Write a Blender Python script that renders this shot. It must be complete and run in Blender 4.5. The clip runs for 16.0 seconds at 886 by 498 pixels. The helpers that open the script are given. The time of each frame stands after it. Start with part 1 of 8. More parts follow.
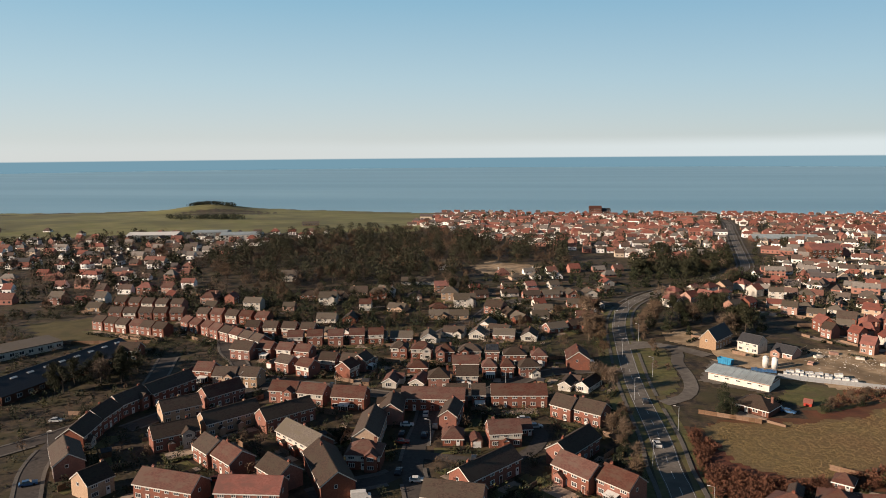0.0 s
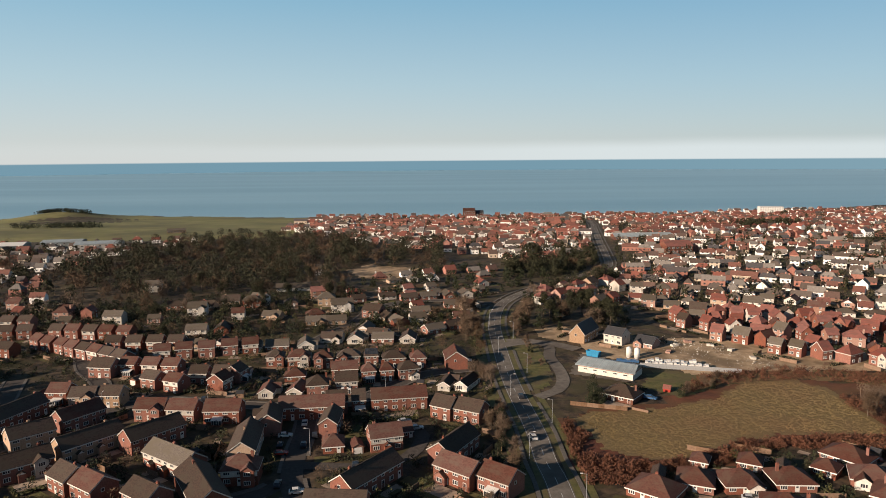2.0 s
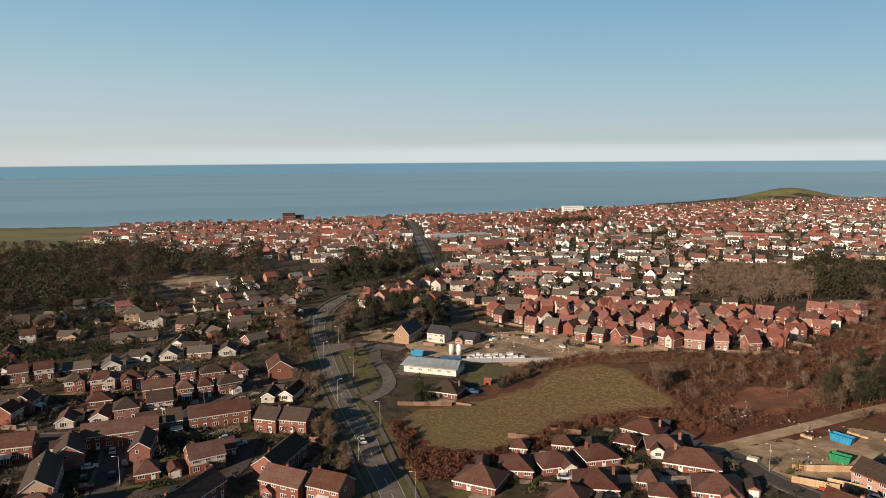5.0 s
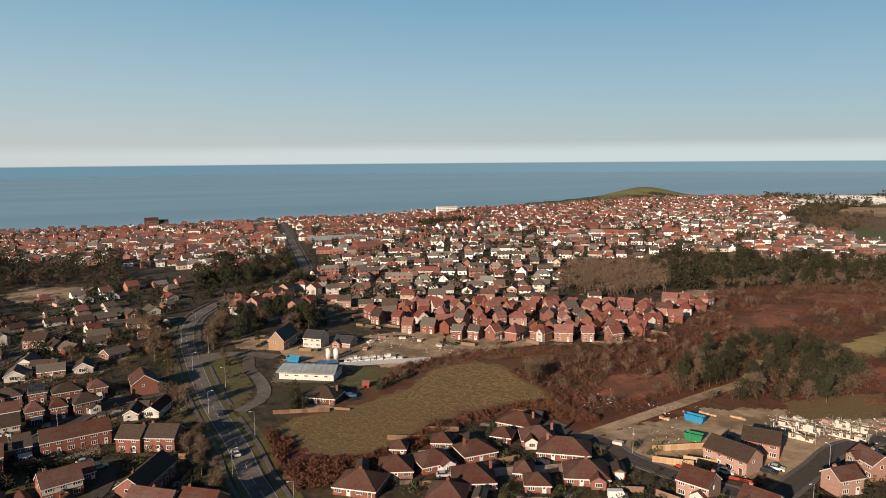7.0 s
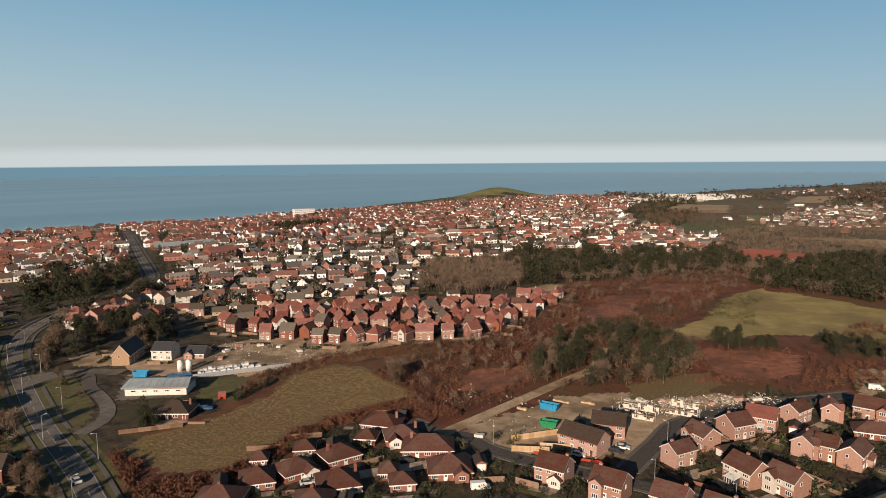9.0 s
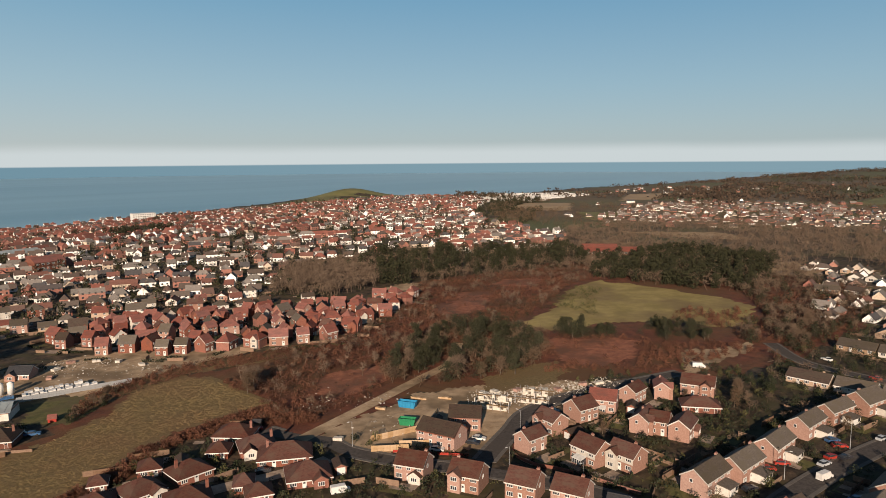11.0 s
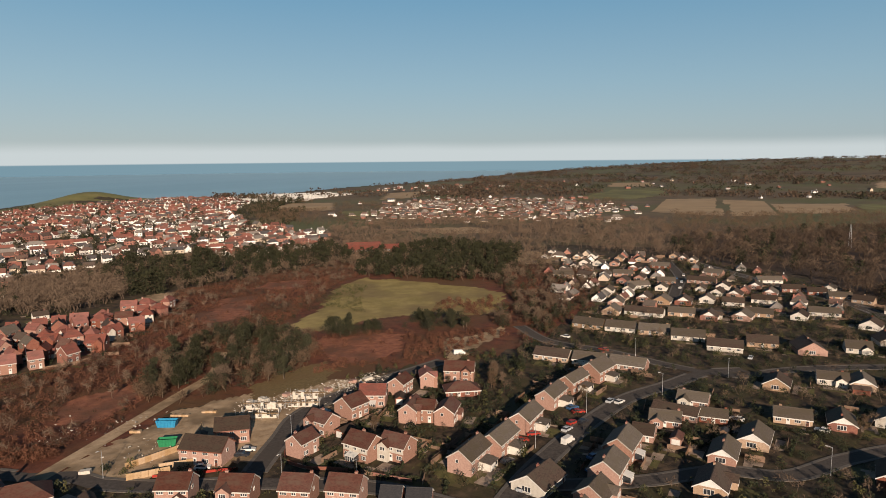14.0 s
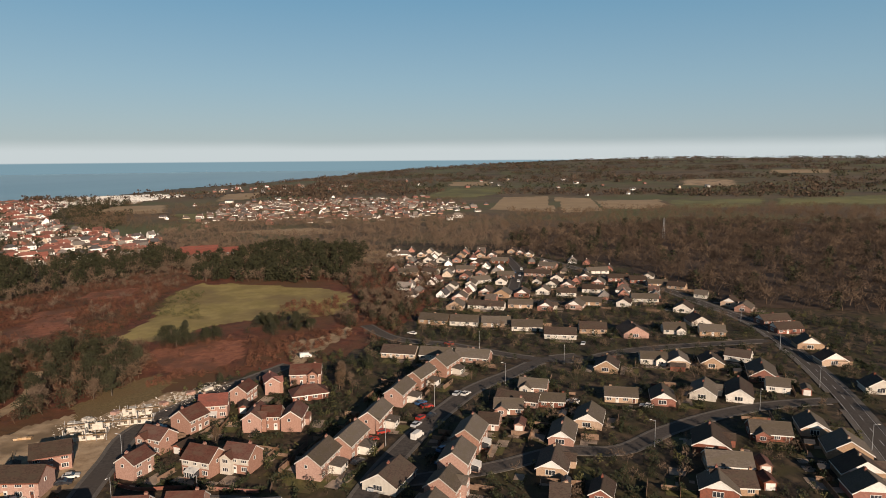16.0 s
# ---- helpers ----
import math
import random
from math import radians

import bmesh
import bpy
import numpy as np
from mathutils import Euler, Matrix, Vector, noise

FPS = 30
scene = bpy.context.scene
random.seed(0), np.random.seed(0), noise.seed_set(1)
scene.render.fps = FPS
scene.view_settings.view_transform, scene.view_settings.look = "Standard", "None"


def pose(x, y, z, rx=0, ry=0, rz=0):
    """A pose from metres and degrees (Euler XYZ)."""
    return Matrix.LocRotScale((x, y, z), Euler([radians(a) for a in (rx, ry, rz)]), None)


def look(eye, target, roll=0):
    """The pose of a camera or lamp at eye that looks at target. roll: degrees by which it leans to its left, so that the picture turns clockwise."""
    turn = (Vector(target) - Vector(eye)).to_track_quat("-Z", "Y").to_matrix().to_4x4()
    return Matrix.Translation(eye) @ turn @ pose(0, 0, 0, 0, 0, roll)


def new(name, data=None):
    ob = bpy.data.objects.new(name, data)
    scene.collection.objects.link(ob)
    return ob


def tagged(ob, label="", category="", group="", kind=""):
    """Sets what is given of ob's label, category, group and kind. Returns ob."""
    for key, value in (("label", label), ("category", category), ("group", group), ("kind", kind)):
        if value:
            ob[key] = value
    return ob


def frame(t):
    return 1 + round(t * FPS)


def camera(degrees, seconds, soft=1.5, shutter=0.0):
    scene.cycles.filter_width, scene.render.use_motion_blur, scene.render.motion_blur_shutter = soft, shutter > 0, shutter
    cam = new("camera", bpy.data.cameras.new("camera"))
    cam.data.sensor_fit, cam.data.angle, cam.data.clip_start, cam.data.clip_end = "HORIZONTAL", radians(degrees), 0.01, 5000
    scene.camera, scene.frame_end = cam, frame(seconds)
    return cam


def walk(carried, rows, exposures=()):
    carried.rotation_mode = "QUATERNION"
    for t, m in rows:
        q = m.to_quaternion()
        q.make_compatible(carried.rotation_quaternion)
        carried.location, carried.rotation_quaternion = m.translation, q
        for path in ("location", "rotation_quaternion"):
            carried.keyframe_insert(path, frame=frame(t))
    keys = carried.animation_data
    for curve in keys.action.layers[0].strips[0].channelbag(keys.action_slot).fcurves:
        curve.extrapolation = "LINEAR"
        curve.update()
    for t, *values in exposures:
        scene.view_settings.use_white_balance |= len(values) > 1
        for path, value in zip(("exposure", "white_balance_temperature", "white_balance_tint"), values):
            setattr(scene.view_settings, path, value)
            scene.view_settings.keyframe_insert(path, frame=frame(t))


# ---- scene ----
cam = camera(65.29, 16.0, soft=0.6)
# The camera hovers and turns to its right: seconds, place, yaw, pitch, roll.
ROWS = [
    (0.0, 0.00, 0.00, 85.00, 10.00, -7.84, 0.48),
    (0.5, 0.04, -0.12, 84.96, 7.42, -7.78, 0.47),
    (1.0, -0.05, 0.00, 84.90, 4.84, -7.72, 0.43),
    (1.5, -0.10, 0.28, 84.86, 2.27, -7.68, 0.44),
    (2.0, -0.06, 0.46, 84.85, -0.28, -7.63, 0.45),
    (2.5, 0.06, 0.55, 84.90, -2.82, -7.61, 0.48),
    (3.0, 0.09, 0.64, 84.92, -5.31, -7.59, 0.44),
    (3.5, 0.13, 0.76, 84.90, -7.81, -7.56, 0.46),
    (4.0, 0.11, 0.79, 84.83, -10.30, -7.52, 0.44),
    (6.5, 0.53, 1.01, 84.86, -22.45, -7.43, 0.46),
    (7.0, 0.71, 1.07, 84.90, -25.32, -7.43, 0.46),
    (7.5, 0.71, 1.11, 84.92, -28.27, -7.43, 0.47),
    (8.0, 0.66, 1.06, 84.96, -31.17, -7.43, 0.39),
    (8.5, 0.71, 1.21, 84.90, -34.05, -7.43, 0.38),
    (9.0, 0.86, 1.26, 84.67, -37.02, -7.39, 0.43),
    (11.5, 1.42, 1.33, 84.29, -52.29, -7.42, 0.46),
    (12.0, 1.57, 1.26, 84.28, -55.58, -7.44, 0.49),
    (12.5, 1.77, 1.11, 84.38, -58.84, -7.50, 0.56),
    (13.0, 1.81, 1.08, 84.38, -62.07, -7.51, 0.53),
    (13.5, 1.79, 1.12, 84.30, -65.27, -7.53, 0.50),
    (14.0, 1.93, 1.14, 84.22, -68.52, -7.57, 0.49),
    (14.5, 2.20, 1.17, 84.03, -71.75, -7.61, 0.48),
    (15.0, 2.57, 1.17, 83.74, -75.02, -7.63, 0.43),
    (15.5, 2.91, 1.31, 83.55, -78.27, -7.65, 0.42),
    (16.0, 3.25, 1.43, 83.39, -81.42, -7.65, 0.38),
]
walk(cam, [(t, pose(x, y, z, 90 + pitch, roll, yaw)) for t, x, y, z, yaw, pitch, roll in ROWS],
     exposures=[(0.0, 0.90), (4.0, 0.82), (8.0, 0.70), (12.0, 0.65), (16.0, 0.63)])

# ---- world, sun ----
SUN_AZ, SUN_EL = 238.0, 17.5          # degrees clockwise from +y, and above the horizon
sun = new("sun", bpy.data.lights.new("sun", "SUN"))
sun.data.energy, sun.data.angle, sun.data.color = 5.0, radians(0.6), (1.0, 0.80, 0.625)
sun_from = Vector((math.sin(radians(SUN_AZ)) * math.cos(radians(SUN_EL)), math.cos(radians(SUN_AZ)) * math.cos(radians(SUN_EL)), math.sin(radians(SUN_EL))))
sun.matrix_world = look(sun_from * 400, (0, 0, 0))


def make_world():
    """Nishita sky under a thin winter haze, a fog bank along the horizon, the far sea below it."""
    w = bpy.data.worlds.new("sky")
    scene.world = w
    w.use_nodes = True
    nt = w.node_tree
    nt.nodes.clear()
    n = nt.nodes.new

    def math_node(op, a, b):
        m = n("ShaderNodeMath")
        m.operation = op
        for k, v in enumerate((a, b)):
            if isinstance(v, (int, float)):
                m.inputs[k].default_value = v
            else:
                nt.links.new(v, m.inputs[k])
        return m.outputs[0]

    def span(src, a, b, c, d, smooth=True):
        m = n("ShaderNodeMapRange")
        for k, v in zip((1, 2, 3, 4), (a, b, c, d)):
            m.inputs[k].default_value = v
        if smooth:
            m.interpolation_type = "SMOOTHSTEP"
        nt.links.new(src, m.inputs[0])
        return m.outputs[0]

    def blend(fac, a, b, kind="MIX"):
        m = n("ShaderNodeMix")
        m.data_type, m.blend_type = "RGBA", kind
        for k, v in ((0, fac), (6, a), (7, b)):
            if isinstance(v, (int, float, tuple)):
                m.inputs[k].default_value = v
            else:
                nt.links.new(v, m.inputs[k])
        return m.outputs[2]

    sky = n("ShaderNodeTexSky")
    sky.sky_type, sky.sun_disc = "NISHITA", False
    sky.sun_elevation, sky.sun_rotation = radians(SUN_EL), radians(SUN_AZ)
    sky.altitude, sky.air_density, sky.dust_density, sky.ozone_density = 100, 1.0, 0.4, 2.0
    tc = n("ShaderNodeTexCoord")
    sep = n("ShaderNodeSeparateXYZ")
    nt.links.new(tc.outputs["Generated"], sep.inputs[0])
    up = sep.outputs[2]
    haze = n("ShaderNodeValToRGB")
    el = haze.color_ramp.elements
    el[0].position, el[0].color = 0.0, (*HAZE_LOW, 1)
    el[1].position, el[1].color = 1.0, (*HAZE_ZENITH, 1)
    for p, c in ((0.10, HAZE_MID), (0.22, HAZE_HIGH), (0.45, HAZE_UPPER)):
        e = el.new(p)
        e.color = (*c, 1)
    nt.links.new(up, haze.inputs[0])
    west = n("ShaderNodeVectorMath")
    west.operation = "DOT_PRODUCT"
    nt.links.new(tc.outputs["Generated"], west.inputs[0])
    west.inputs[1].default_value = (math.sin(radians(-80)), math.cos(radians(-80)), 0)
    glow = span(west.outputs["Value"], -0.95, 0.85, 0.90, 1.20)
    scaled = n("ShaderNodeVectorMath")
    scaled.operation = "SCALE"
    nt.links.new(haze.outputs[0], scaled.inputs[0])
    nt.links.new(math_node("MULTIPLY", glow, 1 / SKY_STRENGTH), scaled.inputs["Scale"])
    tint = blend(span(west.outputs["Value"], -0.95, 0.55, 0.0, 1.0), (0.93, 1.0, 1.07, 1), (1.08, 1.0, 0.965, 1))
    air = blend(0.85, sky.outputs[0], blend(1.0, scaled.outputs[0], tint, "MULTIPLY"))
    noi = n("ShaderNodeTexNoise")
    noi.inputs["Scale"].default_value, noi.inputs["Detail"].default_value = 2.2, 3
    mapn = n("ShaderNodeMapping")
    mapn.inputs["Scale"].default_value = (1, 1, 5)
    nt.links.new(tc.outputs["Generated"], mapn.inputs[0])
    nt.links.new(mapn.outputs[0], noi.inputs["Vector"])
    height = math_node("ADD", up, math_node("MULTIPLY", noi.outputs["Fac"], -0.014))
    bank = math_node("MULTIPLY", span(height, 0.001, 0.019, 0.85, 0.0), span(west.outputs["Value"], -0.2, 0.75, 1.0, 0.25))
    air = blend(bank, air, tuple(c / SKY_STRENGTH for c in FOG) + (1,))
    # far-sea backdrop colour, with the same haze paling it towards the east
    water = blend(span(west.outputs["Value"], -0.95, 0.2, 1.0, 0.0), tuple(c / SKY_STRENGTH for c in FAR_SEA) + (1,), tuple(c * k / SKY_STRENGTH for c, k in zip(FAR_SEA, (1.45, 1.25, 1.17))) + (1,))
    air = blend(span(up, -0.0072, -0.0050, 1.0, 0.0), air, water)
    bg = n("ShaderNodeBackground")
    bg.inputs[1].default_value = SKY_STRENGTH
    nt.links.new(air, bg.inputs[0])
    out = n("ShaderNodeOutputWorld")
    nt.links.new(bg.outputs[0], out.inputs[0])


SKY_STRENGTH = 0.066
HAZE_LOW, HAZE_MID, HAZE_HIGH = (0.2793, 0.3124, 0.3234), (0.2021, 0.2903, 0.3381), (0.1103, 0.2293, 0.316)
HAZE_UPPER, HAZE_ZENITH = (0.0294, 0.0588, 0.1029), (0.01029, 0.02352, 0.04851)
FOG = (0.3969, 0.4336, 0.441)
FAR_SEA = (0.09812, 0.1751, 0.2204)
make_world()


# ---- materials ----
def mat(name, a, b, scale=1.0, rough=0.85, bump=0.0, c=None, scale2=None, rand=0.0, metal=0.0, spec=0.3, stretch=(1, 1, 1), coords="Object", low=0.38, high=0.62):
    """Two tones by noise, a third by a coarser noise, an uneven tone from object to object."""
    m = bpy.data.materials.new(name)
    m.use_nodes = True
    nt = m.node_tree
    p = nt.nodes["Principled BSDF"]
    p.inputs["Roughness"].default_value, p.inputs["Metallic"].default_value = rough, metal
    p.inputs["Specular IOR Level"].default_value = spec
    tc = nt.nodes.new("ShaderNodeTexCoord")
    mp = nt.nodes.new("ShaderNodeMapping")
    mp.inputs["Scale"].default_value = stretch
    if coords == "World":
        g = nt.nodes.new("ShaderNodeNewGeometry")
        nt.links.new(g.outputs["Position"], mp.inputs[0])
    else:
        nt.links.new(tc.outputs[coords], mp.inputs[0])

    def layer(s, detail, lo, hi):
        t = nt.nodes.new("ShaderNodeTexNoise")
        t.inputs["Scale"].default_value, t.inputs["Detail"].default_value, t.inputs["Roughness"].default_value = s, detail, 0.65
        nt.links.new(mp.outputs[0], t.inputs["Vector"])
        r = nt.nodes.new("ShaderNodeMapRange")
        r.inputs[1].default_value, r.inputs[2].default_value = lo, hi
        nt.links.new(t.outputs["Fac"], r.inputs[0])
        return t, r

    t1, r1 = layer(scale, 5, low, high)
    mix = nt.nodes.new("ShaderNodeMix")
    mix.data_type = "RGBA"
    mix.inputs[6].default_value, mix.inputs[7].default_value = (*a, 1), (*b, 1)
    nt.links.new(r1.outputs[0], mix.inputs[0])
    last = mix.outputs[2]
    if c:
        t2, r2 = layer(scale2 or scale * 0.15, 3, 0.45, 0.62)
        m2 = nt.nodes.new("ShaderNodeMix")
        m2.data_type = "RGBA"
        m2.inputs[7].default_value = (*c, 1)
        nt.links.new(r2.outputs[0], m2.inputs[0])
        nt.links.new(last, m2.inputs[6])
        last = m2.outputs[2]
    if rand:
        oi = nt.nodes.new("ShaderNodeObjectInfo")
        hs = nt.nodes.new("ShaderNodeHueSaturation")
        rr = nt.nodes.new("ShaderNodeMapRange")
        rr.inputs[3].default_value, rr.inputs[4].default_value = 1 - rand, 1 + rand
        nt.links.new(oi.outputs["Random"], rr.inputs[0])
        nt.links.new(rr.outputs[0], hs.inputs["Value"])
        sr = nt.nodes.new("ShaderNodeMath")
        sr.operation = "MULTIPLY_ADD"
        sr.inputs[1].default_value, sr.inputs[2].default_value = -0.25, 1.1
        nt.links.new(oi.outputs["Random"], sr.inputs[0])
        nt.links.new(sr.outputs[0], hs.inputs["Saturation"])
        nt.links.new(last, hs.inputs["Color"])
        last = hs.outputs[0]
    nt.links.new(last, p.inputs["Base Color"])
    if bump:
        bn = nt.nodes.new("ShaderNodeBump")
        bn.inputs["Strength"].default_value, bn.inputs["Distance"].default_value = 0.8, bump
        nt.links.new(t1.outputs["Fac"], bn.inputs["Height"])
        nt.links.new(bn.outputs[0], p.inputs["Normal"])
    return m


M = dict(
    ground=mat("garden_ground", (0.01283, 0.009374, 0.00558), (0.09982, 0.06629, 0.03906), 0.22, bump=0.3, c=(0.04563, 0.0375, 0.01364), scale2=0.07, coords="World", low=0.40, high=0.66),
    asphalt=mat("asphalt", (0.0555, 0.04884, 0.0444), (0.0851, 0.074, 0.0666), 0.9, 0.9, bump=0.02, c=(0.0703, 0.06068, 0.05328), scale2=0.06, coords="World", spec=0.08),
    asphalt_pale=mat("worn_asphalt", (0.1189, 0.1043, 0.08901), (0.1649, 0.1458, 0.125), 0.5, 0.9, bump=0.02, c=(0.09593, 0.08287, 0.0706), scale2=0.05, coords="World", spec=0.08),
    paving=mat("pavement", (0.0888, 0.0777, 0.0666), (0.1184, 0.1036, 0.0888), 1.2, 0.85, bump=0.02, coords="World"),
    drive=mat("brick_paving", (0.1995, 0.1472, 0.1092), (0.3515, 0.2707, 0.2042), 0.25, 0.85, bump=0.02, coords="World"),
    line=mat("road_paint", (0.432, 0.432, 0.4176), (0.3024, 0.3024, 0.288), 2.0, 0.7, coords="World"),
    grass=mat("grass", (0.06068, 0.06216, 0.01776), (0.1169, 0.1021, 0.03478), 0.35, bump=0.2, c=(0.08732, 0.06808, 0.03108), scale2=0.08, coords="World"),
    turf=mat("worn_turf", (0.06068, 0.05032, 0.01628), (0.0999, 0.0777, 0.02812), 0.12, bump=0.2, c=(0.08288, 0.0592, 0.02516), scale2=0.03, coords="World"),
    links=mat("links_grass", (0.1224, 0.1231, 0.03762), (0.18, 0.1604, 0.06156), 0.03, bump=0.3, c=(0.0936, 0.08588, 0.0342), scale2=0.008, coords="World"),
    meadow=mat("rough_meadow", (0.09666, 0.06862, 0.02541), (0.1821, 0.1281, 0.05738), 0.9, bump=0.35, c=(0.1375, 0.08845, 0.03935), scale2=0.03, coords="World", low=0.3, high=0.7),
    heath=mat("heath", (0.06227, 0.01961, 0.009622), (0.1392, 0.04657, 0.02264), 0.15, bump=0.8, c=(0.09378, 0.04779, 0.01981), scale2=0.02, coords="World"),
    bracken=mat("dead_bracken", (0.1672, 0.05984, 0.03168), (0.264, 0.1038, 0.05456), 0.3, bump=0.5, c=(0.11, 0.04928, 0.0264), scale2=0.04, coords="World"),
    hillgrass=mat("hill_grass", (0.1968, 0.1517, 0.048), (0.2928, 0.2256, 0.08256), 0.06, bump=0.3, c=(0.168, 0.12, 0.048), scale2=0.025, coords="World"),
    sand=mat("bare_earth", (0.2668, 0.184, 0.1086), (0.3956, 0.2898, 0.1822), 0.25, bump=0.3, c=(0.161, 0.1122, 0.0644), scale2=0.05, coords="World"),
    farland=mat("winter_farmland", (0.07493, 0.05195, 0.02997), (0.1249, 0.08791, 0.04995), 0.008, bump=0.5, c=(0.08492, 0.08791, 0.03397), scale2=0.003, coords="World"),
    litter=mat("leaf_litter", (0.04292, 0.02664, 0.01628), (0.0777, 0.04884, 0.0296), 0.3, bump=0.3, coords="World"),
    blue=mat("blue_paint", (0.012, 0.15, 0.29), (0.02, 0.19, 0.34), 0.8, 0.5),
    green_paint=mat("green_paint", (0.008, 0.13, 0.05), (0.014, 0.17, 0.07), 0.8, 0.5),
    red_paint=mat("red_paint", (0.24, 0.022, 0.016), (0.30, 0.035, 0.022), 0.8, 0.4),
    car_dark=mat("dark_car_paint", (0.012, 0.013, 0.016), (0.03, 0.03, 0.035), 0.8, 0.25, spec=0.5),
    car_grey=mat("silver_car_paint", (0.34, 0.35, 0.36), (0.4, 0.41, 0.42), 0.8, 0.3, spec=0.5),
    car_blue=mat("blue_car_paint", (0.03, 0.07, 0.16), (0.04, 0.1, 0.2), 0.8, 0.3, spec=0.5),
    rubber=mat("rubber", (0.012, 0.012, 0.012), (0.02, 0.02, 0.02), 3.0, 0.8),
    steel=mat("galvanised_steel", (0.33, 0.34, 0.35), (0.42, 0.43, 0.44), 2.0, 0.5, metal=0.6),
    block=mat("concrete_block", (0.38, 0.3468, 0.2945), (0.494, 0.456, 0.399), 1.0, 0.9, bump=0.02),
    timber=mat("new_timber", (0.297, 0.1935, 0.1035), (0.369, 0.252, 0.144), 1.5, 0.8, bump=0.02, rand=0.15),
    field=mat("ploughed_field", (0.2456, 0.17, 0.09435), (0.3034, 0.2167, 0.1232), 0.02, bump=0.2, coords="World"),
    brick=mat("red_brick", (0.1602, 0.05697, 0.0376), (0.2172, 0.08545, 0.0564), 2.2, 0.9, bump=0.02, c=(0.146, 0.0633, 0.04615), scale2=0.3, rand=0.2),
    brick_dark=mat("dark_brick", (0.1024, 0.0432, 0.03), (0.1384, 0.06, 0.0408), 2.2, 0.9, bump=0.02, rand=0.15),
    brick_buff=mat("buff_brick", (0.27, 0.18, 0.117), (0.3465, 0.2385, 0.1602), 2.2, 0.9, bump=0.02, rand=0.16),
    brick_pale=mat("pale_red_brick", (0.2374, 0.1307, 0.09737), (0.2967, 0.1758, 0.1351), 2.2, 0.9, bump=0.02, rand=0.16),
    render=mat("white_render", (0.4, 0.364, 0.316), (0.496, 0.46, 0.404), 0.8, 0.8, rand=0.2),
    white=mat("white_paint", (0.5063, 0.491, 0.4603), (0.583, 0.5676, 0.537), 1.5, 0.55, rand=0.05),
    trim=mat("weathered_white_boards", (0.36, 0.34, 0.31), (0.46, 0.44, 0.40), 1.5, 0.7, rand=0.2),
    roof_brown=mat("brown_roof_tiles", (0.03444, 0.02214, 0.0164), (0.06724, 0.04264, 0.03116), 1.6, 0.85, bump=0.05, c=(0.0533, 0.03936, 0.02788), scale2=0.2, rand=0.3, stretch=(1, 1, 3)),
    roof_red=mat("red_roof_tiles", (0.1411, 0.04471, 0.03312), (0.2009, 0.07121, 0.05299), 1.6, 0.85, bump=0.05, c=(0.124, 0.05134, 0.03974), scale2=0.2, rand=0.25, stretch=(1, 1, 3)),
    roof_rust=mat("russet_roof_tiles", (0.0612, 0.02218, 0.0153), (0.09333, 0.03519, 0.02371), 1.6, 0.85, bump=0.05, c=(0.08262, 0.0459, 0.03213), scale2=0.2, rand=0.25, stretch=(1, 1, 3)),
    roof_grey=mat("grey_roof_tiles", (0.0666, 0.0522, 0.0414), (0.1062, 0.0864, 0.0684), 1.6, 0.85, bump=0.05, c=(0.081, 0.0648, 0.045), scale2=0.2, rand=0.28, stretch=(1, 1, 3)),
    roof_slate=mat("dark_slate", (0.0252, 0.0252, 0.028), (0.042, 0.04032, 0.042), 1.6, 0.6, bump=0.04, rand=0.15, stretch=(1, 1, 3)),
    glass=mat("window_glass", (0.02, 0.022, 0.026), (0.04, 0.044, 0.05), 0.6, 0.08, spec=0.6),
    wood=mat("fence_wood", (0.1184, 0.06808, 0.03848), (0.1658, 0.09768, 0.0592), 1.5, 0.85, bump=0.02, rand=0.25),
    tin=mat("grey_sheet_roof", (0.207, 0.243, 0.252), (0.27, 0.306, 0.315), 0.4, 0.5, c=(0.198, 0.216, 0.216), scale2=0.08),
    bark=mat("bark", (0.0666, 0.04995, 0.03663), (0.1066, 0.08362, 0.05994), 2.0, 0.9, bump=0.05),
    twig=mat("bare_twigs", (0.06227, 0.03912, 0.02401), (0.1284, 0.0852, 0.05299), 0.12, 0.9, rand=0.2, coords="World", low=0.3, high=0.7),
    pine=mat("pine_needles", (0.012, 0.0135, 0.0055), (0.036, 0.035, 0.0145), 0.25, 0.9, rand=0.2, coords="World", low=0.3, high=0.7),
    leaf=mat("evergreen_leaves", (0.00975, 0.0135, 0.0045), (0.024, 0.0285, 0.009), 0.6, 0.8, rand=0.25),
    olive=mat("olive_shrubs", (0.0444, 0.0444, 0.01302), (0.07696, 0.07104, 0.02368), 0.6, 0.8, coords="World"),
    hilltwig=mat("far_bare_trees", (0.03224, 0.02176, 0.01451), (0.07093, 0.04675, 0.03063), 0.05, 0.9, coords="World"),
    scrub=mat("scrub_twigs", (0.05184, 0.02088, 0.01152), (0.131, 0.054, 0.02952), 0.05, 0.9, coords="World", low=0.3, high=0.7),
)


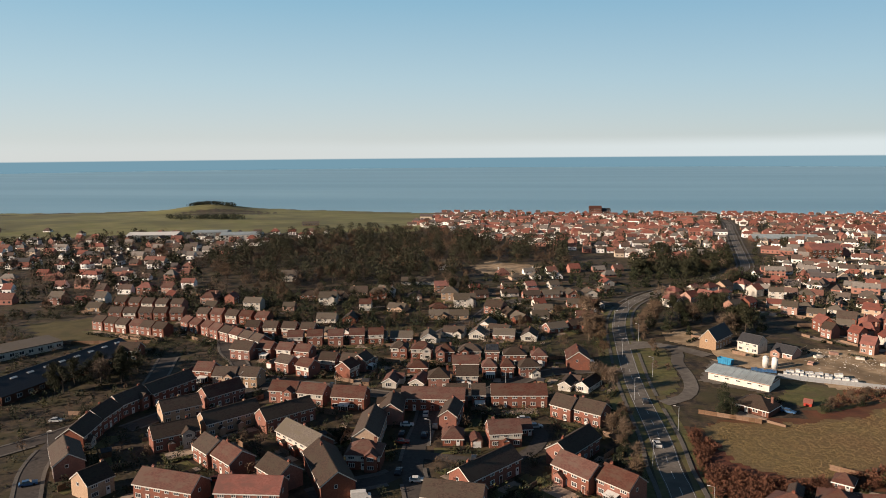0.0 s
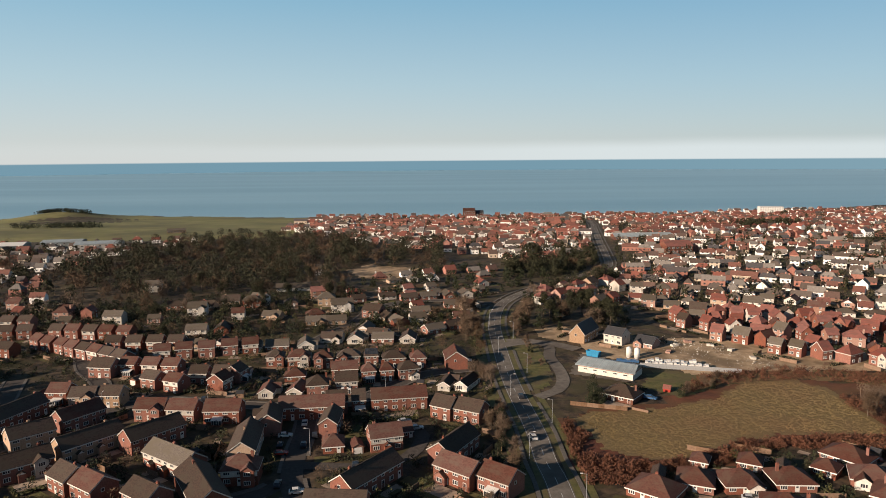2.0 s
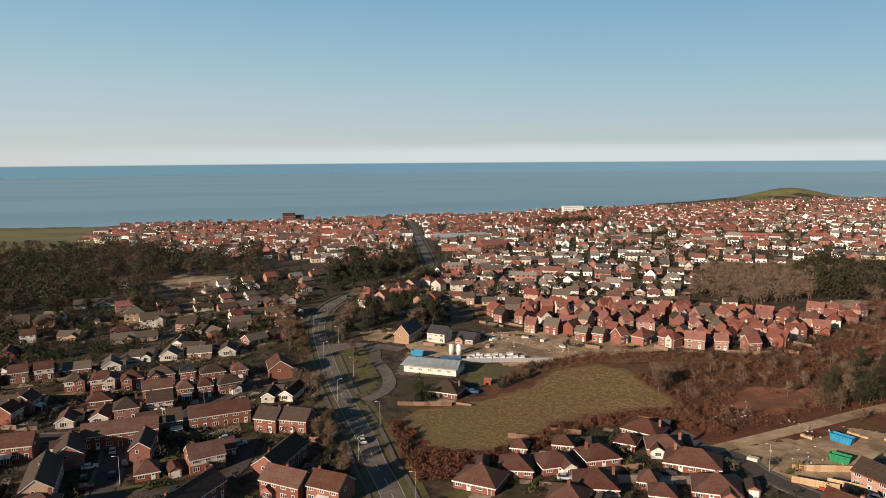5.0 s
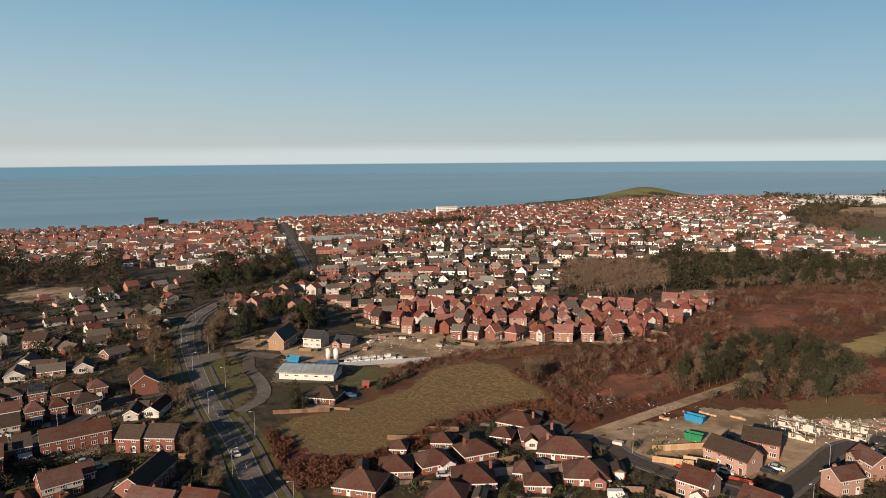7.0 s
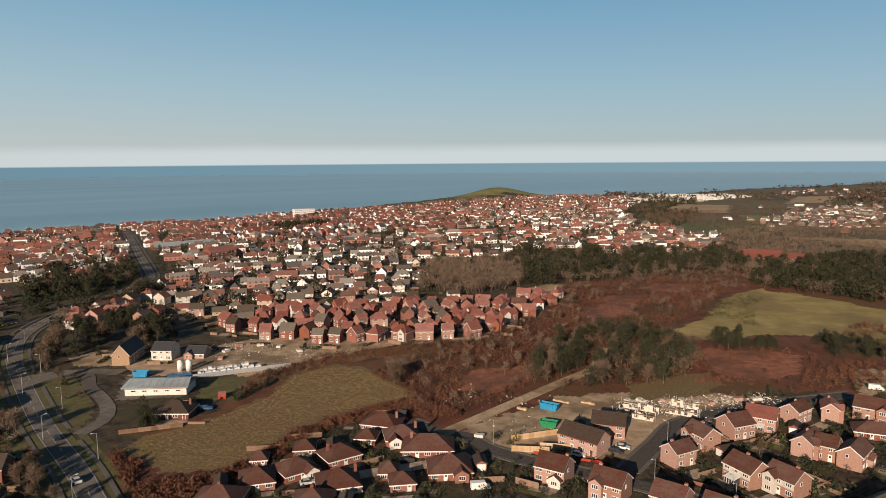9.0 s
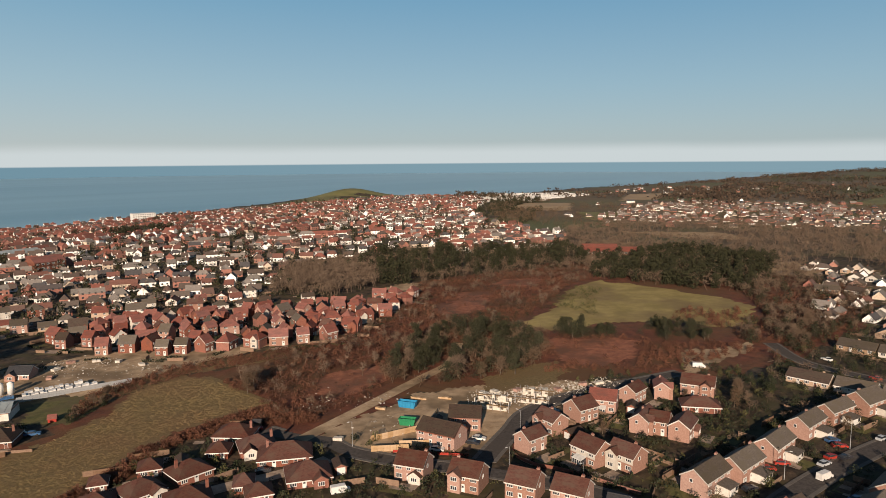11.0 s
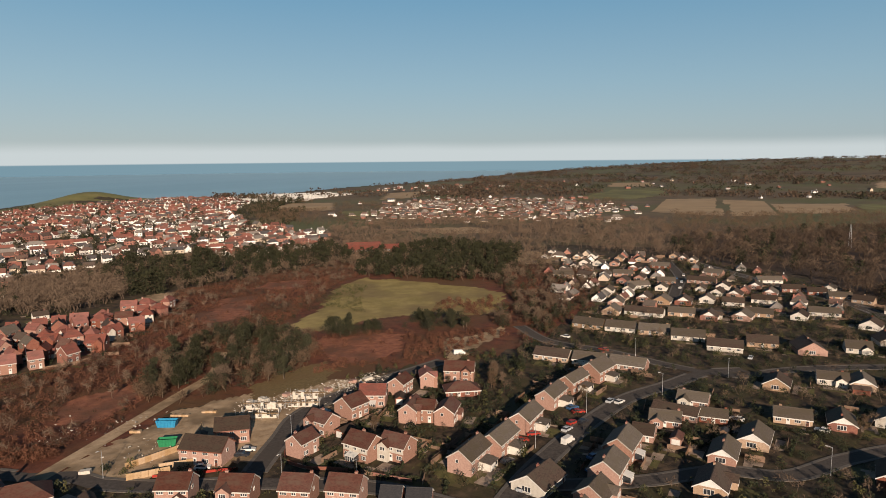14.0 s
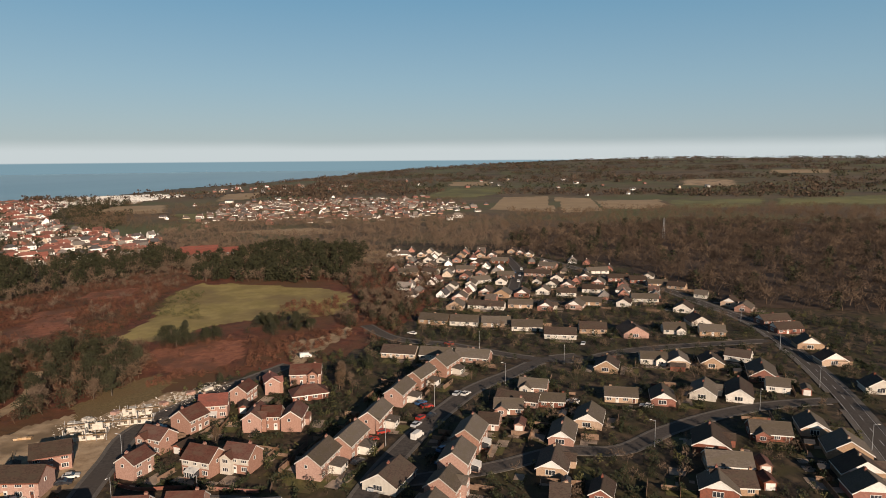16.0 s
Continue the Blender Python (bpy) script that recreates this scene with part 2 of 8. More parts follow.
def assorted(name, colours, rough=0.85):
    """One tone from a set for each separate piece of a mesh, with a little grain."""
    m = bpy.data.materials.new(name)
    m.use_nodes = True
    nt = m.node_tree
    p = nt.nodes["Principled BSDF"]
    p.inputs["Roughness"].default_value, p.inputs["Specular IOR Level"].default_value = rough, 0.2
    g = nt.nodes.new("ShaderNodeNewGeometry")
    ramp = nt.nodes.new("ShaderNodeValToRGB")
    ramp.color_ramp.interpolation = "CONSTANT"
    el = ramp.color_ramp.elements
    el[0].color = (*colours[0], 1)
    el[1].position, el[1].color = 1 / len(colours), (*colours[1], 1)
    for k in range(2, len(colours)):
        e = el.new(k / len(colours))
        e.color = (*colours[k], 1)
    nt.links.new(g.outputs["Random Per Island"], ramp.inputs[0])
    t = nt.nodes.new("ShaderNodeTexNoise")
    t.inputs["Scale"].default_value, t.inputs["Detail"].default_value = 1.2, 4
    nt.links.new(g.outputs["Position"], t.inputs["Vector"])
    r = nt.nodes.new("ShaderNodeMapRange")
    r.inputs[3].default_value, r.inputs[4].default_value = 0.6, 1.4
    nt.links.new(t.outputs["Fac"], r.inputs[0])
    hs = nt.nodes.new("ShaderNodeHueSaturation")
    nt.links.new(r.outputs[0], hs.inputs["Value"])
    nt.links.new(ramp.outputs[0], hs.inputs["Color"])
    nt.links.new(hs.outputs[0], p.inputs["Base Color"])
    return m


M["town_wall"] = assorted("town_walls", [(0.74, 0.72, 0.68), (0.24, 0.105, 0.08), (0.68, 0.64, 0.59), (0.28, 0.13, 0.10), (0.76, 0.74, 0.71), (0.44, 0.36, 0.28), (0.70, 0.67, 0.62), (0.30, 0.15, 0.115)])
M["town_roof"] = assorted("mixed_roofs", [(0.0765, 0.0576, 0.0477), (0.135, 0.0648, 0.0504), (0.135, 0.121, 0.108), (0.108, 0.0675, 0.0549), (0.0648, 0.0603, 0.0612), (0.18, 0.158, 0.14), (0.0945, 0.0747, 0.063)])
M["town_red"] = assorted("red_roofs", [(0.171, 0.063, 0.0477), (0.194, 0.0792, 0.0594), (0.126, 0.054, 0.0423), (0.18, 0.0666, 0.0495), (0.09, 0.0612, 0.0504), (0.149, 0.0675, 0.0531), (0.0765, 0.0648, 0.0621)])


def sea_material():
    m = bpy.data.materials.new("sea_water")
    m.use_nodes = True
    nt = m.node_tree
    p = nt.nodes["Principled BSDF"]
    g = nt.nodes.new("ShaderNodeNewGeometry")
    mp = nt.nodes.new("ShaderNodeMapping")
    mp.inputs["Scale"].default_value = (0.10, 1.0, 1.0)
    nt.links.new(g.outputs["Position"], mp.inputs[0])
    big = nt.nodes.new("ShaderNodeTexNoise")
    big.inputs["Scale"].default_value, big.inputs["Detail"].default_value = 0.004, 4
    nt.links.new(mp.outputs[0], big.inputs["Vector"])
    r = nt.nodes.new("ShaderNodeMapRange")
    r.inputs[1].default_value, r.inputs[2].default_value = 0.35, 0.65
    nt.links.new(big.outputs["Fac"], r.inputs[0])
    mix = nt.nodes.new("ShaderNodeMix")
    mix.data_type = "RGBA"
    mix.inputs[6].default_value, mix.inputs[7].default_value = (0.125, 0.238, 0.305, 1), (0.192, 0.318, 0.380, 1)
    nt.links.new(r.outputs[0], mix.inputs[0])
    # distance haze mixed into the water's base colour, paler towards the east
    haze_mix = nt.nodes.new("ShaderNodeMix")
    haze_mix.data_type = "RGBA"
    haze_mix.inputs[7].default_value = (0.275, 0.395, 0.445, 1)
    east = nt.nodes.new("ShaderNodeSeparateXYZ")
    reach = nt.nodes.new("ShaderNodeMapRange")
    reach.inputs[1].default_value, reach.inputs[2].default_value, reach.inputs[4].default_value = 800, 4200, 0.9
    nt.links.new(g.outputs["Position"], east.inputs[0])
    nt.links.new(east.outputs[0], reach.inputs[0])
    nt.links.new(reach.outputs[0], haze_mix.inputs[0])
    nt.links.new(mix.outputs[2], haze_mix.inputs[6])
    nt.links.new(haze_mix.outputs[2], p.inputs["Base Color"])
    p.inputs["Roughness"].default_value = 0.35
    p.inputs["Specular IOR Level"].default_value = 0.5
    wv = nt.nodes.new("ShaderNodeTexNoise")
    wv.inputs["Scale"].default_value, wv.inputs["Detail"].default_value = 0.12, 4
    nt.links.new(mp.outputs[0], wv.inputs["Vector"])
    b = nt.nodes.new("ShaderNodeBump")
    b.inputs["Strength"].default_value, b.inputs["Distance"].default_value = 0.5, 0.8
    nt.links.new(wv.outputs["Fac"], b.inputs["Height"])
    nt.links.new(b.outputs[0], p.inputs["Normal"])
    return m


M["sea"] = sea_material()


# ---- building blocks ----
def mesh_of(name, verts, faces, materials, slots=None, smooth=False):
    me = bpy.data.meshes.new(name)
    me.from_pydata([tuple(v) for v in verts], [], faces)
    for m in materials if isinstance(materials, (list, tuple)) else [materials]:
        me.materials.append(m)
    if slots:
        me.polygons.foreach_set("material_index", slots)
    if smooth:
        me.polygons.foreach_set("use_smooth", [True] * len(faces))
    me.update()
    return me


class Shape:
    """Gathers boxes, prisms and quads for one mesh."""

    def __init__(self):
        self.v, self.f, self.s = [], [], []

    def add(self, verts, faces, slot=0):
        n = len(self.v)
        self.v += [tuple(p) for p in verts]
        self.f += [tuple(i + n for i in f) for f in faces]
        self.s += [slot] * len(faces)
        return self

    def box(self, x0, x1, y0, y1, z0, z1, slot=0):
        return self.add([(x0, y0, z0), (x1, y0, z0), (x1, y1, z0), (x0, y1, z0), (x0, y0, z1), (x1, y0, z1), (x1, y1, z1), (x0, y1, z1)],
                        [(0, 3, 2, 1), (4, 5, 6, 7), (0, 1, 5, 4), (1, 2, 6, 5), (2, 3, 7, 6), (3, 0, 4, 7)], slot)

    def slab(self, a, b, c, d, t, slot=0):
        """A quad a b c d, thickened downwards by t."""
        lo = [(p[0], p[1], p[2] - t) for p in (a, b, c, d)]
        return self.add([a, b, c, d, *lo], [(0, 1, 2, 3), (7, 6, 5, 4), (0, 4, 5, 1), (1, 5, 6, 2), (2, 6, 7, 3), (3, 7, 4, 0)], slot)

    def tri(self, a, b, c, t, slot=0):
        lo = [(p[0], p[1], p[2] - t) for p in (a, b, c)]
        return self.add([a, b, c, *lo], [(0, 1, 2), (5, 4, 3), (0, 3, 4, 1), (1, 4, 5, 2), (2, 5, 3, 0)], slot)

    def tube(self, a, b, ra, rb, n=6, slot=0, cap=False):
        a, b = Vector(a), Vector(b)
        q = (b - a).to_track_quat("Z", "Y")
        ring = [q @ Vector((math.cos(2 * math.pi * i / n), math.sin(2 * math.pi * i / n), 0)) for i in range(n)]
        faces = [(i, (i + 1) % n, n + (i + 1) % n, n + i) for i in range(n)]
        if cap:
            faces += [tuple(range(n - 1, -1, -1)), tuple(range(n, 2 * n))]
        return self.add([a + r * ra for r in ring] + [b + r * rb for r in ring], faces, slot)

    def mesh(self, name, materials, smooth=False):
        return mesh_of(name, self.v, self.f, materials, self.s, smooth)


def part(name, me, parent, m=None, label=""):
    ob = new(name, me)
    ob.parent = parent
    if m is not None:
        ob.matrix_basis = m
    return tagged(ob, label) if label else ob


def empty(name, m, label, category, group=""):
    ob = new(name)
    ob.matrix_basis = m
    return tagged(ob, label, category, group)


def smooth01(a, b, v):
    t = min(1.0, max(0.0, (v - a) / (b - a)))
    return t * t * (3 - 2 * t)


# ---- lie of the land ----
COAST = [(-6000, 900), (-950, 1035), (-500, 1165), (-200, 1100), (50, 1095), (400, 1115), (770, 1250), (1000, 1300), (1300, 1330), (1540, 1105), (2000, 1130), (2550, 1055), (3650, 1040), (6000, 900)]
SEA = -14.0


def coast(x):
    return float(np.interp(x, [c[0] for c in COAST], [c[1] for c in COAST])) + 9 * noise.noise((x * 0.008, 3.1, 0))


def land(x, y):
    d = coast(x) - y
    z = -10 * smooth01(380, 0, d)
    if d < 0:
        z -= min(25, -d * 1.2)
    r, az = math.hypot(x, y), math.degrees(math.atan2(x, y))
    z += 13 * math.exp(-((x + 590) ** 2 + (y - 1085) ** 2) / (2 * 48 ** 2))
    z += 20 * math.exp(-((x - 1095) / 62) ** 2 / 2 - ((y - 1234) / 45) ** 2 / 2) + 9 * math.exp(-((x - 1010) / 120) ** 2 / 2 - ((y - 1200) / 70) ** 2 / 2)
    if d > 0:
        far = smooth01(1350, 4300, r)
        z += far * (58 * smooth01(73, 100, az) if az > 0 else 60 * smooth01(-70, -110, az))
        z += far * 10 * noise.noise((x * 0.0011, y * 0.0011, 1.0)) * smooth01(60, 90, abs(az))
        z += 1.2 * smooth01(600, 1500, r) * noise.noise((x * 0.01, y * 0.01, 5.0))
    return z


def make_ground():
    radii = [0, 25, 60] + [100 + 12 * i for i in range(50)] + [700 * 1.028 ** i for i in range(72)]
    radii = [r for r in radii if r < 4960] + [4960]
    angs = np.concatenate([np.arange(-60, 135, 0.6), np.arange(135, 300, 3.0)])
    v, f = [], []
    n = len(angs)
    for r in radii:
        for a in angs:
            x, y = r * math.sin(radians(a)), r * math.cos(radians(a))
            v.append((x, y, land(x, y)))
    for i in range(len(radii) - 1):
        for j in range(n):
            k = (j + 1) % n
            f.append((i * n + j, (i + 1) * n + j, (i + 1) * n + k, i * n + k))
    ob = new("ground", mesh_of("ground", v, [tuple(reversed(q)) for q in f], M["ground"], smooth=True))
    tagged(ob, "dark mottled ground of gardens and verges", "ground", kind="structure")
    m = 96
    s = [(0, 0, SEA)] + [(4990 * math.sin(2 * math.pi * i / m), 4990 * math.cos(2 * math.pi * i / m), SEA) for i in range(m)]
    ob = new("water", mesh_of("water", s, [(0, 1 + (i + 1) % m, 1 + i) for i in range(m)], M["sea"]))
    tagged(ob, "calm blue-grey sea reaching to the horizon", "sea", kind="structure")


make_ground()


def inside(x, y, pts):
    c = False
    j = len(pts) - 1
    for i in range(len(pts)):
        (xi, yi), (xj, yj) = pts[i], pts[j]
        if (yi > y) != (yj > y) and x < (xj - xi) * (y - yi) / (yj - yi) + xi:
            c = not c
        j = i
    return c


def patch(name, pts, material, label, category, lift=0.06, res=3.0, ragged=2.0, kind="structure"):
    """A piece of ground cover: a sheet over the land inside an outline, with a ragged edge."""
    xs, ys = [p[0] for p in pts], [p[1] for p in pts]
    nx, ny = int((max(xs) - min(xs)) / res) + 3, int((max(ys) - min(ys)) / res) + 3
    x0, y0 = min(xs) - res, min(ys) - res
    idx, v, f = {}, [], []

    def vert(i, j):
        if (i, j) not in idx:
            x, y = x0 + i * res, y0 + j * res
            x += res * 0.45 * noise.noise((i * 1.7, j * 1.3, 2))
            y += res * 0.45 * noise.noise((i * 1.3, j * 1.9, 7))
            idx[i, j] = len(v)
            v.append((x, y, land(x, y) + lift))
        return idx[i, j]

    for i in range(nx):
        for j in range(ny):
            x, y = x0 + (i + 0.5) * res, y0 + (j + 0.5) * res
            ox = ragged * noise.noise((x * 0.3 / ragged, y * 0.3 / ragged, 11)) * 1.6 if ragged else 0
            oy = ragged * noise.noise((x * 0.3 / ragged, y * 0.3 / ragged, 23)) * 1.6 if ragged else 0
            if inside(x + ox, y + oy, pts):
                f.append((vert(i, j), vert(i + 1, j), vert(i + 1, j + 1), vert(i, j + 1)))
    ob = new(name, mesh_of(name, v, f, material, smooth=True))
    return tagged(ob, label, category, kind=kind)


def curve_points(pts, step=4.0):
    """Catmull-Rom through the points, about every step metres."""
    p = [Vector((*q, 0)) for q in pts]
    p = [2 * p[0] - p[1]] + p + [2 * p[-1] - p[-2]]
    out = []
    for i in range(1, len(p) - 2):
        n = max(2, int((p[i + 1] - p[i]).length / step))
        for k in range(n):
            t = k / n
            a, b, c, d = p[i - 1], p[i], p[i + 1], p[i + 2]
            out.append(0.5 * (2 * b + (c - a) * t + (2 * a - 5 * b + 4 * c - d) * t * t + (3 * b - a - 3 * c + d) * t ** 3))
    out.append(p[-2])
    return out


def ribbon(s, line, off0, off1, lift, h=0.0, slot=0, dash=None):
    """A strip beside a line between two offsets; h: its thickness; dash: (on, off) metres."""
    run = 0.0
    for a, b, k in zip(line, line[1:], range(len(line))):
        da = (line[min(k + 1, len(line) - 1)] - line[max(k - 1, 0)]).normalized()
        db = (line[min(k + 2, len(line) - 1)] - line[k]).normalized()
        na, nb = Vector((da.y, -da.x, 0)), Vector((db.y, -db.x, 0))
        run += (b - a).length
        if dash and run % sum(dash) > dash[0]:
            continue
        q = []
        for p in (a + na * off0, b + nb * off0, b + nb * off1, a + na * off1):
            q.append((p.x, p.y, land(p.x, p.y) + lift))
        if h:
            s.slab(q[0], q[1], q[2], q[3], h, slot)
        else:
            s.add(q, [(0, 1, 2, 3)], slot)


def up_faces(me):
    """Turns faces that look down."""
    bm = bmesh.new()
    bm.from_mesh(me)
    for f in bm.faces:
        f.normal_update()
        if f.normal.z < 0:
            f.normal_flip()
    bm.to_mesh(me)
    bm.free()
    return me


ROAD_LINES = []
ROADS = []


def road(pts, width, label, foot=1.8, centre=None, verge=0.0, material="asphalt", category="road"):
    line = curve_points(pts)
    lift = 0.09 + 0.007 * len(ROADS)
    ROAD_LINES.append((line, width / 2 + foot + verge))
    s = Shape()
    ribbon(s, line, -width / 2, width / 2, lift)
    ob = tagged(new("road", up_faces(s.mesh("road", M[material]))), label, category, kind="structure")
    ROADS.append((line, width, foot, verge))
    if centre:
        fine = curve_points(pts, 1.0)
        s = Shape()
        ribbon(s, fine, -0.09, 0.09, lift + 0.012, dash=centre)
        p = new("centre_line", up_faces(s.mesh("centre_line", M["line"])))
        p.parent = ob
        for k in (-1, 1):
            s = Shape()
            ribbon(s, line, k * (width / 2 - 0.35) - 0.06, k * (width / 2 - 0.35) + 0.06, lift + 0.012)
            p = new("edge_line", up_faces(s.mesh("edge_line", M["line"])))
            p.parent = ob
    return ob


def pavements():
    """Kerbed pavements along the roads, broken where another road joins."""
    for k, (line, width, foot, verge) in enumerate(ROADS):
        if not foot:
            continue
        others = [(p, w / 2 + 0.6) for j, (l2, w, f, v) in enumerate(ROADS) if j != k for p in l2]
        for sgn in (-1, 1):
            a, b = sorted((sgn * (width / 2 + verge), sgn * (width / 2 + verge + foot)))
            s = Shape()
            run = []
            for i, p in enumerate(line):
                d = (line[min(i + 1, len(line) - 1)] - line[max(i - 1, 0)]).normalized()
                m = p + Vector((d.y, -d.x, 0)) * (a + b) / 2
                if any(abs(m.x - o.x) < 6 and abs(m.y - o.y) < 6 and (m - o).length < w + 1.5 for o, w in others):
                    if len(run) > 1:
                        ribbon(s, run, a, b, 0.24, 0.14)
                    run = []
                else:
                    run.append(p)
            if len(run) > 1:
                ribbon(s, run, a, b, 0.24, 0.14)
            if s.v:
                tagged(new("pavement", s.mesh("pavement", M["paving"])), "pale concrete pavement with a kerb beside the road", "pavement", kind="structure")


# ---- houses ----
MESH = {}


def cached(key, build):
    if key not in MESH:
        MESH[key] = build()
    return MESH[key]


def walls_mesh(w, d, h, rise, gable, material, base=0.5):
    def build():
        s = Shape()
        x, y = w / 2, d / 2
        if gable:
            s.add([(-x, -y, -base), (x, -y, -base), (x, y, -base), (-x, y, -base), (-x, -y, h), (x, -y, h), (x, y, h), (-x, y, h), (-x, 0, h + rise), (x, 0, h + rise)],
                  [(0, 1, 5, 4), (2, 3, 7, 6), (1, 2, 6, 9, 5), (3, 0, 4, 8, 7), (0, 3, 2, 1), (4, 5, 9, 8), (6, 7, 8, 9)])
        else:
            s.box(-x, x, -y, y, -base, h)
        return s.mesh("wall", M[material])
    return cached(("wall", w, d, h, rise, gable, material), build)


def roof_mesh(w, d, h, rise, gable, material):
    def build():
        s = Shape()
        o, t = 0.35, 0.16
        x, y = w / 2 + (0.22 if gable else o), d / 2 + o
        drop = rise * o / (d / 2)
        top, low = h + rise + t, h - drop + t
        if gable:
            s.slab((-x, -y, low), (x, -y, low), (x, 0, top), (-x, 0, top), t)
            s.slab((x, y, low), (-x, y, low), (-x, 0, top), (x, 0, top), t)
            s.box(-x, x, -0.14, 0.14, top - 0.06, top + 0.07)
        else:
            r = max(0.3, x - y)
            s.slab((-x, -y, low), (x, -y, low), (r, 0, top), (-r, 0, top), t)
            s.slab((x, y, low), (-x, y, low), (-r, 0, top), (r, 0, top), t)
            s.tri((x, -y, low), (x, y, low), (r, 0, top), t)
            s.tri((-x, y, low), (-x, -y, low), (-r, 0, top), t)
            s.box(-r, r, -0.13, 0.13, top - 0.05, top + 0.07)
        return s.mesh("roof", M[material])
    return cached(("roof", w, d, h, rise, gable, material), build)


def fascia_mesh(w, d, h, rise, gable, material):
    """White boards that run round the roof's edge: under the eaves, and up the verges of a gable."""
    def build():
        x, y = w / 2 + (0.23 if gable else 0.36), d / 2 + 0.36
        low, top = h - rise * 0.36 / (d / 2) + 0.07, h + rise + 0.12
        outline = [(-x, -y, low), (x, -y, low), (x, 0, top), (x, y, low), (-x, y, low), (-x, 0, top)] if gable else [(-x, -y, low), (x, -y, low), (x, y, low), (-x, y, low)]
        n = len(outline)
        v = []
        for k, p in enumerate(outline):
            sx, sy = math.copysign(0.05, p[0]), math.copysign(0.05, p[1]) if p[1] else 0
            v += [p, (p[0], p[1], p[2] - 0.32), (p[0] - sx, p[1] - sy, p[2] - 0.32), (p[0] - sx, p[1] - sy, p[2])]
        f = [tuple(((k + da) % n) * 4 + (j + db) % 4 for da, db in ((0, 0), (1, 0), (1, 1), (0, 1))) for k in range(n) for j in range(4)]
        return mesh_of("fascia", v, f, M[material])
    return cached(("fascia", w, d, h, rise, gable, material), build)


def window_mesh(w, h, lights, glazed):
    """One connected frame with its bars, a sill lip and recessed lights (glazed, or open for a pane)."""
    def build():
        f = 0.10
        step = (w - f) / lights
        xs = []
        for k in range(lights + 1):
            xs += [-w / 2 + k * step, -w / 2 + k * step + f]
        zs = [0, f, h - f, h]
        v, faces, slots = [], [], []
        nx = len(xs)
        for z in zs:
            v += [(x, -0.06, z) for x in xs]
        for j in range(3):
            for i in range(nx - 1):
                c = [j * nx + i, j * nx + i + 1, (j + 1) * nx + i + 1, (j + 1) * nx + i]
                if j == 1 and i % 2 == 1:
                    k = len(v)
                    v += [(v[p][0], 0.01, v[p][2]) for p in c]
                    for e in range(4):
                        faces.append((c[e], c[(e + 1) % 4], k + (e + 1) % 4, k + e))
                        slots.append(0)
                    if glazed:
                        faces.append((k, k + 1, k + 2, k + 3))
                        slots.append(1)
                else:
                    faces.append(tuple(c))
                    slots.append(0)
        rim = list(range(nx)) + [j * nx + nx - 1 for j in (1, 2, 3)] + [3 * nx + i for i in range(nx - 2, -1, -1)] + [2 * nx, nx]
        k = len(v)
        v += [(v[p][0], 0.08, v[p][2]) for p in rim]
        m = len(rim)
        for e in range(m):
            faces.append((rim[(e + 1) % m], rim[e], k + e, k + (e + 1) % m))
            slots.append(0)
        return mesh_of("window", v, faces, [M["white"], M["glass"]], slots)
    return cached(("win", w, h, lights, glazed), build)


def pane_mesh(w, h):
    def build():
        return Shape().box(-w / 2 + 0.05, w / 2 - 0.05, 0.0, 0.05, 0.05, h - 0.05).mesh("pane", M["glass"])
    return cached(("pane", w, h), build)


def window(parent, x, y, z, turn, w, h, lights=2, detail=True):
    ob = part("window", window_mesh(w, h, lights, not detail), parent, pose(x, y, z, 0, 0, turn))
    if detail:
        part("pane", pane_mesh(w, h), ob)
    return ob


def door_mesh(material):
    def build():
        s = Shape()
        s.box(-0.45, 0.45, -0.05, 0.06, 0, 2.02)
        s.box(-0.54, -0.45, -0.07, 0.06, 0, 2.12, 1)
        s.box(0.45, 0.54, -0.07, 0.06, 0, 2.12, 1)
        s.box(-0.45, 0.45, -0.07, 0.06, 2.02, 2.12, 1)
        s.box(-0.28, 0.28, -0.06, 0.0, 1.15, 1.75, 2)
        return s.mesh("door", [M[material], M["white"], M["glass"]])
    return cached(("door", material), build)


def chimney(parent, x, y, z, material, near):
    def build():
        s = Shape()
        s.box(-0.38, 0.38, -0.28, 0.28, -1.4, 0.65)
        s.box(-0.43, 0.43, -0.33, 0.33, 0.45, 0.57)
        return s.mesh("chimney", M[material])

    def pot():
        return Shape().tube((0, 0, 0.65), (0, 0, 0.95), 0.12, 0.1, 8, cap=True).mesh("chimney_pot", M["roof_red"])
    ob = part("chimney", cached(("chimney", material), build), parent, pose(x, y, z))
    if near:
        for k in (-0.2, 0.2):
            part("chimney_pot", cached(("pot",), pot), ob, pose(k, 0, 0))


def porch_mesh(w, d, h, material, roofm):
    def build():
        s = Shape()
        s.box(-w / 2, w / 2, -d, -0.01, -0.3, h)
        x = w / 2 + 0.15
        s.slab((-x, -d - 0.2, h), (-x, -0.01, h), (0, -0.01, h + x * 0.75), (0, -d - 0.2, h + x * 0.75), 0.1, 1)
        s.slab((x, -0.01, h), (x, -d - 0.2, h), (0, -d - 0.2, h + x * 0.75), (0, -0.01, h + x * 0.75), 0.1, 1)
        s.add([(-w / 2, -d, h), (w / 2, -d, h), (0, -d, h + w / 2 * 0.75)], [(0, 1, 2)], 2)
        return s.mesh("porch", [M[material], M[roofm], M["white"]])
    return cached(("porch", w, d, h, material, roofm), build)


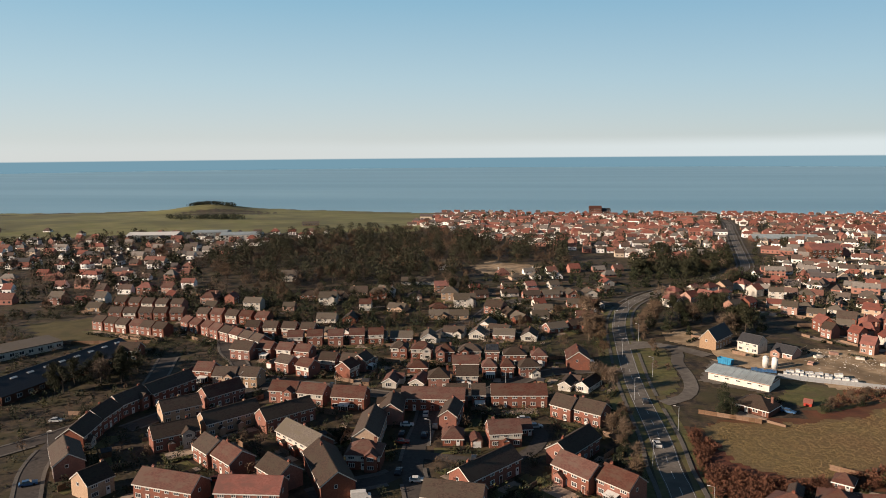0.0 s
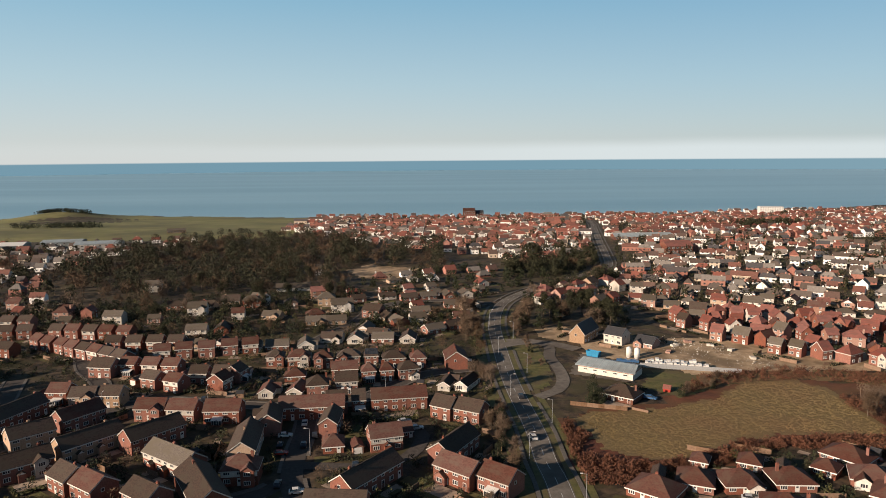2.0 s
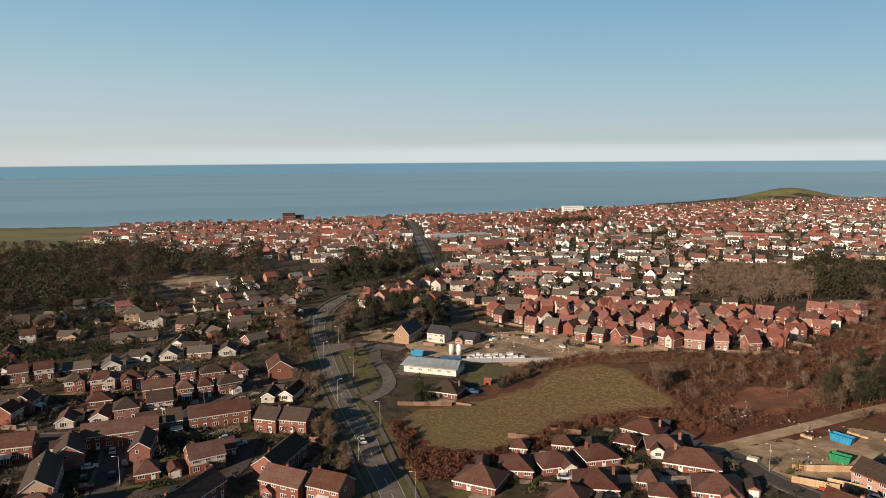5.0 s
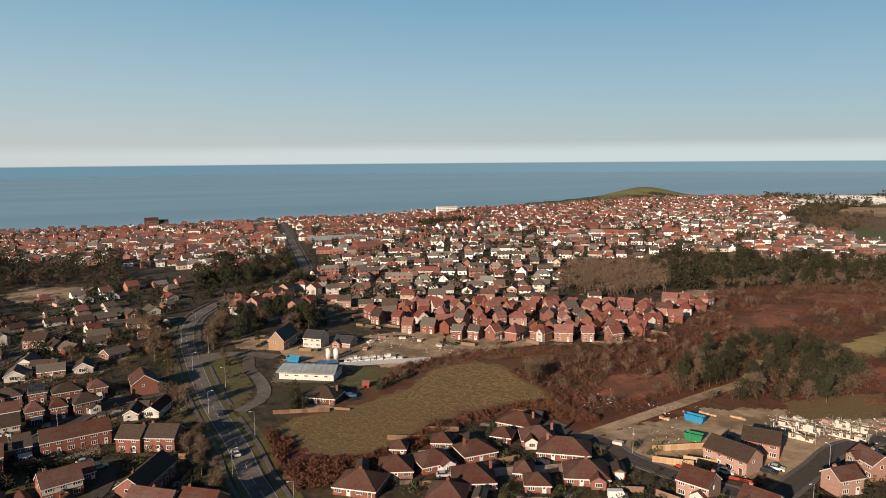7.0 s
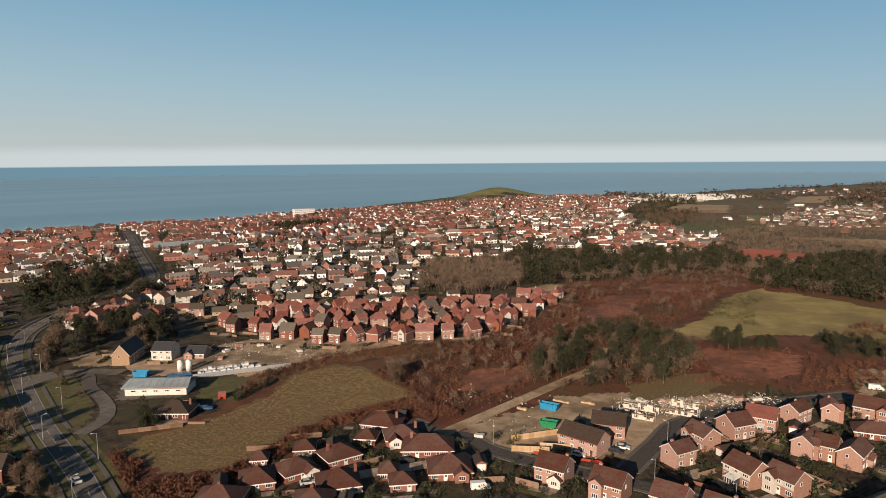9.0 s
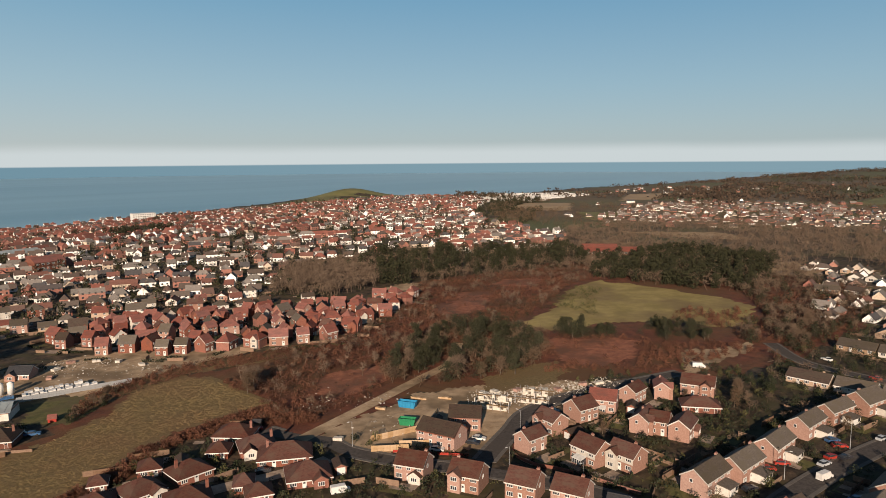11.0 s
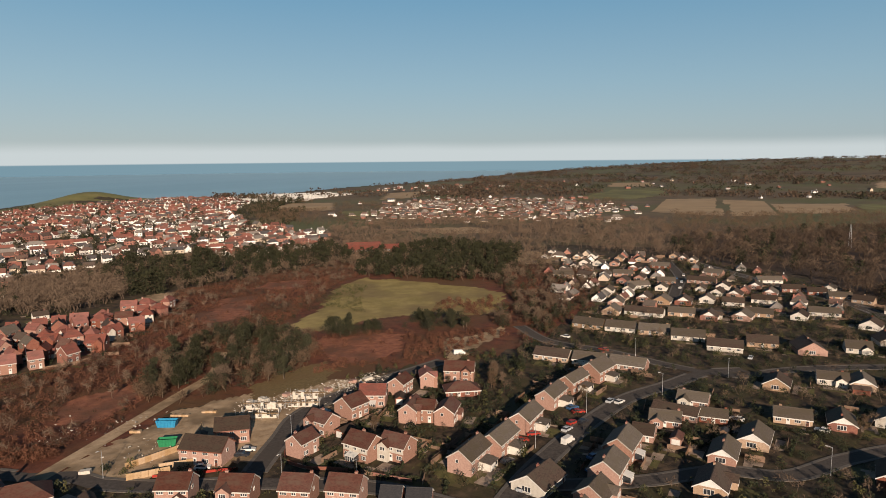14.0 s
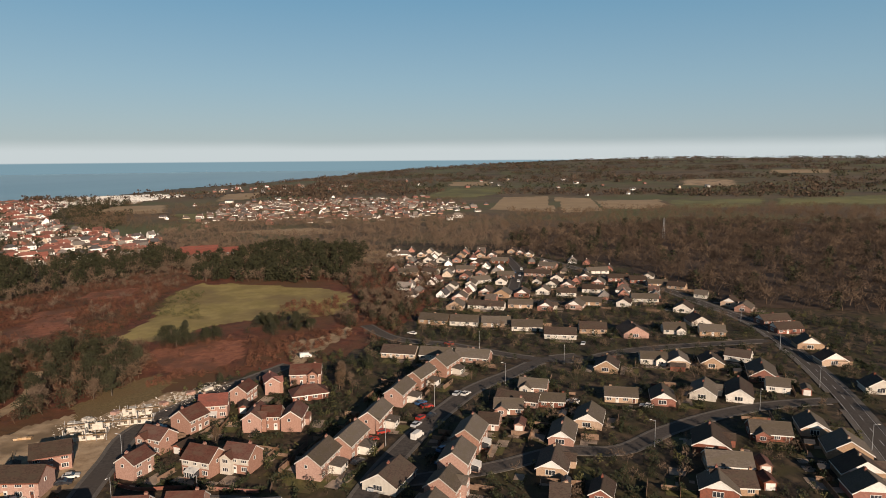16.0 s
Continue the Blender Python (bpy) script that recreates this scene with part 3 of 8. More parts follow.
rng = random.Random(7)
wing_rng = random.Random(53)
ROOF_WORD = dict(roof_brown="brown tiled", roof_red="red tiled", roof_rust="russet tiled", roof_grey="grey tiled", roof_slate="dark slate")
WALL_WORD = dict(brick="red brick", brick_dark="dark brick", brick_buff="buff brick", brick_pale="pale red brick", render="white rendered", block="unfinished pale block")
TAKEN = set()


def mark(x, y, yaw, w, d):
    """Notes the ground under a thing as taken, in cells of a metre."""
    c, s = math.cos(radians(yaw)), math.sin(radians(yaw))
    for i in range(int(w) + 2):
        for j in range(int(d) + 2):
            u, v = i - w / 2 - 0.5, j - d / 2 - 0.5
            TAKEN.add((round(x + u * c - v * s), round(y + u * s + v * c)))


def clear_of(x, y, gap):
    for u, v in ((0, 0), (gap, 0), (-gap, 0), (0, gap), (0, -gap), (gap * 0.7, gap * 0.7), (-gap * 0.7, gap * 0.7), (gap * 0.7, -gap * 0.7), (-gap * 0.7, -gap * 0.7)):
        if (round(x + u), round(y + v)) in TAKEN:
            return False
    return True


def q(v, s=0.25):
    return round(v / s) * s


def home(x, y, yaw, w=9.0, d=8.0, floors=2, roof="gable", wall="brick", tiles="roof_brown", rise=None, upper="", stack=True, porch=False, trim="white",
         detail=2, group="", front=True, panels=0, sit=None, lean=False):
    """A house at x, y that fronts -y before its turn. floors 1: a bungalow."""
    w, d = q(w), q(d)
    h = 2.3 if floors == 1 else 4.5 if floors == 2 else 6.9
    gable = roof == "gable"
    rise = q(rise if rise else (d / 2) * (0.68 if floors > 1 else 0.60), 0.1)
    z = land(x, y) if sit is None else sit
    kind = "bungalow" if floors == 1 else "house" if w < 14 else "terrace_house"
    words = f"{WALL_WORD[wall]} {'bungalow' if floors == 1 else 'house' if w < 14 else 'terrace'} under a {ROOF_WORD[tiles]} {'gabled' if gable else 'hipped'} roof"
    if upper:
        words = words.replace("tiled ", "") + " with white cladding"
    ob = empty(kind, pose(x, y, z, 0, 0, yaw), words, "bungalow" if floors == 1 else "house", group)
    mark(x, y, yaw, w, d)
    deep = detail > 1 and math.hypot(x, y) < 225
    part("wall", walls_mesh(w, d, h, rise, gable, wall), ob)
    part("roof", roof_mesh(w, d, h, rise, gable, tiles), ob)
    if detail and math.hypot(x, y) < 330:
        part("fascia", fascia_mesh(w, d, h, rise, gable, "trim" if trim == "white" and floors > 1 else trim), ob)
    if stack:
        part_x = w * rng.choice((-0.32, 0.3, 0.0, 0.42))
        chimney(ob, part_x, 0.3, h + rise, wall if wall != "render" else "brick", deep)
    if upper:
        def build():
            s = Shape()
            s.box(-w / 2 + 0.1, w / 2 - 0.1, -d / 2 - 0.06, -d / 2 + 0.02, 2.55, h - 0.25)
            return s.mesh("cladding", M[upper])
        part("cladding", cached(("clad", w, d, h, upper), build), ob)
    n = max(2, round(w / (3.1 if detail > 1 else 3.9)))
    if detail:
        for floor in range(floors):
            for side in (-1,):
                for k in range(n):
                    wx = -w / 2 + (k + 0.5) * w / n
                    if floor == 0 and k % 2 == 1 and (detail > 1 or k == 1):
                        part("door", cached(("door", "white"), lambda: door_mesh("white")) if k % 4 == 1 else door_mesh("brick_dark"), ob, pose(wx, -d / 2 - 0.04, 0.1))
                        if porch:
                            part("porch", porch_mesh(1.9, 1.3, 2.3, wall, tiles), ob, pose(wx, -d / 2, 0))
                        continue
                    ww = 1.75 if floor == 0 or k % 2 == 0 else 1.2
                    if w / n < 2.4:
                        ww = 1.2
                    extra = 0.06 if upper and floor and side < 0 else 0.0
                    window(ob, wx * side * -1, side * (d / 2 + 0.03 + extra), 0.8 + 2.35 * floor if floors > 1 else 0.8, 0 if side < 0 else 180, ww, 1.25 if floor == 0 else 1.1, 3 if ww > 1.5 else 2, deep)
        if gable and floors == 1 and d > 5:
            window(ob, -w / 2 - 0.03, 0.3, 0.65, -90, min(2.6, d * 0.4), 1.5, 3, False)
        elif gable and (detail > 1 or (tiles == "roof_red" and math.hypot(x, y) < 400)):
            window(ob, -w / 2 - 0.03, 0.6, 0.85 + 2.4 * (floors - 1), -90, 0.9, 1.0, 1, deep)
            window(ob, w / 2 + 0.03, -0.6, 0.85 + 2.4 * (floors - 1), 90, 0.9, 1.0, 1, deep)
    if gable and floors == 1 and detail and wall != "render" and rng.random() < 0.6:
        def tri_panel():
            k = 0.72
            return mesh_of("gable_panel", [(-w / 2 - 0.05, -d / 2 * k, h + rise * (1 - k) * 0.6), (-w / 2 - 0.05, d / 2 * k, h + rise * (1 - k) * 0.6), (-w / 2 - 0.05, 0, h + rise * 0.96),
                                           (-w / 2 + 0.02, -d / 2 * k, h + rise * (1 - k) * 0.6), (-w / 2 + 0.02, d / 2 * k, h + rise * (1 - k) * 0.6), (-w / 2 + 0.02, 0, h + rise * 0.96)],
                           [(0, 2, 1), (3, 4, 5), (0, 1, 4, 3), (1, 2, 5, 4), (2, 0, 3, 5)], M["white"])
        part("gable_panel", cached(("gp", w, d, h, rise), tri_panel), ob)
    if not lean and detail and floors < 3 and 7 <= w < 14 and math.hypot(x, y) < 400 and wing_rng.random() < (0.42 if gable else 0.25):
        wide, out = (3.4, 1.3) if floors == 2 else (3.8, 1.7)
        wx, low = w * wing_rng.choice((-0.24, 0.24)), (h if wing_rng.random() < 0.7 else 2.3)
        long = q(d / 2 + out, 0.2)
        turn = pose(wx, -d / 2 - out + long / 2, 0, 0, 0, 90)
        steep = q(wide / 2 * rise / (d / 2) * 1.05, 0.1)
        part("front_gable", walls_mesh(long, wide, low, steep, True, wing_rng.choice((wall, wall, "render"))), ob, turn)
        part("gable_roof", roof_mesh(long, wide, low, steep, True, tiles), ob, turn)
        if math.hypot(x, y) < 330:
            for floor in range(1 if low < 3 else 2):
                window(ob, wx, -d / 2 - out - 0.03, 0.8 + 2.35 * floor, 0, 1.75, 1.15, 3, deep)
        mark(x + math.sin(radians(yaw)) * d / 2, y - math.cos(radians(yaw)) * d / 2, yaw, w * 0.7, 2 * out)
    elif not lean and floors == 2 and detail > 1 and math.hypot(x, y) < 300 and wing_rng.random() < 0.3:
        def glazed():
            s = Shape()
            s.box(-1.6, 1.6, -2.2, -0.02, -0.2, 0.5, 1).box(-1.55, 1.55, -2.15, -0.02, 0.5, 2.0, 2)
            for k in range(5):
                s.box(-1.6 + 0.78 * k, -1.5 + 0.78 * k, -2.22, -2.1, 0.5, 2.05, 0)
            s.slab((-1.75, -2.35, 2.05), (1.75, -2.35, 2.05), (1.75, -0.02, 2.6), (-1.75, -0.02, 2.6), 0.1, 0)
            return s.mesh("conservatory", [M["white"], M[wall], M["glass"]])
        part("conservatory", cached(("cons", wall), glazed), ob, pose(wing_rng.uniform(-1, 1), -d / 2, 0), "white-framed lean-to conservatory")
    if lean:
        def annex():
            s = Shape()
            s.box(-2.2, 2.6, -3.4, -0.02, -0.2, 2.3, 0)
            s.slab((-2.4, -3.7, 2.3), (2.8, -3.7, 2.3), (2.8, -0.02, 2.75), (-2.4, -0.02, 2.75), 0.15, 1)
            s.box(-1.7, 0.6, -3.46, -3.38, 0, 2.0, 2)
            s.box(1.1, 2.2, -3.46, -3.38, 0.8, 1.9, 3)
            return s.mesh("garage", [M["render"], M["roof_grey"], M["white"], M["glass"]])
        part("garage", cached(("annex",), annex), ob, pose(0.8, -d / 2, 0), "lean-to garage with a white door")
    if panels:
        def sol():
            s = Shape()
            sl = math.hypot(d / 2, rise)
            for i in range(panels):
                for j in range(2):
                    s.box(-panels / 2 * 1.05 + i * 1.05, -panels / 2 * 1.05 + i * 1.05 + 1.0, j * 1.55 - 1.55, j * 1.55 - 0.05, 0, 0.06)
            return s.mesh("solar_panel", M["glass"])
        part("solar_panel", cached(("sol", panels), sol), ob, pose(0, -d / 4, h + rise / 2 + 0.3, math.degrees(math.atan2(rise, d / 2)), 0, 0))
    return ob


def gable_home(x, y, yaw, w=7.5, length=10.0, **k):
    """A house whose gable end, w wide, fronts -y before its turn."""
    return home(x, y, yaw + 90, w=length, d=w, **k)


def home_row(x0, y0, x1, y1, n, face, jitter=0.6, **k):
    """n houses along a line; face: the turn of their fronts."""
    for i in range(n):
        t = (i + 0.5) / n
        kk = dict(k)
        for key in ("tiles", "wall", "floors", "upper", "roof"):
            if isinstance(kk.get(key), (list, tuple)):
                kk[key] = rng.choice(kk[key])
        turn = face + rng.uniform(-2, 2)
        if rng.random() < k.get("turned", 0):
            turn += 90
        kk.pop("turned", None)
        home(x0 + (x1 - x0) * t + rng.uniform(-jitter, jitter), y0 + (y1 - y0) * t + rng.uniform(-jitter, jitter), turn, **kk)


# ---- ground cover ----
patch("links", [(-1900, 560), (-1900, 1010), (-1072, 1015), (-804, 1055), (-651, 1110), (-500, 1150), (-443, 1145), (-200, 1085), (-150, 1080), (-154, 760), (-261, 715), (-439, 711), (-551, 595), (-692, 546)], M["links"], "green golf links on the cliff top", "grass", res=14, ragged=12)
patch("playing_field", [(-273, 303), (-245, 322), (-191, 300), (-195, 270), (-231, 272)], M["turf"], "mown green playing field with worn turf", "grass", res=3)
patch("heath", [(112, 250), (138, 252), (177, 242), (221, 256), (287, 294), (346, 325), (427, 310), (520, 290), (560, 200), (520, 80), (420, 60), (310, 73), (290, 82), (262, 92), (247, 119), (213, 134), (182, 167), (131, 167), (121, 175), (117, 185), (108, 195), (88, 190), (57, 176), (36, 180), (33, 215), (60, 226)], M["heath"], "brown winter heath of dead scrub", "heath", res=4, ragged=4)
patch("meadow", [(43, 213), (50, 222), (62, 221), (79, 226), (95, 232), (113, 250), (134, 252), (140, 239), (139, 207), (139, 197), (122, 200), (103, 201), (89, 198), (68, 184), (57, 184), (47, 193)], M["meadow"], "rough tussocky yellow-green meadow", "meadow", lift=0.16, res=1.5, ragged=2)
patch("rough_bank", [(84, 237), (112, 250), (138, 252), (177, 242), (206, 247), (165, 260), (136, 268), (117, 262), (100, 258)], M["meadow"], "rough tan grass bank below a building site", "grass", lift=0.12, res=1.5, ragged=2)
patch("hill_grass", [(286, 199), (334, 209), (400, 232), (428, 230), (430, 196), (422, 148), (407, 121), (377, 107), (344, 115), (346, 145), (320, 166), (284, 179)], M["hillgrass"], "open olive-green grass on the heath", "grass", lift=0.16, res=3, ragged=4)
BRACKEN = [[(273, 172), (297, 142), (268, 123), (250, 130), (246, 151)], [(292, 265), (323, 263), (335, 253), (303, 233), (276, 236)], [(150, 196), (172, 210), (196, 202), (182, 188), (160, 184)], [(318, 268), (338, 275), (352, 262), (336, 254)], [(362, 278), (392, 284), (410, 262), (380, 252)]]
for pts in BRACKEN:
    patch("bracken", pts, M["bracken"], "rust-red dead bracken", "bracken", lift=0.2, res=2, ragged=4)
patch("building_site", [(129, 165), (145, 166), (179, 166), (196, 158), (210, 146), (225, 134), (228, 124), (215, 121), (195, 122), (164, 120), (153, 119), (139, 133), (131, 143), (127, 160)], M["sand"], "trampled sandy ground of a building site", "bare earth", lift=0.14, res=1.5, ragged=2)
patch("building_site", [(102, 313), (123, 313), (135, 288), (136, 265), (117, 261), (100, 257), (88, 278), (63, 283), (64, 307), (84, 317)], M["sand"], "churned sandy ground of a building site", "bare earth", lift=0.14, res=2, ragged=2)
patch("dry_bank", [(205, 159), (224, 160), (245, 150), (235, 139), (215, 137), (195, 148)], M["meadow"], "dry tan grass bank behind a building site", "grass", lift=0.18, res=1.5, ragged=3)
patch("building_site", [(120, 315), (150, 302), (188, 280), (184, 262), (150, 262), (132, 266), (133, 288)], M["sand"], "churned sandy ground beside new houses", "bare earth", lift=0.13, res=2, ragged=3)
patch("bare_lot", [(46, 314), (62, 309), (76, 322), (60, 338), (46, 332)], M["sand"], "bare sandy lot beside the road", "bare earth", lift=0.12, res=1.5, ragged=2)
patch("sand_bank", [(302, 320), (331, 329), (356, 310), (325, 300), (296, 303)], M["sand"], "pale bare sandy bank", "bare earth", lift=0.14, res=2)
patch("sandy_track", [(294, 118), (304, 107), (324, 99), (315, 91), (289, 97), (267, 99), (262, 102), (275, 108)], M["sand"], "sandy track end by the heath", "bare earth", lift=0.14, res=2)
TAN = [[(1070, 86), (1398, 89), (1440, 5), (1034, -10)], [(1404, -14), (1370, -81), (1060, -77), (1028, -20)], [(1301, -90), (1356, -206), (1155, -188), (1105, -135), (1108, -90)],
       [(929, 674), (978, 577), (1141, 672), (1111, 750)], [(1236, 624), (1340, 591), (1607, 679), (1483, 721)], [(1881, 274), (1923, 153), (2157, 189), (2118, 290)], [(2414, -714), (2372, -889), (2597, -972), (2649, -793)],
       [(729, 363), (789, 272), (742, 223), (705, 268)], [(616, 180), (583, 130), (543, 121), (517, 142)]]
GREEN = [[(1342, -221), (1379, -399), (1175, -341), (1112, -190)], [(1358, 249), (1764, 242), (1804, 129), (1562, 95), (1397, 146)], [(836, 462), (985, 480), (958, 556)], [(1382, -430), (1500, -700), (1250, -600), (1180, -360)], [(900, 972), (883, 825), (980, 802), (1029, 960)]]
QUARRY = [(1854, -337), (1823, -461), (2088, -527), (2133, -396)]
PLAYING_FIELD = [(-278, 305), (-245, 326), (-186, 302), (-190, 266), (-235, 268)]
CLEARING = [(-71, 519), (-57, 544), (-16, 521), (-30, 478), (-57, 480)]
FAR_FIELDS = TAN + GREEN + [QUARRY, PLAYING_FIELD, CLEARING]
patch("clearing", CLEARING, M["sand"], "bare brown clearing in a wood", "bare earth", lift=0.12, res=3)
for pts in TAN:
    patch("ploughed_field", pts, M["field"], "pale brown ploughed field", "field", lift=0.4, res=10, ragged=0)
for pts in GREEN:
    patch("pasture", pts, M["links"], "green pasture among hedges", "field", lift=0.4, res=12, ragged=0)
patch("quarry", QUARRY, M["sand"], "orange bare earth of a quarry on a hill", "bare earth", lift=0.4, res=14, ragged=10)

# ---- roads ----
road([(30, 90), (30, 144), (30, 171), (29, 185), (29, 206), (27, 238), (26, 264), (26, 304), (27, 344), (32, 380), (40, 404), (55, 430), (80, 462), (112, 500), (130, 530), (142, 589), (158, 681), (181, 807), (198, 892), (215, 1000)], 6.6, "worn grey asphalt main road with white markings", foot=1.2, verge=2.0, centre=(4, 5), material="asphalt_pale")
road([(24, 271), (17, 271), (6, 268), (-8, 262), (-20, 247), (-30, 234), (-45, 226), (-58, 229), (-80, 233), (-99, 236), (-113, 228), (-126, 208), (-135, 187)], 6.0, "asphalt estate road", foot=1.0)
road([(-45, 223), (-43, 208), (-42, 189), (-40, 174), (-36, 162), (-32, 149), (-28, 130)], 6.0, "asphalt estate road", foot=1.0)
road([(-42, 173), (-46, 167), (-54, 162), (-62, 155)], 5.0, "asphalt side street")
road([(-39, 183), (-22, 182), (-10, 188), (-6, 203), (-11, 213)], 4.5, "asphalt parking court", foot=0)
road([(-119, 222), (-128, 252), (-146, 275), (-160, 302), (-168, 324)], 5.5, "asphalt estate road", foot=1.0)
road([(-170, 150), (-161, 166), (-153, 180), (-149, 195), (-150, 222), (-165, 260)], 6.5, "asphalt estate road", foot=1.0)
road([(-151, 178), (-143, 158), (-131, 141)], 5.5, "asphalt estate road", foot=1.0)
road([(30, 312), (41, 312), (48, 301), (46, 286), (47, 267), (46, 253), (42, 243), (34, 236)], 5.0, "worn asphalt loop of an old road", foot=0, material="asphalt_pale")
road([(-61, 306), (-54, 328), (-45, 348), (-37, 383), (-18, 401), (10, 402), (28, 392)], 5.0, "asphalt lane between bungalows", foot=1.2)
road([(80, 157), (90, 157), (99, 154), (112, 150), (121, 149)], 5.0, "paved court between bungalows", foot=0, material="drive")
road([(122, 181), (124, 170), (129, 160), (128, 150), (133, 132), (142, 113), (148, 95), (152, 77), (150, 58), (150, 46)], 5.2, "asphalt estate road", foot=1.2)
road([(144, 113), (157, 117), (171, 121), (189, 126), (215, 122), (262, 104)], 5.0, "new asphalt road beside the building site", foot=1.2)
road([(124, 166), (147, 170), (191, 178), (215, 183), (240, 200)], 5.0, "sandy track along the heath", foot=0, material="sand", category="track")
road([(128, 46), (148, 46), (166, 45), (187, 42), (214, 36), (242, 27), (261, 15), (282, 2), (290, -12)], 5.4, "asphalt estate road", foot=1.1)
road([(330, 90), (307, 70), (299, 42), (285, 12), (282, -9), (298, -31), (310, -56), (324, -97)], 4.8, "asphalt estate road", foot=1.0)
road([(130, -86), (175, -90), (209, -95), (259, -101), (310, -103), (359, -100), (400, -87), (439, -73), (466, -55), (520, -20), (600, 30)], 6.2, "asphalt estate road", foot=1.6, centre=(4, 6))
road([(166, 43), (180, 15), (193, -3), (196, -20), (212, -35), (228, -54), (239, -73), (247, -97)], 4.8, "asphalt estate road", foot=1.0)
road([(390, -30), (398, 5), (402, 21), (458, 22), (503, 22), (574, 35)], 5.5, "asphalt estate road", foot=1.0)
road([(28, 304), (36, 308), (45, 308), (52, 304), (60, 296)], 7.5, "pale worn asphalt forecourt at a road junction", foot=0, material="asphalt_pale")
pavements()
for off in ((-11.0, -6.6), (-5.25, -3.35), (3.35, 5.25), (6.6, 9.0)):
    s = Shape()
    ribbon(s, curve_points([(30, 120), (30, 171), (29, 206), (27, 238), (26, 264), (26, 304), (27, 344), (32, 380)]), off[0], off[1], 0.07)
    tagged(new("verge", up_faces(s.mesh("verge", M["grass"]))), "grass verge beside the main road", "grass", kind="structure")
patch("road_island", [(31, 306), (43, 306), (44, 290), (43, 262), (40, 248), (33, 241), (30, 270)], M["grass"], "green island inside an old road loop", "grass", lift=0.082, res=1.5, ragged=0.5)
patch("works_lawn", [(74, 246), (84, 234), (108, 250), (114, 258), (84, 266)], M["grass"], "green lawn behind the works", "grass", lift=0.08, res=1.5, ragged=1)
patch("yard", [(50, 262), (60, 290), (70, 286), (64, 268), (76, 262), (72, 250)], M["asphalt_pale"], "worn asphalt works yard", "yard", lift=0.2, res=1.5, ragged=0)
patch("garden_lawn", [(158, 60), (166, 70), (178, 66), (172, 52)], M["grass"], "open green lawn at a street corner", "grass", lift=0.08, res=1.5, ragged=1)

for road_line, half in ROAD_LINES:
    for p0, p1 in zip(road_line, road_line[1:]):
        mark((p0.x + p1.x) / 2, (p0.y + p1.y) / 2, math.degrees(math.atan2(p1.y - p0.y, p1.x - p0.x)), (p1 - p0).length + 1, 2 * half)


# ---- houses of the estates ----

# the brick estate west of the main road
home(-42.8, 220.5, 5, 21.2, 7.5, tiles="roof_rust", group="estate houses")
home(-14.8, 228.2, 9, 18.8, 7.5, tiles="roof_rust", group="estate houses")
home(1.3, 219.2, -31, 7.5, 7.5, group="estate houses")
home(9.3, 216.0, -29, 9.7, 7.5, group="estate houses")
home(-17.0, 195.5, 16, 9.4, 7.5, tiles="roof_rust", upper="render", porch=True, group="estate houses")
home(-11.2, 204.3, 17, 3.2, 6, floors=1, stack=False, tiles="roof_rust")
home(3.4, 188.6, 59, 16.8, 7.5, group="estate houses")
home(4.6, 173.1, -40, 11.9, 7.5, tiles="roof_rust", group="estate houses")
home(14.8, 167.7, -39, 9.7, 7.5, tiles="roof_rust", group="estate houses")
home(-53.3, 175.0, 5, 9.6, 7.5, roof="hip", tiles="roof_rust", upper="render", group="estate houses")
home(-54.4, 209.5, 279, 12.4, 7.5, group="estate houses")
home(-32.0, 194.5, 9, 6.0, 7.5, floors=1, roof="hip", tiles="roof_rust", group="estate houses")
gable_home(-34.8, 208.3, -1, 5.4, 12, group="estate houses")
home(-35.4, 225.3, 9, 6.9, 7.5, group="estate houses")
home(-28.3, 226.4, 9, 4.6, 7.5, group="estate houses")
gable_home(-62.7, 241.9, 2, 5.3, 10, tiles="roof_rust", wall="render", floors=1, group="estate houses")
gable_home(-52.2, 242.5, -4, 5.6, 10, tiles="roof_rust", wall="render", floors=1, group="estate houses")
home(-44.9, 242.1, 9, 7.4, 7.5, roof="hip", group="estate houses")
home(-35.0, 246.1, 9, 8.1, 7.5, upper="render", porch=True, group="estate houses")
home(-37.5, 260.2, 8, 10.1, 6.5, tiles="roof_rust", group="estate houses")
home(-28.0, 257.5, 8, 5.2, 6.5, roof="hip", tiles="roof_rust", group="estate houses")
home(-21.2, 258.5, 8, 5.0, 6.5, roof="hip", tiles="roof_rust", group="estate houses")
home(-13.2, 259.6, 18, 8.2, 6.5, roof="hip", group="estate houses")
home(-56.4, 258.8, 8, 7.7, 6.5, roof="hip", tiles="roof_rust", floors=1, group="estate houses")
home(-68.3, 277.6, 8, 7.1, 6.5, roof="hip", upper="render", group="estate houses")
home(-58.6, 277.4, 8, 9.0, 6.5, roof="hip", tiles="roof_rust", upper="render", group="estate houses")
home(-48.3, 275.0, 8, 7.5, 6.5, roof="hip", tiles="roof_rust", group="estate houses")
home(-38.3, 277.2, 8, 9.3, 6.5, roof="hip", group="estate houses")
home(-29.0, 277.8, 8, 5.6, 6.5, roof="hip", panels=5, group="estate houses")
home(-19.5, 274.6, 8, 9.1, 6.5, roof="hip", group="estate houses")
home(-9.7, 274.5, 8, 5.9, 6.5, roof="hip", tiles="roof_rust", group="estate houses")
gable_home(5.7, 274.7, 4, 8.8, 12, tiles="roof_rust", group="estate houses")
gable_home(2.2, 249.2, -15, 4.6, 12, floors=1, wall="render", group="estate houses")
gable_home(9.4, 248.5, -26, 5.2, 12, floors=1, wall="render", group="estate houses")
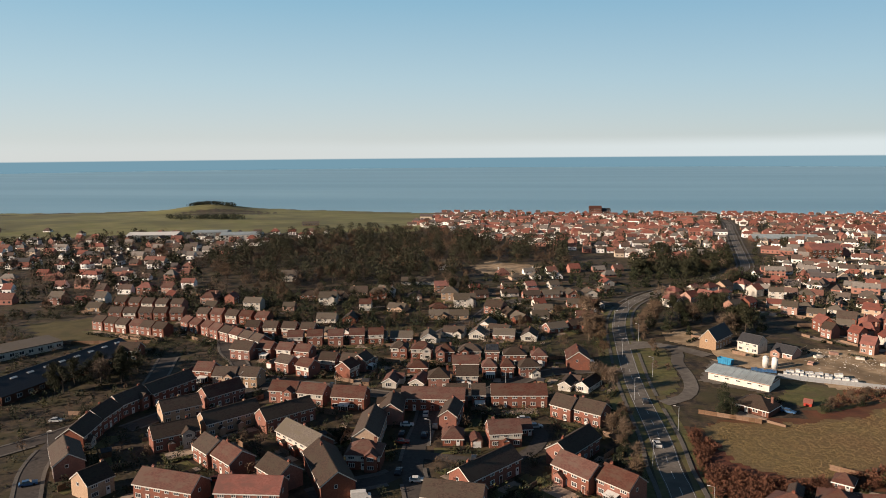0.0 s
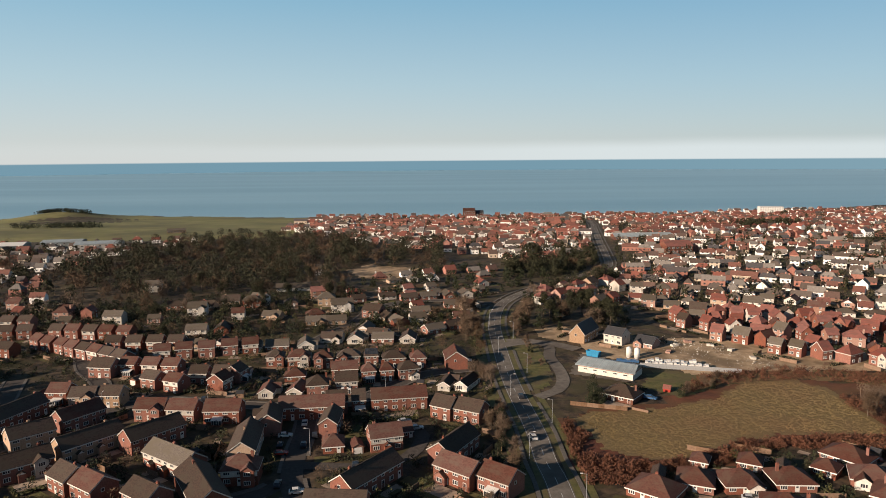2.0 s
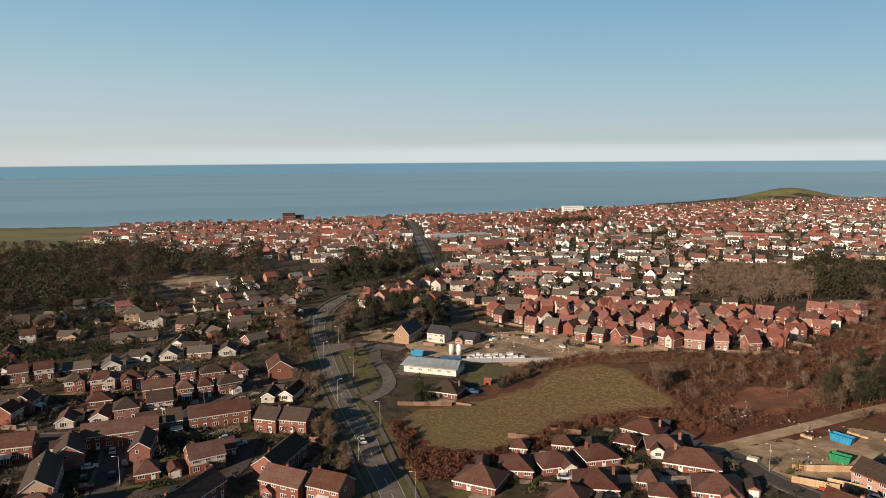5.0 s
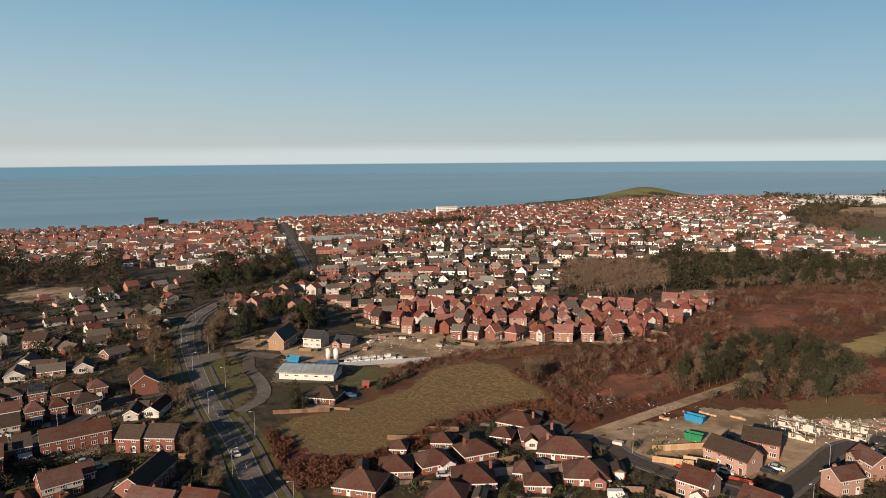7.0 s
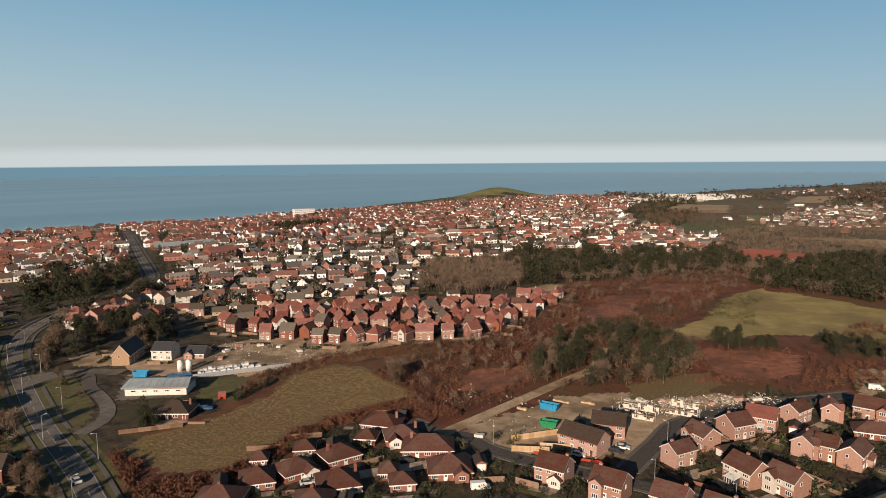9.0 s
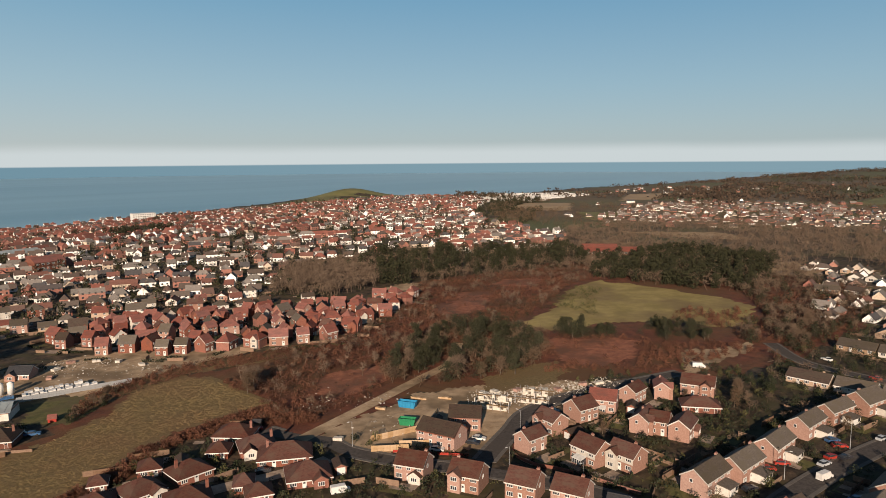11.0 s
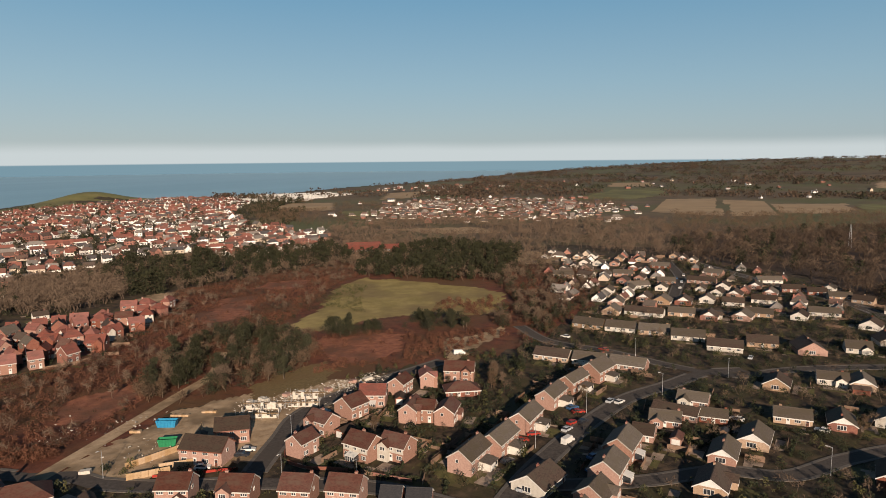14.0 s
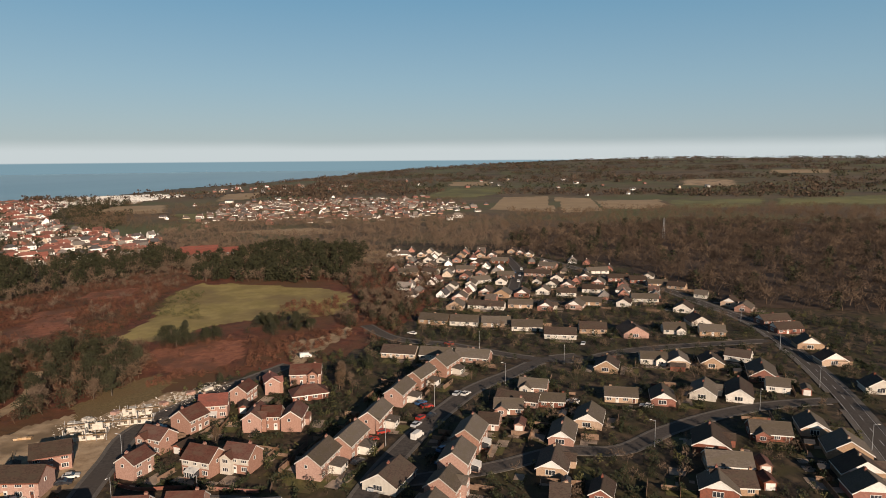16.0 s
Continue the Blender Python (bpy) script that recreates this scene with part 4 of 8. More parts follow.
gable_home(-60.1, 163.8, 32, 8.8, 22, group="estate houses")
home(-25.2, 154.7, -4, 14.7, 7.5, tiles="roof_brown", group="estate houses")
home(-19.4, 170.5, 54, 19.8, 7.5, group="estate houses")
home(-95.9, 149.1, -8, 17.2, 7.5, tiles="roof_rust", group="estate houses")
home(-75.0, 150.0, 6, 16.1, 7.5, tiles="roof_red", group="estate houses")
home(-133.7, 159.5, -47, 14.5, 7.5, wall="brick", tiles="roof_brown", upper="render", group="estate houses")
home(-117.4, 148.2, 67, 7.1, 7.5, wall="brick_buff", tiles="roof_brown", group="estate houses")
home(-142.0, 175.8, 103, 12.9, 7.5, wall="brick", tiles="roof_brown", group="estate houses")
home(-144.6, 188.9, 96, 11.1, 7.5, wall="brick", tiles="roof_brown", group="estate houses")
home(-144.1, 201.9, 77, 12.1, 7.5, wall="brick", tiles="roof_brown", group="estate houses")
home(-138.7, 217.0, 72, 19.0, 7.5, wall="brick", tiles="roof_brown", group="estate houses")
home(-123.4, 198.8, 46, 12.3, 7.5, wall="brick_buff", tiles="roof_brown", group="estate houses")
home(-116.7, 214.1, 58, 14.1, 7.5, wall="brick", tiles="roof_rust", group="estate houses")
home(-113.4, 179.1, 43, 13.1, 7.5, wall="brick", tiles="roof_brown", porch=True, group="estate houses")
home(-103.4, 194.0, 52, 18.1, 7.5, wall="brick_buff", tiles="roof_brown", porch=True, group="estate houses")
home(-96.6, 170.8, -35, 8.6, 7.5, wall="brick", tiles="roof_brown", group="estate houses")
home(-87.9, 165.9, -34, 9.7, 7.5, wall="brick", tiles="roof_rust", group="estate houses")
home(-73.7, 181.7, -35, 18.2, 7.5, wall="brick", tiles="roof_grey", upper="render", porch=True, group="estate houses")
home(-72.3, 160.6, -35, 10.3, 7.5, wall="brick", tiles="roof_brown", group="estate houses")
home(-86.9, 199.5, 51, 17.3, 7.5, wall="brick", tiles="roof_brown", group="estate houses")
home(-134.2, 236.6, -3, 7.2, 7, wall="brick", tiles="roof_rust", group="estate houses")
home(-123.6, 232.0, 4, 8.6, 7, wall="brick_buff", tiles="roof_brown", group="estate houses")
home(-114.6, 233.0, -2, 8.0, 7, wall="brick_buff", tiles="roof_brown", group="estate houses")
home(-95.2, 219.9, -2, 9.8, 7, wall="brick", tiles="roof_rust", group="estate houses")
home(-84.4, 218.8, -6, 9.4, 7, wall="brick", tiles="roof_rust", upper="render", group="estate houses")
home(-71.0, 217.6, -0, 11.4, 7.5, wall="brick", tiles="roof_rust", group="estate houses")
home(-56.9, 192.3, 97, 18.7, 7.5, wall="brick_buff", tiles="roof_brown", group="estate houses")

# terraces and semis farther up the estate
home_row(-134, 260, -133, 273, 1, -10, w=9.5, tiles=["roof_brown", "roof_rust", "roof_brown"], group="estate houses")   # every 12.8 m
home_row(-129, 270, -101, 266, 3, -8, w=6.8, d=6.5, upper=["", "render", ""], tiles=["roof_brown", "roof_rust", "roof_brown"], group="estate houses")   # every 9.5 m
home_row(-112, 252, -93, 245, 2, -20, w=6.8, d=6.5, upper=["", "render", ""], tiles=["roof_brown", "roof_rust", "roof_brown"], group="estate houses")   # every 10.3 m
home_row(-97, 257, -78, 256, 2, -3, w=6.8, d=6.5, upper=["", "render", ""], tiles=["roof_brown", "roof_rust", "roof_brown"], group="estate houses")   # every 9.6 m
home_row(-83, 243, -78, 263, 2, 76, w=6.8, d=6.5, upper=["", "render", ""], tiles=["roof_brown", "roof_rust", "roof_brown"], group="estate houses")   # every 10.7 m
home_row(-123, 287, -80, 298, 5, 14, w=6.8, d=6.5, upper=["", "render", ""], tiles=["roof_brown", "roof_rust", "roof_brown"], group="estate houses")   # every 8.9 m
home_row(-151, 303, -114, 303, 4, 0, w=6.8, d=6.5, upper=["", "render", ""], tiles=["roof_brown", "roof_rust", "roof_brown"], group="estate houses")   # every 9.3 m
home_row(-185, 309, -128, 277, 8, -30, w=6.8, d=6.5, detail=1, upper=["", "render", ""], tiles=["roof_brown", "roof_rust", "roof_brown"], group="estate houses")   # every 8.1 m
home_row(-236, 320, -194, 325, 5, 8, w=6.8, d=6.5, detail=1, upper=["", "render", ""], tiles=["roof_brown", "roof_rust", "roof_brown"], group="estate houses")   # every 8.4 m
home_row(-230, 302, -184, 293, 6, -12, w=6.8, d=6.5, detail=1, upper=["", "render", ""], tiles=["roof_brown", "roof_rust", "roof_brown"], group="estate houses")   # every 7.8 m
home_row(-250, 345, -205, 344, 5, -1, w=6.8, d=6.5, detail=1, upper=["", "render", ""], tiles=["roof_brown", "roof_rust", "roof_brown"], group="estate houses")   # every 9.1 m
home_row(-188, 326, -145, 320, 5, -8, w=6.8, d=6.5, detail=1, upper=["", "render", ""], tiles=["roof_brown", "roof_rust", "roof_brown"], group="estate houses")   # every 8.8 m
home(-180.4, 257.1, 8, 8.4, 7.5, group="estate houses")

# bungalows on both sides beyond
home_row(-129, 304, -93, 304, 3, 0, w=10, d=7, wall=["render", "brick", "brick_buff"], turned=0.35, floors=1, detail=1, tiles=["roof_brown", "roof_grey", "roof_grey"], group="estate bungalows")   # every 12.1 m
home_row(-91, 299, -55, 304, 3, 8, w=10, d=7, wall=["render", "brick", "brick_buff"], turned=0.35, floors=1, detail=1, tiles=["roof_brown", "roof_grey", "roof_grey"], group="estate bungalows")   # every 12.2 m
home_row(-57, 314, -9, 313, 4, -2, w=10, d=7, wall=["render", "brick", "brick_buff"], turned=0.35, floors=1, detail=1, tiles=["roof_brown", "roof_grey", "roof_grey"], group="estate bungalows")   # every 11.9 m
home_row(-125, 331, -102, 335, 2, 8, w=10, d=7, wall=["render", "brick", "brick_buff"], turned=0.35, floors=1, detail=1, tiles=["roof_brown", "roof_grey", "roof_grey"], group="estate bungalows")   # every 11.7 m
home_row(-43, 332, -32, 330, 1, -9, w=10, d=7, wall=["render", "brick", "brick_buff"], turned=0.35, floors=1, detail=1, tiles=["roof_brown", "roof_grey", "roof_grey"], group="estate bungalows")   # every 11.5 m
home_row(-70, 347, -48, 350, 2, 8, w=10, d=7, wall=["render", "brick", "brick_buff"], turned=0.35, floors=1, detail=1, tiles=["roof_brown", "roof_grey", "roof_grey"], group="estate bungalows")   # every 11.1 m
home_row(-36, 322, -24, 319, 1, -16, w=10, d=7, wall=["render", "brick", "brick_buff"], turned=0.35, floors=1, detail=1, tiles=["roof_brown", "roof_grey", "roof_grey"], group="estate bungalows")   # every 12.9 m
home_row(-25, 403, 21, 418, 4, 17, w=10, d=7, wall=["render", "brick", "brick_buff"], turned=0.35, floors=1, detail=1, tiles=["roof_brown", "roof_grey", "roof_grey"], group="estate bungalows")   # every 12.2 m
home_row(-20, 367, -2, 369, 1, 8, w=10, d=7, wall=["render", "brick", "brick_buff"], turned=0.35, floors=1, detail=1, tiles=["roof_brown", "roof_grey", "roof_grey"], group="estate bungalows")   # every 18.2 m
home_row(1, 384, 24, 387, 2, 8, w=10, d=7, wall=["render", "brick", "brick_buff"], turned=0.35, floors=1, detail=1, tiles=["roof_brown", "roof_grey", "roof_grey"], group="estate bungalows")   # every 11.7 m
home_row(-39, 371, -18, 342, 3, -56, w=10, d=7, wall=["render", "brick", "brick_buff"], turned=0.35, floors=1, detail=1, tiles=["roof_brown", "roof_grey", "roof_grey"], group="estate bungalows")   # every 11.9 m
home_row(-9, 326, 12, 340, 2, 33, w=10, d=7, wall=["render", "brick", "brick_buff"], turned=0.35, floors=1, detail=1, tiles=["roof_brown", "roof_grey", "roof_grey"], group="estate bungalows")   # every 12.9 m

# hipped bungalows beside the meadow
home(53.7, 164.6, -40, 11.4, 9.7, floors=1, roof="hip", tiles="roof_rust", group="hipped bungalows")
home(65.4, 169.4, -22, 9.1, 8.8, floors=1, roof="hip", tiles="roof_rust", group="hipped bungalows")
home(76.1, 168.5, -1, 9.4, 8.8, floors=1, roof="hip", tiles="roof_rust", group="hipped bungalows")
home(84.2, 179.7, -29, 6.0, 6.2, floors=1, roof="hip", tiles="roof_rust", group="hipped bungalows", stack=False)
home(89.7, 169.3, -3, 9.9, 8.8, floors=1, roof="hip", tiles="roof_rust", group="hipped bungalows")
home(112.4, 182.3, -53, 11.5, 8.8, floors=1, roof="hip", tiles="roof_rust", group="hipped bungalows")
home(102.6, 175.3, -44, 6.1, 6.2, floors=1, roof="hip", tiles="roof_rust", group="hipped bungalows", stack=False)
home(111.4, 169.8, -25, 10.3, 8.8, floors=1, roof="hip", tiles="roof_rust", group="hipped bungalows")
home(113.2, 158.6, -37, 14.8, 9.7, floors=1, roof="hip", tiles="roof_rust", group="hipped bungalows")
home(109.5, 143.5, -32, 11.4, 9.7, floors=1, roof="hip", tiles="roof_rust", group="hipped bungalows")
home(81.4, 154.6, -23, 11.1, 9.7, floors=1, roof="hip", tiles="roof_rust", group="hipped bungalows")
home(95.5, 152.0, -36, 5.0, 6.2, floors=1, roof="hip", tiles="roof_rust", group="hipped bungalows", stack=False)
home(94.9, 144.7, -29, 6.6, 6.2, floors=1, roof="hip", tiles="roof_rust", group="hipped bungalows", stack=False)
home(70.9, 180.9, -29, 4.4, 5.3, floors=1, roof="hip", tiles="roof_rust", group="hipped bungalows", stack=False)
home(71.5, 149.4, -37, 9.2, 8.8, floors=1, roof="hip", tiles="roof_rust", group="hipped bungalows")

# newer brick houses round the building site
home(150.4, 131.8, -80, 12.9, 7.8, tiles="roof_brown", wall="brick_pale", trim="brick", stack=False, group="new brick houses")
home(164.7, 134.3, -56, 10.1, 7.4, tiles="roof_brown", wall="brick_pale", trim="brick", stack=False, group="new brick houses")
gable_home(163.8, 109.1, -100, 6.1, 7.4, tiles="roof_rust", wall="brick_pale", group="new brick houses")
home(179.5, 111.9, -105, 8.5, 6.4, tiles="roof_rust", wall="brick_pale", group="new brick houses")
gable_home(194.8, 110.2, -106, 7.8, 8.3, tiles="roof_rust", wall="brick_pale", group="new brick houses")
home(206.7, 108.3, -70, 9.0, 7.4, tiles="roof_red", wall="brick_pale", group="new brick houses")
gable_home(220.8, 104.5, -92, 5.9, 8.3, tiles="roof_rust", wall="brick_pale", group="new brick houses")
gable_home(231.3, 98.8, -63, 5.1, 8.3, tiles="roof_red", wall="brick_pale", group="new brick houses")
home(241.9, 89.5, -76, 11.3, 7.4, tiles="roof_rust", wall="brick_pale", group="new brick houses")
gable_home(199.0, 90.4, -83, 5.8, 10.1, tiles="roof_rust", wall="brick_pale", upper="", group="new brick houses")
gable_home(201.3, 78.8, -82, 6.2, 10.1, tiles="roof_rust", wall="brick_pale", group="new brick houses")
home(200.0, 85.5, -78, 6.0, 6.4, tiles="roof_rust", wall="brick_pale", stack=False, group="new brick houses")
home(168.1, 91.5, -102, 8.9, 7.4, tiles="roof_rust", wall="brick_pale", upper="render", group="new brick houses")
home(171.1, 82.3, -98, 8.6, 6.9, tiles="roof_rust", wall="brick_pale", upper="render", group="new brick houses")
home(226.9, 83.3, -60, 12.2, 7.4, tiles="roof_rust", floors=1, roof="hip", group="new brick houses")
home(129.2, 123.3, -69, 8.3, 7.4, tiles="roof_rust", wall="brick_pale", group="new brick houses")
home(133.9, 108.4, -73, 8.6, 7.4, tiles="roof_rust", wall="brick_pale", group="new brick houses")
home(139.4, 94.4, -76, 8.1, 7.4, tiles="roof_rust", wall="brick_pale", group="new brick houses")
home(143.3, 83.1, -79, 8.5, 7.4, tiles="roof_rust", wall="brick_pale", group="new brick houses")
home(146.8, 72.4, -75, 5.3, 6.4, tiles="roof_slate", floors=1, stack=False, group="new brick houses")
home(148.0, 65.5, -74, 6.0, 6.4, tiles="roof_slate", floors=1, stack=False, group="new brick houses")

# a stepped terrace of brick houses
gable_home(172.7, 61.2, -97, 7.1, 13, tiles="roof_grey", wall="brick_pale", lean=True, group="stepped terrace")
gable_home(185.6, 56.7, -98, 6.9, 13, tiles="roof_grey", wall="brick_pale", lean=True, group="stepped terrace")
gable_home(204.8, 53.7, -96, 6.8, 13, tiles="roof_grey", wall="brick_pale", lean=True, group="stepped terrace")
gable_home(227.9, 50.8, -99, 6.5, 13, tiles="roof_grey", wall="brick_pale", lean=True, group="stepped terrace")
gable_home(245.6, 46.7, -106, 6.1, 13, tiles="roof_grey", wall="brick_pale", lean=True, group="stepped terrace")
gable_home(261.6, 40.9, -107, 8.8, 13, tiles="roof_grey", wall="brick_pale", lean=True, group="stepped terrace")

# bungalows of the east estate
home(280.4, 61.9, -95, 14.8, 8, wall="brick_buff", floors=1, tiles="roof_brown", group="east estate bungalows")
home(279.6, 46.5, -93, 13.1, 8, wall="render", floors=1, tiles="roof_grey", group="east estate bungalows")
home(278.4, 30.9, -98, 14.3, 8, wall="brick_pale", floors=1, tiles="roof_grey", group="east estate bungalows")
gable_home(167.8, 40.7, -104, 9.5, 12, wall="render", floors=1, tiles="roof_brown", group="east estate bungalows")
home(359.8, -109.9, -70, 15.6, 8, wall="brick", floors=1, tiles="roof_brown", group="east estate bungalows")
home(342.9, -110.8, -74, 13.4, 8, wall="brick", floors=1, tiles="roof_brown", group="east estate bungalows")
home(194.2, 22.9, -7, 12.5, 8, wall="brick_pale", tiles="roof_grey", group="east estate houses")
home(177.7, 24.5, -6, 10.9, 8, wall="brick_pale", tiles="roof_grey", group="east estate houses")
home(161.7, 25.4, -11, 8.1, 8, wall="brick_pale", tiles="roof_grey", group="east estate houses")
home(149.6, 26.8, -8, 6.4, 8, wall="brick_pale", tiles="roof_grey", group="east estate houses")
home(244.4, 5.5, -97, 10.1, 7, floors=1, wall="brick_pale", tiles="roof_grey", group="east estate bungalows")
home(230.4, 10.3, -103, 14.4, 6, floors=1, wall="brick_pale", tiles="roof_brown", group="east estate bungalows")
home(222.8, 13.2, -89, 9.4, 7, floors=1, wall="brick_pale", tiles="roof_grey", group="east estate bungalows")
home(230.5, -1.0, -90, 8.5, 6, floors=1, wall="brick", tiles="roof_grey", group="east estate bungalows")
home(209.1, 18.4, -95, 6.6, 7, floors=1, wall="brick_pale", tiles="roof_brown", group="east estate bungalows")
home(162.8, -2.5, -93, 4.8, 10, floors=1, wall="brick_buff", tiles="roof_brown", group="east estate bungalows")
home(238.7, -24.3, -92, 10.9, 7, floors=1, wall="brick_buff", tiles="roof_grey", group="east estate bungalows")
home(256.2, -80.4, -101, 7.8, 7, floors=1, wall="render", tiles="roof_grey", group="east estate bungalows")
home(212.4, -64.6, -94, 11.4, 8, floors=1, wall="brick", tiles="roof_grey", group="east estate bungalows")
home(188.7, -47.2, -91, 11.8, 8, floors=1, wall="brick_buff", tiles="roof_grey", group="east estate bungalows")
home(176.9, -45.2, -87, 10.8, 8, floors=1, wall="brick_buff", tiles="roof_brown", group="east estate bungalows")
home(284.7, -41.7, -92, 10.4, 7, floors=1, wall="render", tiles="roof_grey", group="east estate bungalows")
home(292.4, -76.5, -114, 9.7, 7, floors=1, wall="render", tiles="roof_brown", group="east estate bungalows", detail=1)
home(340.4, 56.9, -98, 14.9, 8, floors=1, wall="brick_buff", tiles="roof_grey", group="east estate bungalows", detail=1)
home(339.1, 41.5, -93, 14.3, 8, floors=1, wall="render", tiles="roof_grey", group="east estate bungalows", detail=1)
home(337.9, 25.9, -88, 13.9, 8, floors=1, wall="brick_buff", tiles="roof_grey", group="east estate bungalows", detail=1)
home(332.6, 10.5, -88, 14.7, 8, floors=1, wall="render", tiles="roof_grey", group="east estate bungalows", detail=1)
home(319.4, -5.2, -91, 14.4, 8, floors=1, wall="render", tiles="roof_brown", group="east estate bungalows", detail=1)
home(331.8, -20.5, -88, 12.7, 8, floors=1, wall="brick_buff", tiles="roof_brown", group="east estate bungalows", detail=1)
home(335.3, -58.2, -89, 10.3, 8, floors=1, wall="render", tiles="roof_grey", group="east estate bungalows", detail=1)
home(333.5, -75.1, -94, 11.4, 8, floors=1, wall="brick_buff", tiles="roof_grey", group="east estate bungalows", detail=1)
home(376.6, 33.9, -96, 20.0, 7, floors=1, wall="render", tiles="roof_brown", group="east estate bungalows", detail=1)
home(381.8, 15.5, -90, 13.4, 7, floors=1, wall="brick_buff", tiles="roof_grey", group="east estate bungalows", detail=1)
home(393.4, -22.6, -97, 13.4, 7, floors=1, wall="brick_buff", tiles="roof_grey", group="east estate bungalows", detail=1)
home(406.0, -54.3, -90, 15.1, 7, floors=1, wall="render", tiles="roof_grey", group="east estate bungalows", detail=1)
home(418.3, -10.4, -92, 11.7, 7, floors=1, wall="render", tiles="roof_brown", group="east estate bungalows", detail=1)
home(431.3, -27.0, -91, 13.6, 7, floors=1, wall="render", tiles="roof_brown", group="east estate bungalows", detail=1)
home(453.7, 45.8, -57, 14.7, 7, floors=1, wall="render", tiles="roof_grey", group="east estate bungalows", detail=1)
home(475.0, 29.4, -84, 11.7, 7, floors=1, wall="brick_pale", tiles="roof_grey", group="east estate bungalows", detail=1)
home(471.7, -45.7, -84, 13.9, 7, floors=1, wall="brick", tiles="roof_brown", group="east estate bungalows", detail=1)
home(466.4, -57.7, -84, 11.1, 7, floors=1, wall="brick", tiles="roof_brown", group="east estate bungalows", detail=1)
home(496.7, 60.0, -84, 13.5, 7, floors=1, wall="brick_pale", tiles="roof_grey", group="east estate bungalows", detail=1)
home(519.4, 0.5, -109, 13.2, 7, floors=1, wall="brick_pale", tiles="roof_grey", group="east estate bungalows", detail=1)
home(484.6, 7.4, -99, 17.9, 7, floors=1, wall="brick_pale", tiles="roof_brown", group="east estate bungalows", detail=1)
home(500.4, -33.7, -75, 15.8, 7, floors=1, wall="render", tiles="roof_grey", group="east estate bungalows", detail=1)
home(479.6, 98.8, -84, 14.1, 7, floors=1, wall="brick_buff", tiles="roof_grey", group="east estate bungalows", detail=1)
home(483.8, 83.3, -110, 11.6, 7, floors=1, wall="render", tiles="roof_brown", group="east estate bungalows", detail=1)
home(540.3, 37.8, -97, 13.5, 7, floors=1, wall="brick", tiles="roof_grey", group="east estate bungalows", detail=1)
home(447.1, -79.6, -116, 11.1, 7, floors=1, wall="brick_buff", tiles="roof_brown", group="east estate bungalows", detail=1)
home(421.1, -88.7, -112, 7.3, 7, floors=1, wall="render", tiles="roof_grey", group="east estate bungalows", detail=1)
home(454.9, -68.4, -84, 12.5, 7, floors=1, wall="brick_buff", tiles="roof_grey", group="east estate bungalows", detail=1)
home(216.5, -12.5, -9, 11.9, 8.5, floors=1, wall="brick_buff", tiles="roof_grey", group="east estate bungalows")
home(202.8, -4.0, -7, 12.2, 7.3, floors=1, wall="brick_pale", tiles="roof_grey", group="east estate bungalows")
home(182.2, -1.2, -7, 11.8, 7.9, floors=1, wall="brick_buff", tiles="roof_brown", group="east estate bungalows")
home(167.7, -12.8, -10, 8.0, 5.5, floors=1, wall="brick", tiles="roof_brown", group="east estate bungalows")
home(239.1, -38.1, -4, 10.7, 7.8, floors=1, wall="brick", tiles="roof_grey", group="east estate bungalows")
home(247.0, -53.4, -15, 11.9, 8.5, floors=1, wall="render", tiles="roof_grey", group="east estate bungalows")
home(247.7, -65.3, -13, 14.9, 8.6, floors=1, wall="render", tiles="roof_brown", group="east estate bungalows")
home(270.7, -79.3, -11, 16.0, 10.1, floors=1, wall="brick", tiles="roof_grey", group="east estate bungalows")
home(202.5, -45.9, -10, 11.8, 9.9, floors=1, wall="brick", tiles="roof_brown", group="east estate bungalows")
home(218.5, -78.7, -6, 10.0, 7.9, floors=1, wall="brick_buff", tiles="roof_grey", group="east estate bungalows")
home(202.1, -81.9, -8, 9.8, 11.2, floors=1, wall="brick_buff", tiles="roof_grey", group="east estate bungalows")
home(188.2, -79.8, -1, 8.0, 11.3, floors=1, wall="brick_buff", tiles="roof_brown", group="east estate bungalows")
home(177.4, -77.7, -0, 8.0, 10.7, floors=1, wall="brick", tiles="roof_grey", group="east estate bungalows")
home(173.9, -41.4, -8, 8.0, 9.0, floors=1, wall="brick", tiles="roof_grey", group="east estate bungalows")
home(259.3, -114.8, -3, 8.0, 10.1, floors=1, wall="render", tiles="roof_brown", group="east estate bungalows")
home(272.4, -22.4, -9, 9.6, 8.8, floors=1, wall="brick_buff", tiles="roof_brown", group="east estate bungalows")
home(283.6, -51.1, -5, 10.7, 8.0, floors=1, wall="brick_buff", tiles="roof_grey", group="east estate bungalows")
home(282.9, -63.6, -4, 9.7, 8.4, floors=1, wall="brick_buff", tiles="roof_brown", group="east estate bungalows")
home(327.9, -38.4, 10, 13.3, 11.6, floors=1, wall="brick_pale", tiles="roof_brown", group="east estate bungalows", detail=1)
home(352.7, -72.7, 8, 11.1, 9.7, floors=1, wall="render", tiles="roof_brown", group="east estate bungalows", detail=1)
home(374.7, 50.7, -3, 10.5, 9.0, floors=1, wall="brick_buff", tiles="roof_grey", group="east estate bungalows", detail=1)
home(378.4, 1.6, -5, 10.5, 8.4, floors=1, wall="brick", tiles="roof_brown", group="east estate bungalows", detail=1)
home(383.5, -14.5, -14, 10.5, 9.1, floors=1, wall="brick_pale", tiles="roof_grey", group="east estate bungalows", detail=1)
home(393.7, -41.7, -13, 10.5, 7.5, floors=1, wall="render", tiles="roof_brown", group="east estate bungalows", detail=1)
